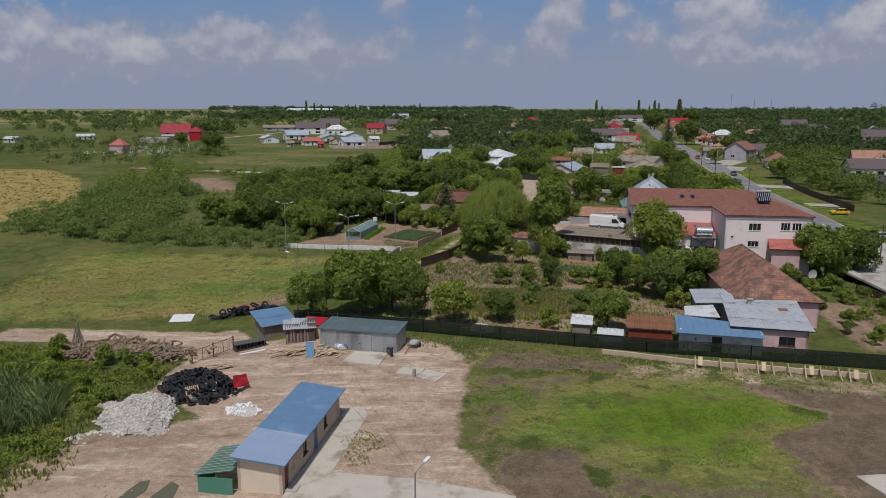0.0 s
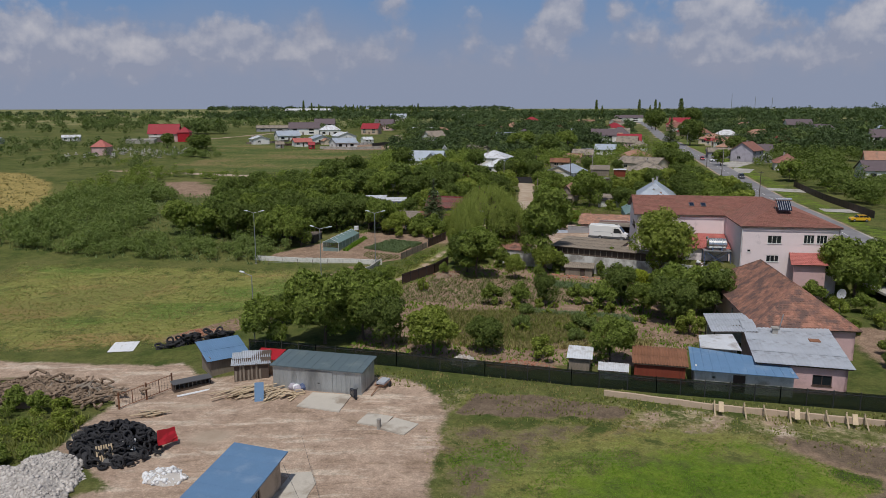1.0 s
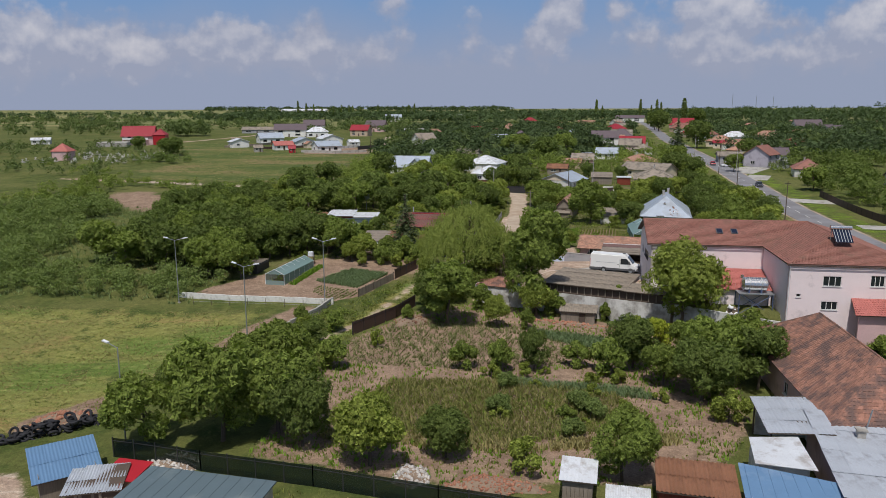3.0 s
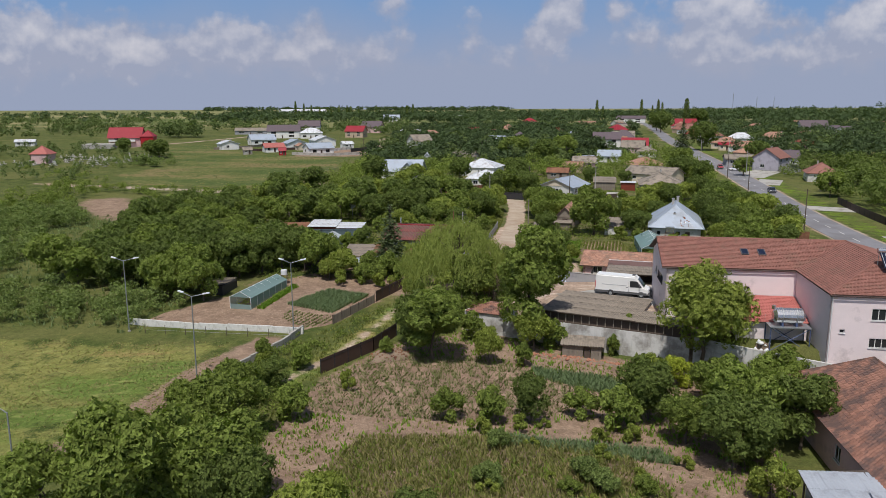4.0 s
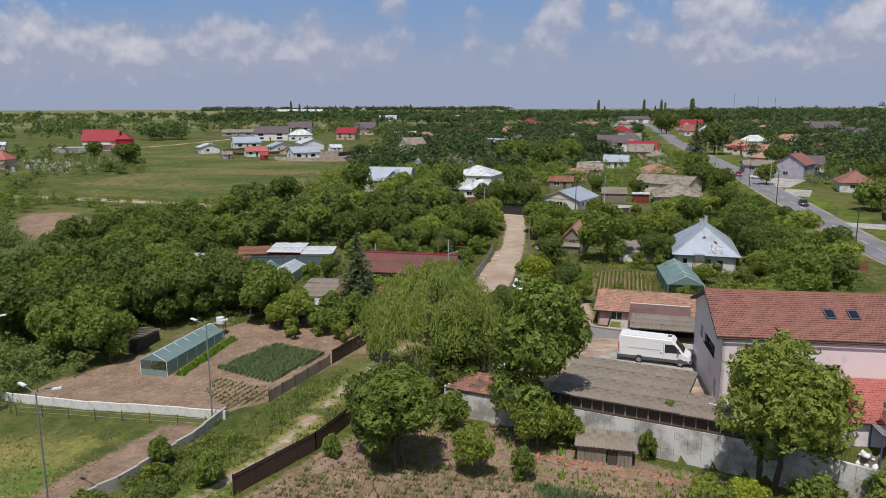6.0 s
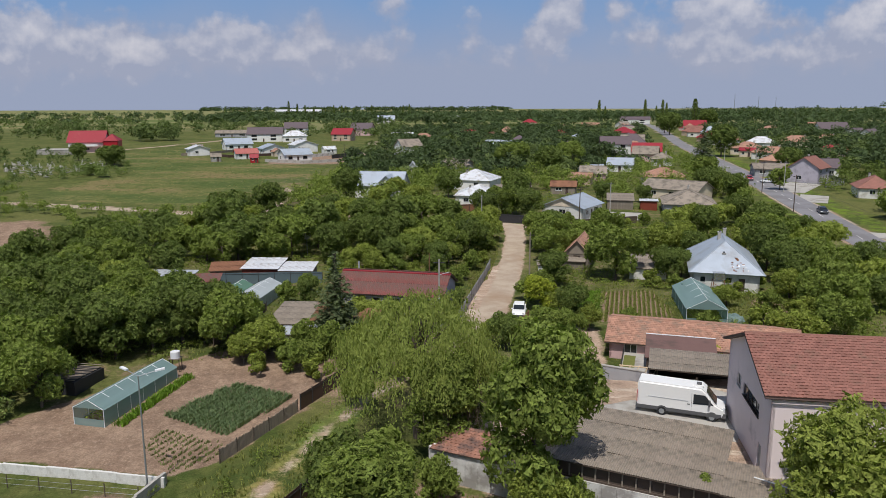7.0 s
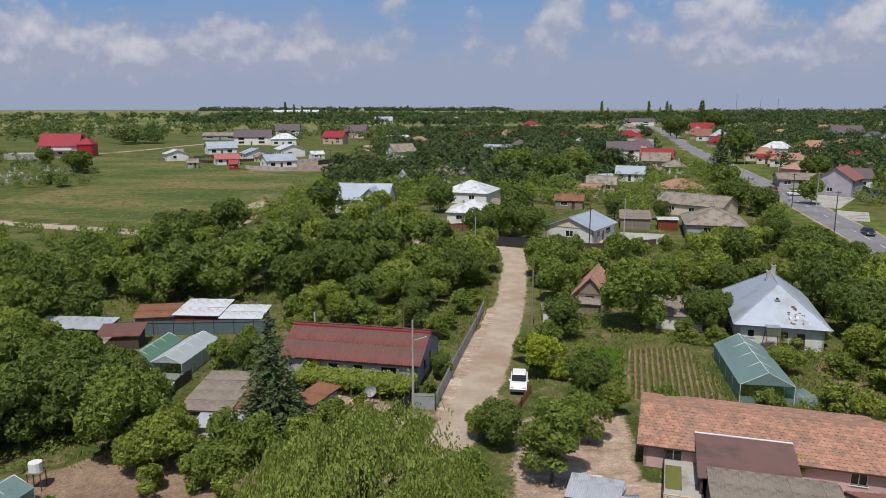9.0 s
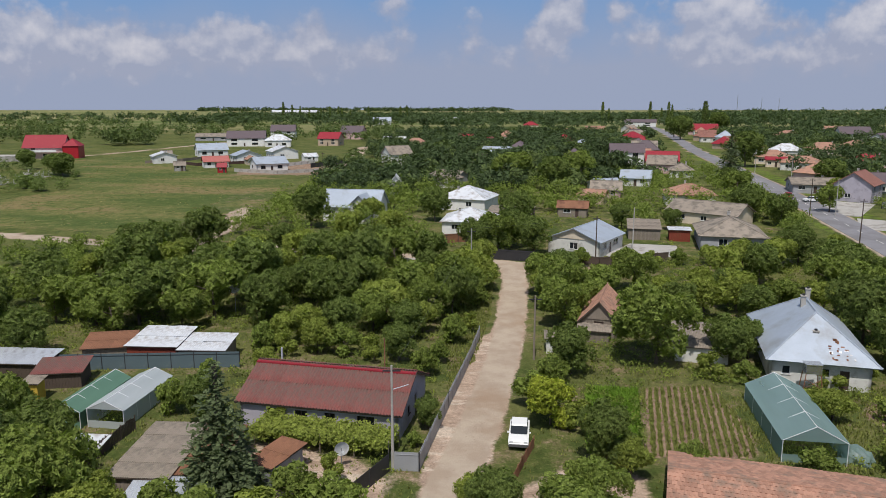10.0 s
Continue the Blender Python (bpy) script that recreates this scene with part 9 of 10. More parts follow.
rng_t = random.Random(21)
for i in range(190):
    a, k = rng_t.uniform(0, 2 * math.pi), math.sqrt(rng_t.random())
    u, v = k * math.cos(a), k * math.sin(a)
    x, y = -25.4 + 4.1 * u - .9 * v, 72.3 + 3.6 * v
    hz = 2.1 * (1 - k * k) + .12
    tyre(x, y, gz(x, y) + hz * rng_t.uniform(.75, 1.0) + .05, rng_t.uniform(1.0, 1.3), rng_t.uniform(-75, 75), rng_t.uniform(-75, 75), "tyre heap")
for i in range(74):
    t = i / 73
    x, y = -32.8 + 7.6 * t + rng_t.gauss(0, .45), 102.4 + 3.6 * t + rng_t.gauss(0, .55)
    tyre(x, y, gz(x, y) + rng_t.uniform(.12, 1.1) * (1 - abs(2 * t - 1) ** 3), rng_t.uniform(1.2, 1.6), rng_t.uniform(-60, 60), rng_t.uniform(-30, 30), "tyre row")
core = thing("earth_mound", "dark mound of packed tyres and soil under the heap", "mound", -25.4, 72.3)
bm = bmesh.new()
bmesh.ops.create_icosphere(bm, subdivisions=3, radius=1)
for v in bm.verts:
    v.co = Vector((v.co.x * 3.7, v.co.y * 3.2, v.co.z * 1.35 - .12 + .12 * noise.noise(v.co * 3)))
part("mound", bm, M["dark_steel"], core)


def rock_mesh(seed):
    rng = np.random.default_rng(seed)
    bm = bmesh.new()
    bmesh.ops.create_icosphere(bm, subdivisions=1, radius=.5)
    ax = rng.uniform(.5, 1.35, 3)
    for v in bm.verts:
        v.co *= rng.uniform(.6, 1.25)
        v.co = Vector((v.co.x * ax[0], v.co.y * ax[1], v.co.z * ax[2] * .8))
    V = np.array([v.co[:] for v in bm.verts])
    F_ = np.array([[v.index for v in f.verts] for f in bm.faces])
    bm.free()
    return V, F_


def heap(name, label, cx, cy, rx, ry, h, n, smin, smax, mat, seed, rz=0, core_mat="earth", category="heap"):
    """A mound of loose lumps."""
    rng = np.random.default_rng(seed)
    a = radians(rz)
    bm = bmesh.new()
    bmesh.ops.create_icosphere(bm, subdivisions=4, radius=1)
    t = thing(name, label, category, cx, cy)
    z00 = gz(cx, cy)

    def uneven(c, s):
        return 1 + .45 * noise.noise(Vector((c * 1.4, s * 1.4, seed * 3.1)))
    for v in bm.verts:
        rad = math.hypot(v.co.x, v.co.y) + 1e-6
        g = uneven(v.co.x / rad, v.co.y / rad)
        u, w = v.co.x * rx * g, v.co.y * ry * g
        v.co.z = v.co.z * (.35 + .65 * v.co.z) if v.co.z > 0 else v.co.z
        x, y = u * math.cos(a) - w * math.sin(a), u * math.sin(a) + w * math.cos(a)
        v.co = Vector((x, y, max(v.co.z, -.3) * h + .4 * h * noise.noise(Vector((x * .6, y * .6, seed))) + gz(cx + x, cy + y) - z00))
    part("mound", bm, M[core_mat], t)
    shapes = [rock_mesh(s) for s in range(9)]
    V, F_, k = [], [], 0
    for i in range(n):
        q, b = math.sqrt(rng.random()) * 1.05, rng.uniform(0, 2 * math.pi)
        g = uneven(math.cos(b), math.sin(b))
        u, w = q * math.cos(b) * rx * g, q * math.sin(b) * ry * g
        top = math.sqrt(max(0, 1 - q * q))
        x, y = u * math.cos(a) - w * math.sin(a), u * math.sin(a) + w * math.cos(a)
        z = h * top * (.35 + .65 * top) + .4 * h * noise.noise(Vector((x * .6, y * .6, seed))) + gz(cx + x, cy + y) - z00
        v, f = shapes[i % 9]
        s = smin + (smax - smin) * rng.random() ** 1.8 * 1.4
        c, d = math.cos(i * 1.7), math.sin(i * 1.7)
        vv = v * s
        V.append(np.stack([vv[:, 0] * c - vv[:, 1] * d + x, vv[:, 0] * d + vv[:, 1] * c + y, vv[:, 2] + z], -1))
        F_.append(f + k)
        k += len(v)
    o = new("rubble", raw_mesh("rubble", np.concatenate(V), np.concatenate(F_), M[mat]))
    o.parent = t
    tagged(o, kind="stuff")
    return t


heap("rubble_heap", "heap of pale broken concrete rubble", -29.4, 66.6, 3.9, 4.6, 1.2, 2600, .06, .32, "stone", 1, 25, "stone")
heap("rubble_heap", "spill of pale rubble at the bank's foot", -31.0, 61.6, 2.6, .9, .35, 120, .1, .5, "stone", 2, 20)
heap("timber_heap", "heap of earth, bleached roots and old timber", -39.5, 86.0, 7.6, 4.0, 1.1, 1500, .08, .45, "log_wood", 4, -10)
heap("rubble_heap", "small heap of bricks and rubble behind the net fence", 11.5, 92.2, 3.6, 1.4, .5, 420, .1, .28, "brick", 5, -12)
heap("rubble_heap", "pale rubble below the trees", -14.6, 96.2, 2.6, 1.2, .4, 240, .12, .35, "stone", 6, -18)
heap("rubble_heap", "pale rubble beside the garden", 5.0, 93.6, 1.6, 1.6, .5, 200, .12, .35, "stone", 7, -12)
heap("rubble_heap", "bagged white rubble beside the barrack", -19.4, 67.4, 1.7, 1.3, .5, 150, .08, .4, "plastic_white", 8, 0, "stone")
heap("rubble_heap", "tipped red rubble by the tyre row", -29.6, 107.2, 2.6, 1.2, .6, 200, .15, .45, "brick", 9, 20)
heap("earth_heap", "heap of dry reddish earth and stalks", 3.2, 134.4, 2.8, 2.0, .7, 160, .1, .3, "rusty", 10, 30)
heap("earth_heap", "clods of dug earth beside the meadow", -22.6, 113.6, 2.4, 1.4, .4, 240, .15, .45, "earth", 11, 40)
heap("spoil_strip", "spoil and clods along the yard's edge", -30.0, 49.0, 6.0, 2.4, .14, 420, .04, .24, "spoil", 12, 40, "spoil")
heap("rubble_heap", "reddish stones along the foot of the white wall", 25.0, 132.8, 6.5, .7, .3, 200, .12, .4, "brick", 13, -22)
heap("scrap_heap", "white plastic scrap below the water tank", 42.0, 127.2, 1.6, .9, .5, 40, .3, .7, "plastic_white", 14, 0)


def logs(name, label, cx, cy, n, spread, length, r, mat, seed, h=1.2):
    rng = random.Random(seed)
    t = thing(name, label, "timber", cx, cy)
    z0 = gz(cx, cy)
    for i in range(n):
        x, y = rng.gauss(0, spread[0]), rng.gauss(0, spread[1])
        a, e = rng.uniform(0, math.pi), rng.uniform(-.2, .5)
        l = length * rng.uniform(.5, 1.2)
        d = Vector((math.cos(a) * math.cos(e), math.sin(a) * math.cos(e), math.sin(e))) * l
        z = gz(cx + x, cy + y) - z0 + rng.uniform(.1, h)
        bm = bmesh.new()
        rod(bm, Vector((x, y, z)) - d / 2, Vector((x, y, z)) + d / 2, r * rng.uniform(.6, 1.3), 6, r * rng.uniform(.3, .9))
        part("log", bm, M[mat], t)


logs("log_pile", "pile of grey dead branches and logs", -42.0, 86.6, 70, (2.4, 1.2), 1.7, .11, "log_wood", 1, 1.7)
for cx, cy, sd in ((-44.0, 84.6, 5), (-39.0, 84.4, 6), (-37.0, 87.6, 7), (-33.6, 84.2, 8), (-40.5, 88.6, 9)):
    logs("log_pile", "pile of grey-brown branches, roots and split logs", cx, cy, 70, (2.2, 1.4), 1.0, .15, "log_wood", sd, 1.3)
logs("log_pile", "pile of pale roots and split wood", -35.5, 85.6, 60, (2.2, 1.2), 1.2, .14, "wood", 2, 1.3)
for i in range(16):
    b = thing("pole_stack", "grey poles leaned together in a cone", "poles", -45.6, 88.2, i * 22.5, group="leaning poles")
    part("pole", rods(((1.0, 0, 0), (.05, 0, 3.0 + .3 * (i % 3))), r=.05, sides=5), M["wood"], b)


def planks(cx, cy, n, length, ang, label, seed, spread=1.4, mat="raw_wood"):
    rng = random.Random(seed)
    t = thing("plank_pile", label, "timber", cx, cy)
    z0 = gz(cx, cy)
    for i in range(n):
        x, y = rng.gauss(0, spread), rng.gauss(0, spread * .5)
        a = ang + rng.gauss(0, 14)
        l = length * rng.uniform(.5, 1.1)
        part("plank", boxes((-l / 2, l / 2, -.1, .1, 0, .05)), M[mat], t, m=pose(x, y, gz(cx + x, cy + y) - z0 + .04 + .06 * (i % 8), 0, rng.uniform(-6, 6), a))


planks(-17.4, 84.9, 26, 3.4, 42, "untidy pile of pale planks before the shed", 1)
planks(-14.6, 83.6, 20, 1.8, 70, "pile of broken boards and scrap", 2, 1.0)
planks(-12.6, 84.2, 12, 1.4, 10, "pile of tan boards", 3, .6)
planks(-25.0, 79.6, 14, 1.6, 20, "pile of splintered pale wood beside the tyre heap", 4, .7)
bs = thing("blue_board", "blue painted door leaning on the plank pile", "board", -15.6, 82.6, 10)
part("board", boxes((-.45, .45, 0, .06, 0, 1.9)), M["blue_sheet"], bs, m=pose(0, 0, 0, -28))
for x, y, a, m in ((-28.0, 72.2, 70, "grey_plastic"), (-24.9, 69.3, 30, "raw_wood"), (-23.6, 70.3, 10, "plastic_white")):
    p = thing("pallet", "slatted pallet leaning on the tyre heap", "pallet", x, y, a)
    for i in range(7):
        part("slat", boxes((-.6 + i * .19, -.47 + i * .19, -.02, .02, 0, 1.7)), M[m], p, m=pose(0, 0, 0, -24))
    part("batten", boxes((-.6, .68, .02, .08, .2, .3), (-.6, .68, .02, .08, 1.3, 1.4)), M[m], p, m=pose(0, 0, 0, -24))
rc = thing("car_part", "crumpled red car door on the tyre heap", "scrap", -20.9, 72.4, 60)
bm = boxes((-.9, .9, -.08, .08, 0, 1.2))
bmesh.ops.subdivide_edges(bm, edges=bm.edges[:], cuts=3, use_grid_fill=True)
for v in bm.verts:
    v.co += Vector((0, .25 * noise.noise(v.co * 1.5), .1 * noise.noise(v.co * 2.1)))
part("panel", bm, M["red_paint"], rc, m=pose(0, 0, .5, -20, 10))
ws = thing("plastic_sheet", "white corrugated plastic sheets lying on the grass", "sheet", -38.9, 100.6, 8)
for i in range(5):
    bm = bmesh.new()
    slab(bm, ((i * .62, 0, .08 + .03 * (i % 2)), (i * .62 + .6, 0, .08), (i * .62 + .5, 3.8, .14), (i * .62 - .1, 3.8, .12 + .03 * (i % 2))), .03)
    part("sheet", bm, M["plastic_white"], ws)
cs = thing("concrete_slabs", "broken concrete slabs on the yard", "slab", -2.6, 77.6, -20)
part("slab", boxes((-2.4, .2, -1.2, 1.2, -.1, .14)), M["slab"], cs)
part("slab", boxes((.3, 2.9, -1.6, 1.0, -.1, .18)), M["slab"], cs, m=pose(0, 0, 0, 0, 2, -8))
part("post", boxes((-.15, .15, -1.7, -1.4, 0, 1.0)), M["concrete"], cs)
mo = thing("scooter", "black scooter parked by the zinc garage", "scooter", -6.3, 83.4, -60)
for u in (-.55, .55):
    part("wheel", rods(((u, -.06, .22), (u, .06, .22)), r=.22, sides=12), M["rubber"], mo)
bm = boxes((-.6, .25, -.16, .16, .3, .75), (-.55, .15, -.14, .14, .75, .85), (.35, .5, -.2, .2, .25, 1.0))
part("body", bm, M["dark_body"], mo)
part("handlebar", rods(((.42, -.35, 1.05), (.42, .35, 1.05)), r=.03), M["dark_steel"], mo)
tr = thing("hand_cart", "rusty two-wheeled cart frame beside the garage", "cart", -3.6, 86.3, 70)
for v in (-.7, .7):
    part("wheel", rods(((.3, v - .06, .3), (.3, v + .06, .3)), r=.3, sides=12), M["rubber"], tr)
part("frame", rods(((-.9, -.5, .45), (1.0, -.5, .45)), ((-.9, .5, .45), (1.0, .5, .45)), ((-.9, -.5, .45), (-.9, .5, .45)), ((1, -.5, .45), (1, .5, .45)), ((-.9, 0, .45), (-2.8, 0, .1)), r=.05), M["rusty"], tr)
part("load", boxes((-.6, .9, -.45, .45, .5, .7)), M["tin"], tr)
pb = thing("plastic_bundle", "bundle of violet and white plastic by the garage", "bundle", -12.4, 85.4, 0)
for i, (x, y, m) in enumerate(((0, 0, "plastic_white"), (.6, .2, "blue_steel"), (-.5, .3, "lilac_wall"), (.2, -.4, "lilac_wall"))):
    bm = bmesh.new()
    bmesh.ops.create_icosphere(bm, subdivisions=2, radius=.42)
    for v in bm.verts:
        v.co *= 1 + .3 * noise.noise(v.co * 3 + Vector((i, 0, 0)))
    part("bag", bm, M[m], pb, m=pose(x, y, .3))
st = thing("stick_stack", "black covered stack of stakes beside the teal greenhouse", "stack", -24.2, 161.4, -13)
part("cover", boxes((-1.5, 1.5, -2.2, 2.2, -.1, 1.3), (-1.3, 1.3, -2.0, 2.0, 1.3, 1.45)), M["dark_steel"], st)
for i in range(12):
    part("stake", rods(((-1.5, -2.3 + i * .4, 1.5 + .05 * (i % 3)), (1.6, -2.2 + i * .4, 1.52 + .06 * (i % 2))), r=.035, sides=4), M["wood"], st)
tb = thing("tank_stand", "small white water tank on a wooden stand", "tank", -15.4, 165.2, 0)
part("tank", rods(((0, 0, 1.5), (0, 0, 2.2)), r=.5, sides=12), M["plastic_white"], tb)
for u in (-.5, .5):
    for v in (-.4, .4):
        part("leg", rods(((u, v, -.2), (u, v, 1.5)), r=.05, sides=4), M["dark_wood"], tb)
part("table", boxes((-.6, .6, -.5, .5, 1.42, 1.5)), M["wood"], tb)
dm = thing("billboard", "rusty red steel billboard frame on two posts", "sign", 77.3, 191.2, -20)
part("panel", boxes((-1.8, 1.8, -.06, .06, 1.2, 2.9)), M["rusty"], dm)
for u in (-1.6, 1.6):
    part("post", boxes((u - .07, u + .07, -.07, .07, -.2, 1.2)), M["rusty"], dm)

panel_fence("rail_fence", "rusty low rail fence beside the parked car", [(24.6, 183.0), (23.2, 179.4), (21.9, 175.6)], 1.0, M["rusty"], 1.2, M["rusty"], slats=.24)
tp = thing("tarpaulin", "crumpled pale green film lying beside the greenhouse", "tarpaulin", 50.8, 181.0, 20)
bm = bmesh.new()
bmesh.ops.create_icosphere(bm, subdivisions=3, radius=1)
for v in bm.verts:
    v.co = Vector((v.co.x * 1.2, v.co.y * 1.5, max(-.05, v.co.z * 1.1))) * (1 + .3 * noise.noise(v.co * 2.2))
part("film", bm, M["film_teal"], tp)
shed("shelter", "low tin-roofed shelter in the farm court", 26.8, 162.6, -20, 3.4, 2.4, 1.2, 1.5, "dark_wood", "tin", cols=3, rows=1)
for pts_ in ([(-24.6, 51.0), (-23.9, 53.6), (-23.2, 53.8), (-22.9, 52.2), (-23.6, 50.4)], [(-22.2, 51.2), (-21.4, 53.6), (-20.6, 53.0), (-20.4, 51.0)]):
    patch("puddle", "murky green rain puddle in a wheel rut", pts_, M["puddle"], .035, "puddle", "structure")
patch("pavement", "pale concrete slab at the lawn's corner", [(33.0, 54.4), (36.4, 54.8), (38.4, 50.2), (34.2, 49.4)], M["slab"], .09)
panel_fence("board_fence", "dark brown board fence along the forecourt", [(68.6, 101.6), (65.8, 108.4), (64.8, 112.4)], 1.2, M["brown_metal"], 2.2, M["brown_metal"])

# cemetery stones
rng_c = random.Random(12)
for i in range(110):
    x, y = rng_c.uniform(-172, -122), rng_c.uniform(346, 398)
    if abs(x + 158.3) < 6 and abs(y - 364) < 6:
        continue
    h = rng_c.uniform(.9, 2.1)
    c = thing("gravestone", "white cross-shaped gravestone in the cemetery", "gravestone", x, y, rng_c.uniform(-20, 20), group="cemetery stones")
    part("cross", boxes((-.1, .1, -.09, .09, -.2, h), (-.42, .42, -.09, .09, h * .62, h * .62 + .2)), M["grave_white"], c)
    part("plinth", boxes((-.6, .6, -.4, 1.4, -.2, .25)), M["concrete"], c)

# grape vines on a frame below the red-roofed house
vn = thing("grape_arbour", "leafy grape arbour before the red-roofed house", "vines", 7.0, 183.2, -14)
r3 = np.random.default_rng(9)
c3 = np.stack([r3.uniform(-6.5, 6.0, 5200), r3.uniform(-1.8, 1.7, 5200), 1.75 + .35 * r3.normal(0, .6, 5200) - np.abs(r3.normal(0, .35, 5200))], -1)
Vq, Fq = quad_cloud(r3, c3, np.tile([0, -.4, 1.0], (len(c3), 1)), .2)
o3 = new("vines", raw_mesh("vines", Vq, Fq, M["leaf_light"]))
o3.parent = vn
for u in range(-6, 7, 3):
    for v in (-1.4, 1.4):
        part("post", rods(((u, v, -.2), (u, v, 1.8)), r=.05, sides=5), M["wood"], vn)
gb = thing("gutter_hedge", "dense leafy hedge below the red house's yard", "hedge", -2.2, 168.2, -10)
c4 = np.stack([r3.uniform(-2.6, 2.6, 2600), r3.uniform(-1.4, 1.4, 2600), r3.uniform(.1, 2.3, 2600)], -1)
Vq, Fq = quad_cloud(r3, c4, np.tile([0, -.3, 1.0], (len(c4), 1)), .17)
o4 = new("leaves", raw_mesh("leaves", Vq, Fq, M["leaf"]))
o4.parent = gb

# ---------------------------------------------------------------- orchards, thickets and woods
FOOT += [(-12, 190, 10), (6, 190, 9), (46, 107, 14), (40, 94, 9), (57, 204, 9), (41, 173, 9), (47, 188, 8), (-3, 295, 9), (24, 320, 10), (23, 282, 8), (45, 268, 11), (72, 266, 9), (78, 290, 8), (36, 215, 5), (47, 206, 5), (-15, 205, 9), (-22, 196, 4),
         (-3, 178, 5), (5, 178, 4), (-22, 160, 6), (86, 332, 9), (58, 274, 4), (16, 356, 6)]
ORCHARD = [(-46, 213), (-36, 258), (-20, 259), (24, 251), (22, 228), (18, 212), (4, 206), (-6, 210), (-25, 212)]
scatter(ORCHARD, 5.2, ["mid_a", "mid_b", "mid_c", "mid_b"], .75, 1.45, 1, 1.5, "orchard trees")
scatter([(-50, 176), (-27, 170), (-28, 205), (-40, 215), (-52, 226), (-54, 198)], 5.4, ["mid_b", "mid_b", "mid_a", "mid_b", "mid_c"], .75, 1.35, 2, 1.5, "orchard trees")
scatter([(-50, 160), (-26, 156), (-25, 172), (-60, 176)], 4.8, ["mid_b", "mid_a"], .8, 1.3, 3, 1.5, "orchard trees")
scatter([(30, 222), (52, 216), (70, 218), (76, 236), (74, 242), (60, 234), (34, 233)], 5.4, ["mid_a", "mid_b", "mid_c"], .6, 1.15, 6, 1.5, "garden trees")
scatter([(64, 178), (78, 186), (88, 222), (76, 222), (66, 200)], 5.2, ["mid_c", "mid_a", "mid_b"], .8, 1.35, 7, 1.5, "garden trees")
scatter([(52, 170), (64, 178), (66, 196), (62, 192), (55, 180)], 4.0, ["mid_c", "light", "bush_light"], .5, .8, 8, 1.0, "garden trees")
woods("thicket", "dense grey-green thicket of tall scrub beside the meadow", [
    ([(-64, 149), (-30, 144.5), (-27, 156), (-50, 160), (-70, 168)], 2.2, 1.7, 2.9, 190),
    ([(-98, 160), (-66, 150), (-62, 176), (-74, 205), (-70, 232), (-108, 232), (-100, 200)], 2.8, 2.1, 3.6, 180)], "leaf_grey", 11, .42)
woods("brambles", "tangled low brambles and weeds between the gardens", [
    ([(-45, 160), (-24, 158), (-16, 170), (2, 168), (12, 170), (12, 178), (18, 204), (22, 226), (24, 246), (-34, 256), (-46, 215)], 2.4, 1.0, 1.0, 36),
    ([(24, 176), (32, 176), (34, 182), (28, 186), (28, 200), (32, 220), (36, 250), (84, 262), (90, 240), (78, 186), (62, 168), (52, 166), (50, 178), (43, 178), (44, 196), (34, 180)], 2.0, 1.0, 1.0, 36),
    ([(-58, 88), (-47, 88), (-45, 82), (-33, 79), (-31, 72), (-34, 64), (-33, 58), (-38, 48), (-62, 48)], 2.0, 1.1, 1.2, 90),
    ([(-14, 106), (-8, 104), (-4, 120), (-5.5, 127), (-7.5, 136), (-9, 142), (-14, 126)], 1.3, .95, 1.1, 60), ([(-7, 129), (-1, 140), (3, 152), (1, 153), (-4, 143), (-8.5, 136)], 1.2, .7, .8, 50)], "leaf", 15, .55)
woods("brambles", "pale weedy scrub between the gardens", [
    ([(-45, 160), (-24, 158), (-16, 170), (12, 172), (18, 204), (24, 246), (-34, 256), (-46, 215)], 3.4, .9, 1.0, 44),
    ([(24, 176), (32, 176), (28, 200), (36, 250), (84, 262), (90, 240), (78, 186), (62, 168), (50, 170), (44, 196), (34, 180)], 2.4, .95, 1.0, 44),
    ([(-30, 262), (90, 262), (100, 345), (-25, 335)], 4.0, 1.2, 1.3, 40),
    ([(51, 82), (67, 86), (66, 118), (56, 124), (52, 100)], 2.2, .8, 1.0, 60),
    ([(-58, 88), (-47, 88), (-45, 82), (-33, 79), (-31, 72), (-34, 64), (-33, 58), (-38, 48), (-62, 48)], 1.5, .9, 1.0, 90)], "leaf_light", 16, .5)
woods("scrub", "green scrub and bushes along the field track", [
    ([(-110, 236), (-66, 234), (-44, 220), (-34, 256), (-62, 264), (-108, 280)], 4.0, 1.9, 3.4, 200),
    ([(-120, 292), (-98, 290), (-130, 330), (-150, 330)], 6.0, 1.6, 2.6, 120)], "leaf", 12, .45)
woods("scrub", "grey-green scrub round the cemetery", [([(-132, 330), (-100, 334), (-96, 352), (-104, 384), (-122, 398), (-140, 392)], 5.0, 1.7, 2.8, 110)], "leaf_grey", 17, .45)
woods("garden_trees", "green garden trees round the village houses", [
    ([(-30, 266), (14, 262), (20, 275), (6, 300), (34, 320), (40, 300), (60, 300), (70, 330), (20, 345), (-25, 330)], 4.8, 2.7, 5.0, 170),
    ([(94, 262), (112, 345), (100, 350), (88, 300), (84, 272)], 4.8, 2.8, 5.4, 180),
    ([(60, 280), (92, 290), (112, 350), (112, 420), (60, 350)], 5.2, 2.8, 5.0, 150)], "leaf", 13, .42)
woods("garden_trees", "mixed garden trees along the main road", [
    ([(112, 200), (150, 170), (190, 250), (180, 330), (128, 335), (118, 262)], 7.0, 4.0, 6.6, 200),
    ([(60, 100), (66, 112), (64, 122), (58, 124), (54, 112)], 3.0, 1.2, 1.6, 200)], "leaf_dark", 14, .45)
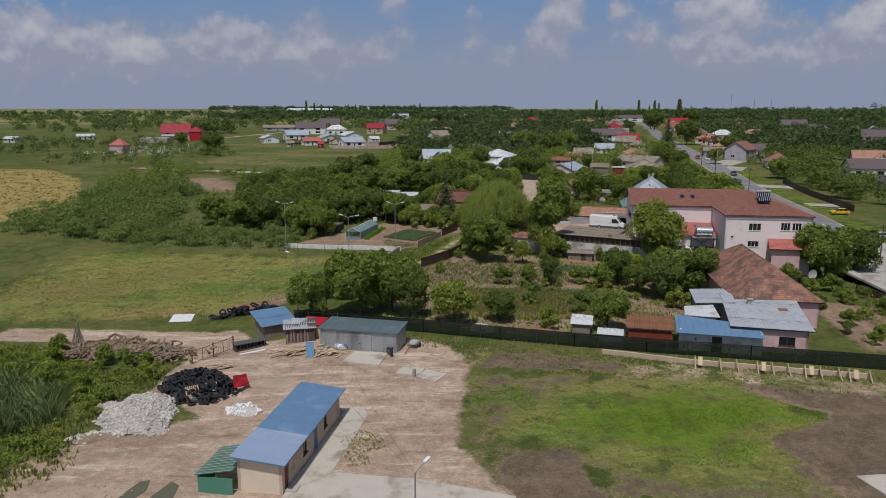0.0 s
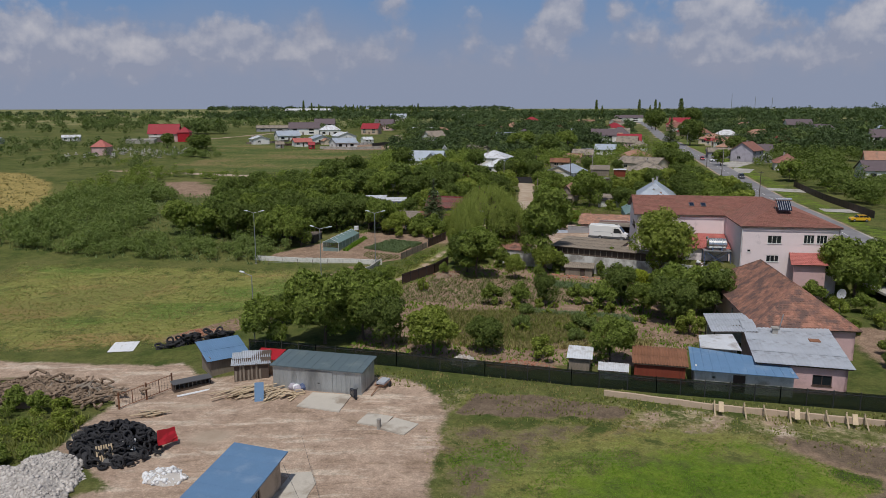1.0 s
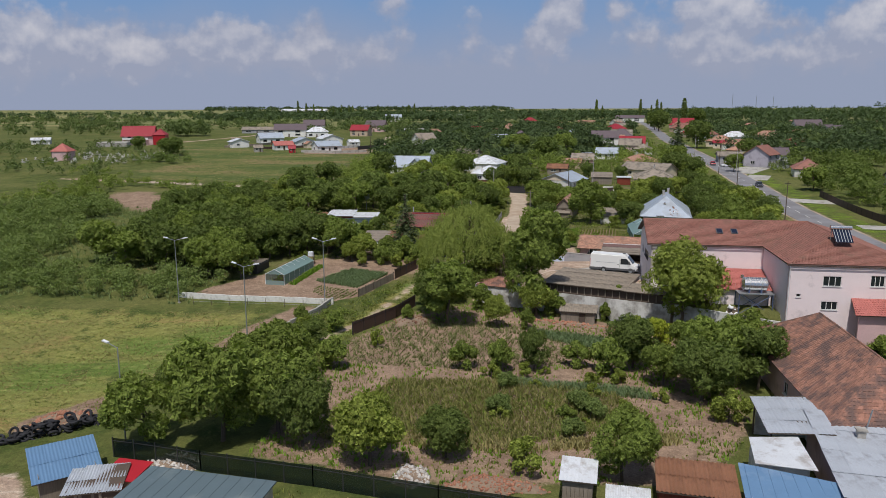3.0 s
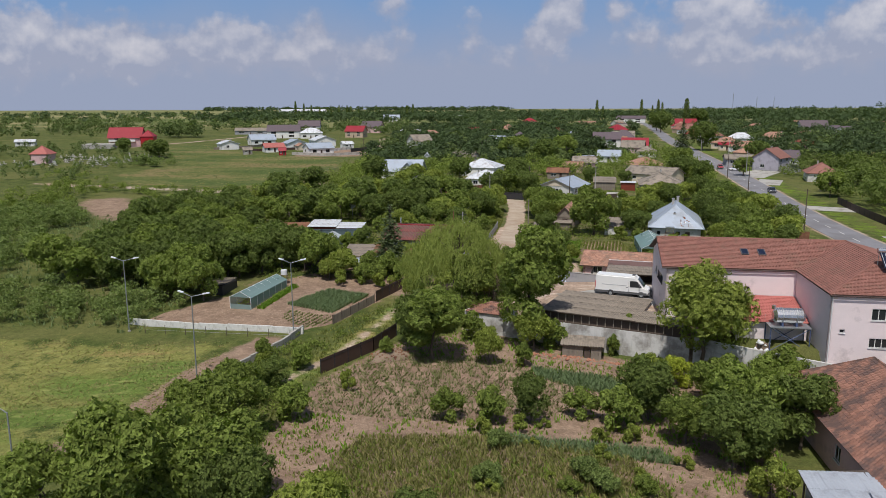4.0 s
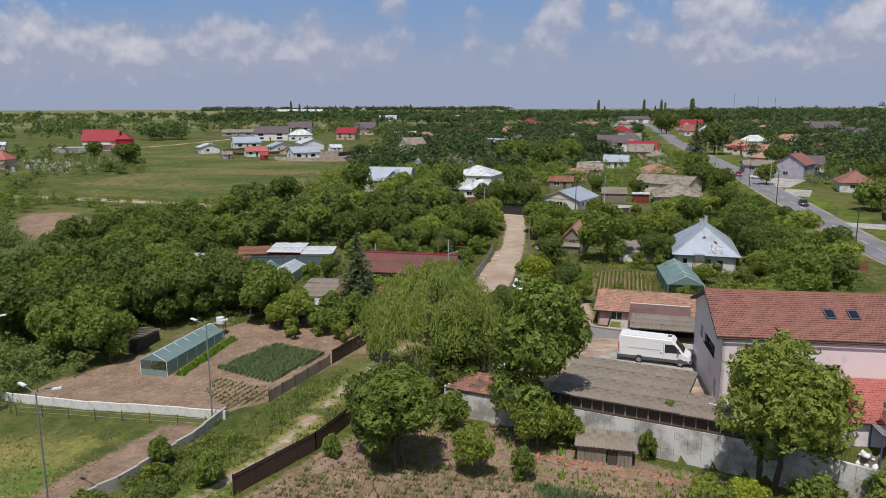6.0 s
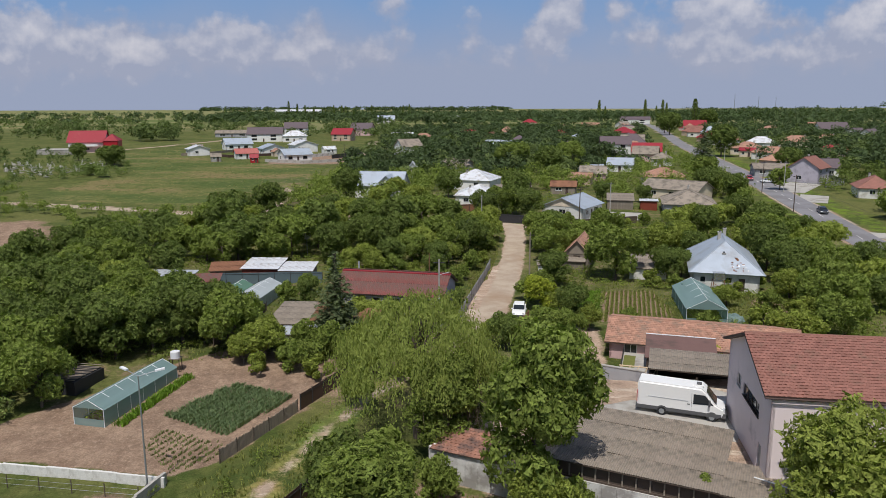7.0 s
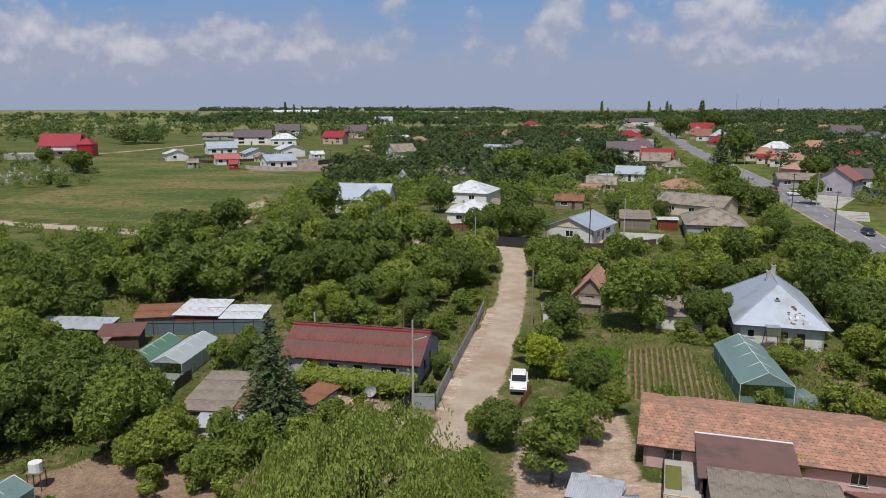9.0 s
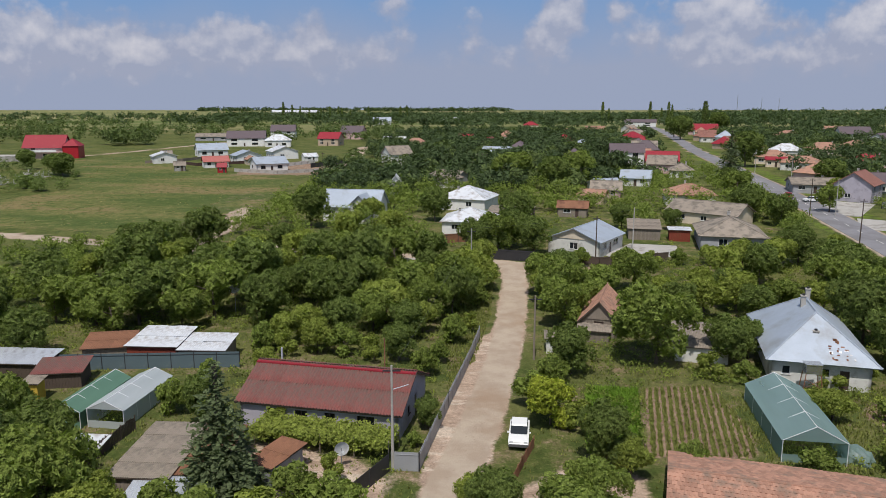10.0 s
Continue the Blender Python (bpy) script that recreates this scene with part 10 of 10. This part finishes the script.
woods("woods", "dense dark green village trees far behind the houses", [
    ([(40, 340), (96, 350), (118, 440), (150, 560), (190, 720), (60, 760), (-10, 720), (-20, 470), (0, 380)], 8.8, 5.6, 7.4, 180),
    ([(-20, 330), (40, 340), (0, 380), (-22, 395)], 6.6, 4.6, 6.8, 190),
    ([(130, 335), (260, 330), (420, 520), (520, 760), (230, 760), (170, 560)], 10.5, 6.0, 7.6, 110)], "leaf_far", 1, .56)
woods("woods", "lighter green trees among the far village gardens", [
    ([(-18, 330), (96, 345), (118, 440), (150, 560), (190, 720), (60, 760), (-10, 720), (-20, 470)], 14, 5.0, 6.6, 150),
    ([(130, 335), (260, 330), (420, 520), (520, 760), (230, 760), (170, 560)], 18, 5.0, 7.0, 110)], "leaf_far_light", 21, .66)
woods("woods", "broad green trees behind the far meadow", [
    ([(-300, 640), (-150, 700), (-95, 620), (-60, 760), (-80, 900), (-420, 900)], 25, 6, 8, 90),
    ([(-190, 560), (-160, 575), (-165, 610), (-200, 610)], 9, 6, 10, 110),
    ([(-420, 560), (-240, 540), (-230, 640), (-420, 760)], 27, 5.5, 7.5, 80),
    ([(-560, 820), (-300, 900), (-340, 1100), (-700, 1100)], 38, 9, 12, 60)], "leaf_far_light", 2, .62)
woods("woods", "scattered scrub over the far fields", [
    ([(-300, 290), (-185, 290), (-165, 400), (-165, 450), (-300, 450)], 11, 3.0, 5.0, 60),
    ([(-170, 295), (-112, 292), (-128, 380), (-118, 400), (-165, 430)], 8, 2.0, 3.4, 60),
    ([(-20, 600), (-60, 600), (-100, 800), (-20, 800)], 13, 5, 9, 50),
    ([(-80, 590), (-100, 620), (-150, 690), (-60, 690)], 13, 4, 7, 60)], "leaf_far_light", 22, .7)
woods("distant_woods", "dark tree belt along the horizon", [
    ([(-300, 1000), (700, 800), (900, 1300), (600, 1900), (-500, 1900)], 24, 9, 11, 22),
    ([(-900, 1100), (-250, 1000), (-600, 2000), (-1500, 2000)], 60, 9, 10, 24),
    ([(500, 700), (1500, 900), (1900, 1800), (900, 1700)], 32, 10, 12, 16),
    ([(700, 1700), (2300, 1700), (2600, 2400), (700, 2400)], 42, 12, 15, 14),
    ([(-1150, 3700), (300, 3600), (400, 3800), (-1200, 3900)], 30, 22, 17, 16),
    ([(1700, 2900), (2300, 2900), (2300, 3000), (1700, 3000)], 40, 16, 30, 16)], "leaf_far", 3, 1.1)
woods("verge_scrub", "low leafy hedge and scrub along the main road", [
    ([(80, 205), (86, 215), (96, 277), (110, 352), (122, 415), (117, 416), (108, 352), (90, 280), (76, 215)], 3.4, 1.1, 1.3, 90),
    ([(112, 190), (118, 190), (132, 320), (127, 320)], 3.6, 1.6, 2.6, 110)], "leaf", 31, .45)
rng_v = random.Random(5)
for y in range(215, 352, 8):
    x = float(np.interp(y, [p[1] for p in MAIN_ROAD], [p[0] for p in MAIN_ROAD])) - rng_v.uniform(10, 15)
    plant(rng_v.choice(("mid_b", "mid_b", "mid_c")), x, y, rng_v.uniform(.42, .68), rng_v.uniform(0, 360), 1.25, group="roadside shrubs")
# single trees along the main road and round the village houses
for key, x, y, s, turn, wide in [("mid_b", 89, 298, 1.2, 0, 1.1), ("mid_b", 91.5, 286, 1.1, 60, 1.1), ("mid_b", 85.5, 291, 1.2, 100, 1.1), ("mid_a", 99, 330, 1.3, 20, 1.1), ("mid_b", 139, 424, 2.2, 0, 1.1), ("mid_b", 136, 352, 1.4, 0, 1.2), ("mid_c", 130, 336, 1.0, 0, 1.1),
                                ("mid_c", 66, 243, 1.2, 0, 1.1), ("mid_c", 73, 246, 1.1, 50, 1.1), ("mid_c", 61, 238, 1.2, 90, 1.0), ("mid_b", 82, 246, .6, 0, 1.2), ("mid_b", 86, 255, .55, 70, 1.3), ("mid_b", 79, 236, .65, 120, 1.2), ("mid_b", 83.5, 251, .5, 20, 1.3), ("mid_b", 76, 231, .7, 20, 1.2), ("mid_b", 184, 650, 2.6, 0, 1.1), ("mid_b", 192, 690, 2.4, 60, 1.1),
                                ("mid_c", 1.3, 284, 1.3, 0, 1.0), ("mid_c", 6.7, 268, 1.3, 40, 1.0), ("mid_c", -2, 270, 1.2, 90, 1.0), ("mid_b", -12, 284, 1.4, 0, 1.0), ("mid_b", 15, 292, 1.2, 30, 1.0), ("mid_a", 38, 352, 1.9, 0, 1.1), ("mid_a", 60, 356, 1.9, 90, 1.1), ("mid_b", 50, 345, 1.6, 20, 1.1), ("mid_b", 30, 264, 1.1, 0, 1.0), ("mid_b", 32, 276, 1.4, 70, 1.0),
                                ("mid_b", -118, 386, 1.3, 0, 1.2), ("mid_b", -124, 392, 1.2, 0, 1.2), ("mid_g", -105, 346, 1.0, 0, 1.3), ("mid_g", -112, 352, 1.1, 60, 1.3), ("mid_b", -145, 412, 1.2, 0, 1.1), ("mid_b", 105, 352, 1.0, 10, 1.0), ("mid_a", 112, 305, 1.1, 10, 1.0), ("mid_a", 116, 255, 1.2, 10, 1.1)]:
    plant(key, x, y, s, turn, wide, group="village trees")
rng_p = random.Random(8)
for x, y in [(-395, 1500), (-380, 1500), (-312, 1350), (-255, 1400), (-240, 1400)] + [(-230 + 12 * i, 1420 + 20 * (i % 3)) for i in range(8)] + [(-110, 1400), (-50, 1300), (-40, 1300), (235, 1150), (250, 1180), (300, 1150), (330, 1200), (345, 1200), (310, 1100)]:
    plant("poplar", x, y, rng_p.uniform(1.0, 1.6), rng_p.uniform(0, 360), group="horizon poplars")
plant("poplar", 243, 772, 1.45, 0, 1.3, group="horizon poplars")
plant("mid_b", 257, 776, 2.8, 30, 1.1, group="village trees")
plant("spruce", 110.5, 366, 1.6, 0, 1.3, "tall dark spruce beside the main road")

for key, x, y, s, turn in [("bush", 53.2, 87, .8, 0), ("bush_light", 56, 90, .9, 40), ("bush", 59, 88, .7, 90), ("bush_light", 62, 92, 1.0, 0), ("bush", 54.5, 95, 1.0, 20), ("bush_light", 58, 98, .9, 70), ("bush", 62, 100, 1.2, 0), ("bush", 55, 103, 1.0, 120), ("bush_light", 60, 106, 1.1, 10), ("bush", 64, 96, .9, 30), ("bush_light", 57.5, 112, 1.2, 0), ("bush", 61.5, 112.5, 1.3, 60), ("grey", 52.6, 91.5, .6, 0), ("bush_light", 65.5, 103, .9, 0)]:
    plant(key, x, y, s, turn, 1.0, group="kitchen garden shrubs")

# ---------------------------------------------------------------- grass, weeds and crops
tufts("lawn", "bright green rough lawn", LAWN_CORE, 13000, .075, .05, "lawn_blade", 1, clump=.45, category="grass")
tufts("lawn", "bright green clump of lawn beside the yard", LAWN_WEST, 2200, .08, .05, "lawn_blade", 41, clump=.4, category="grass")
tufts("weeds", "patch of weeds beside the barrack walkway", [(-9.2, 61.4), (-7.6, 63), (-5.4, 61.8), (-4.9, 59.6), (-6.6, 58.6), (-5.9, 56.4), (-7.8, 56.0), (-8.6, 58.6)], 800, .1, .05, "grass_blade", 43, clump=.5, category="weeds")
tufts("grass", "thin yellowing grass round the lawn", LAWN_PALE, 5000, .1, .05, "straw_blade", 42, clump=.4, holes=(LAWN_CORE, MUD), category="grass")
tufts("grass", "mown yellow-green meadow grass", MEADOW, 9000, .08, .1, "hay_blade", 2, clump=.3, category="grass")
tufts("grass", "dry straw-coloured meadow grass", MEADOW + [], 12000, .12, .07, "straw_blade", 3, clump=.45, category="grass")
BANK = [(-62, 90), (-47, 90), (-46, 83), (-38, 79), (-31.5, 81), (-30, 74), (-33, 66), (-32, 60), (-30, 56), (-36, 46), (-66, 46)]
tufts("weeds", "tall green weeds on the rubble bank", BANK, 6000, .5, .07, "grass_blade", 4, clump=.2, category="weeds")
tufts("reeds", "stand of tall grey-green reeds", [(-50, 66), (-40, 60), (-36, 64), (-38, 70), (-47, 74)], 4200, 2.0, .045, "reed_blade", 5, lean=.35, clump=.35, category="reeds")
tufts("weeds", "green weeds along the footpath", [(-14, 108), (-8, 112), (-4, 128), (5, 146), (3, 156), (-1, 152), (-8, 140), (-14, 124)], 7000, .3, .05, "grass_blade", 6, clump=.3, category="weeds")
tufts("weeds", "weeds and grass between the garden beds", GARDEN, 10000, .22, .06, "grass_blade", 7, holes=(CORN,), clump=.42, category="weeds")
tufts("weeds", "low weeds along the dark net fence", STRIP + [], 3500, .2, .06, "grass_blade", 8, clump=.35, category="weeds")
tufts("corn", "young corn plants in dry brown soil", CORN, 3000, .4, .03, "crop_blade", 9, blades=4, rows=(-14, .75), lean=.6, category="crop")
tufts("crop_rows", "rows of half-dry garden plants", ROWS_BED, 7000, .5, .03, "grass_blade", 10, rows=(-12, .6), category="crop")
tufts("crop_rows", "rows of dry stalks among the garden plants", ROWS_BED, 4500, .5, .03, "straw_blade", 44, rows=(-12, .6), category="crop")
tufts("leeks", "rows of blue-green leeks", LEEKS, 6500, .55, .035, "leek_blade", 11, rows=(-24, .4), category="crop")
tufts("leeks", "rows of blue-green leeks", [(14, 114.5), (28, 111), (29, 108.5), (14, 112.5)], 3500, .5, .035, "leek_blade", 12, rows=(-13, .45), category="crop")
tufts("onions", "rows of green onions in the west bed", ONION, 9000, .42, .03, "leek_blade", 13, rows=(66, .55), category="crop")
tufts("seedlings", "small seedlings in the brown west bed", [(-12.4, 148.5), (-8.4, 144.2), (-5, 146.8), (-6, 149.4), (-12, 151.8)], 700, .22, .05, "crop_blade", 14, rows=(66, .7), category="crop")
tufts("crop_rows", "rows of low vegetables beside the teal greenhouse", BED_EAST, 7500, .28, .05, "grass_blade", 15, rows=(76, .62), category="crop")
tufts("grass", "tall fresh grass beside the vegetable rows", [(29, 182), (33.4, 181.5), (36.6, 195.4), (31.5, 195.8)], 9000, .42, .05, "lawn_blade", 16, category="grass")
tufts("weeds", "green growth round the house gardens", [(44, 176), (66, 176), (70, 200), (62, 196), (50, 196), (43, 192)], 9000, .26, .05, "grass_blade", 17, clump=.3, category="weeds")
tufts("weeds", "green verge along the dirt road", [(17.5, 196), (20.5, 204), (23.4, 222), (25, 240), (20, 240), (17, 215)], 5000, .3, .05, "grass_blade", 18, category="weeds")
tufts("grass", "long meadow grass of the open field", GREEN_FIELD, 3000, .14, .2, "straw_blade", 19, clump=.62, category="grass")
tufts("wheat", "ripening wheat field", WHEAT, 3500, .3, .25, "straw_blade", 20, category="crop")
tufts("undergrowth", "tangled undergrowth beneath the orchard", ORCHARD, 5000, .3, .07, "grass_blade", 21, category="weeds")
tufts("undergrowth", "tangled undergrowth beneath the thicket", [(-98, 160), (-64, 149), (-30, 144), (-26, 172), (-66, 230), (-108, 232)], 6000, .45, .09, "reed_blade", 22, category="weeds")
tufts("weeds", "green strip of plants beside the teal greenhouse", [(-16.6, 152.5), (-15.7, 152.2), (-12.9, 163.4), (-13.8, 163.8)], 2500, .45, .05, "lawn_blade", 23, category="plants")
tufts("grass", "fresh green grass round the village gardens", [(18, 158), (66, 164), (72, 200), (84, 240), (76, 252), (34, 246), (27, 200)], 11000, .22, .06, "grass_blade", 25, clump=.3, holes=(BED_EAST, COURT, FARM_YARD), category="grass")
tufts("grass", "fresh green grass round the western farmyards", [(-30, 168), (14, 168), (18, 200), (22, 226), (-6, 212), (-30, 200)], 10000, .22, .06, "grass_blade", 26, clump=.35, category="grass")
tufts("straw", "dry yellowed weeds along the net fence", [(-6, 92), (12, 88), (24, 84), (45, 79), (52, 76), (52, 72), (30, 78), (10, 82), (-4, 87)], 3000, .2, .06, "straw_blade", 27, clump=.45, category="weeds")
tufts("weeds", "green weeds along the net fence", [(-6, 92), (12, 88), (24, 84), (45, 79), (52, 76), (52, 72), (30, 78), (10, 82), (-4, 87)], 4000, .22, .06, "grass_blade", 28, clump=.5, category="weeds")
tufts("vegetables", "bright green vegetables and weeds in the garden", GARDEN, 9000, .35, .08, "lawn_blade", 29, holes=(CORN,), clump=.55, category="crop")
tufts("vegetables", "row of yellow-flowering plants in the garden", [(-4, 100.5), (14, 97.5), (28, 99), (29, 101), (14, 99.6), (-3, 102)], 2600, .5, .07, "straw_blade", 30, clump=.35, category="crop")
rng_s = random.Random(12)
for i in range(26):
    x, y = rng_s.uniform(12, 37), rng_s.uniform(98, 121)
    if float(inside(GARDEN, x, y)) > .8:
        plant(rng_s.choice(("bush", "bush_light", "bush_light", "grey")), x, y, rng_s.uniform(.4, .8), rng_s.uniform(0, 360), 1.1, group="garden shrubs")
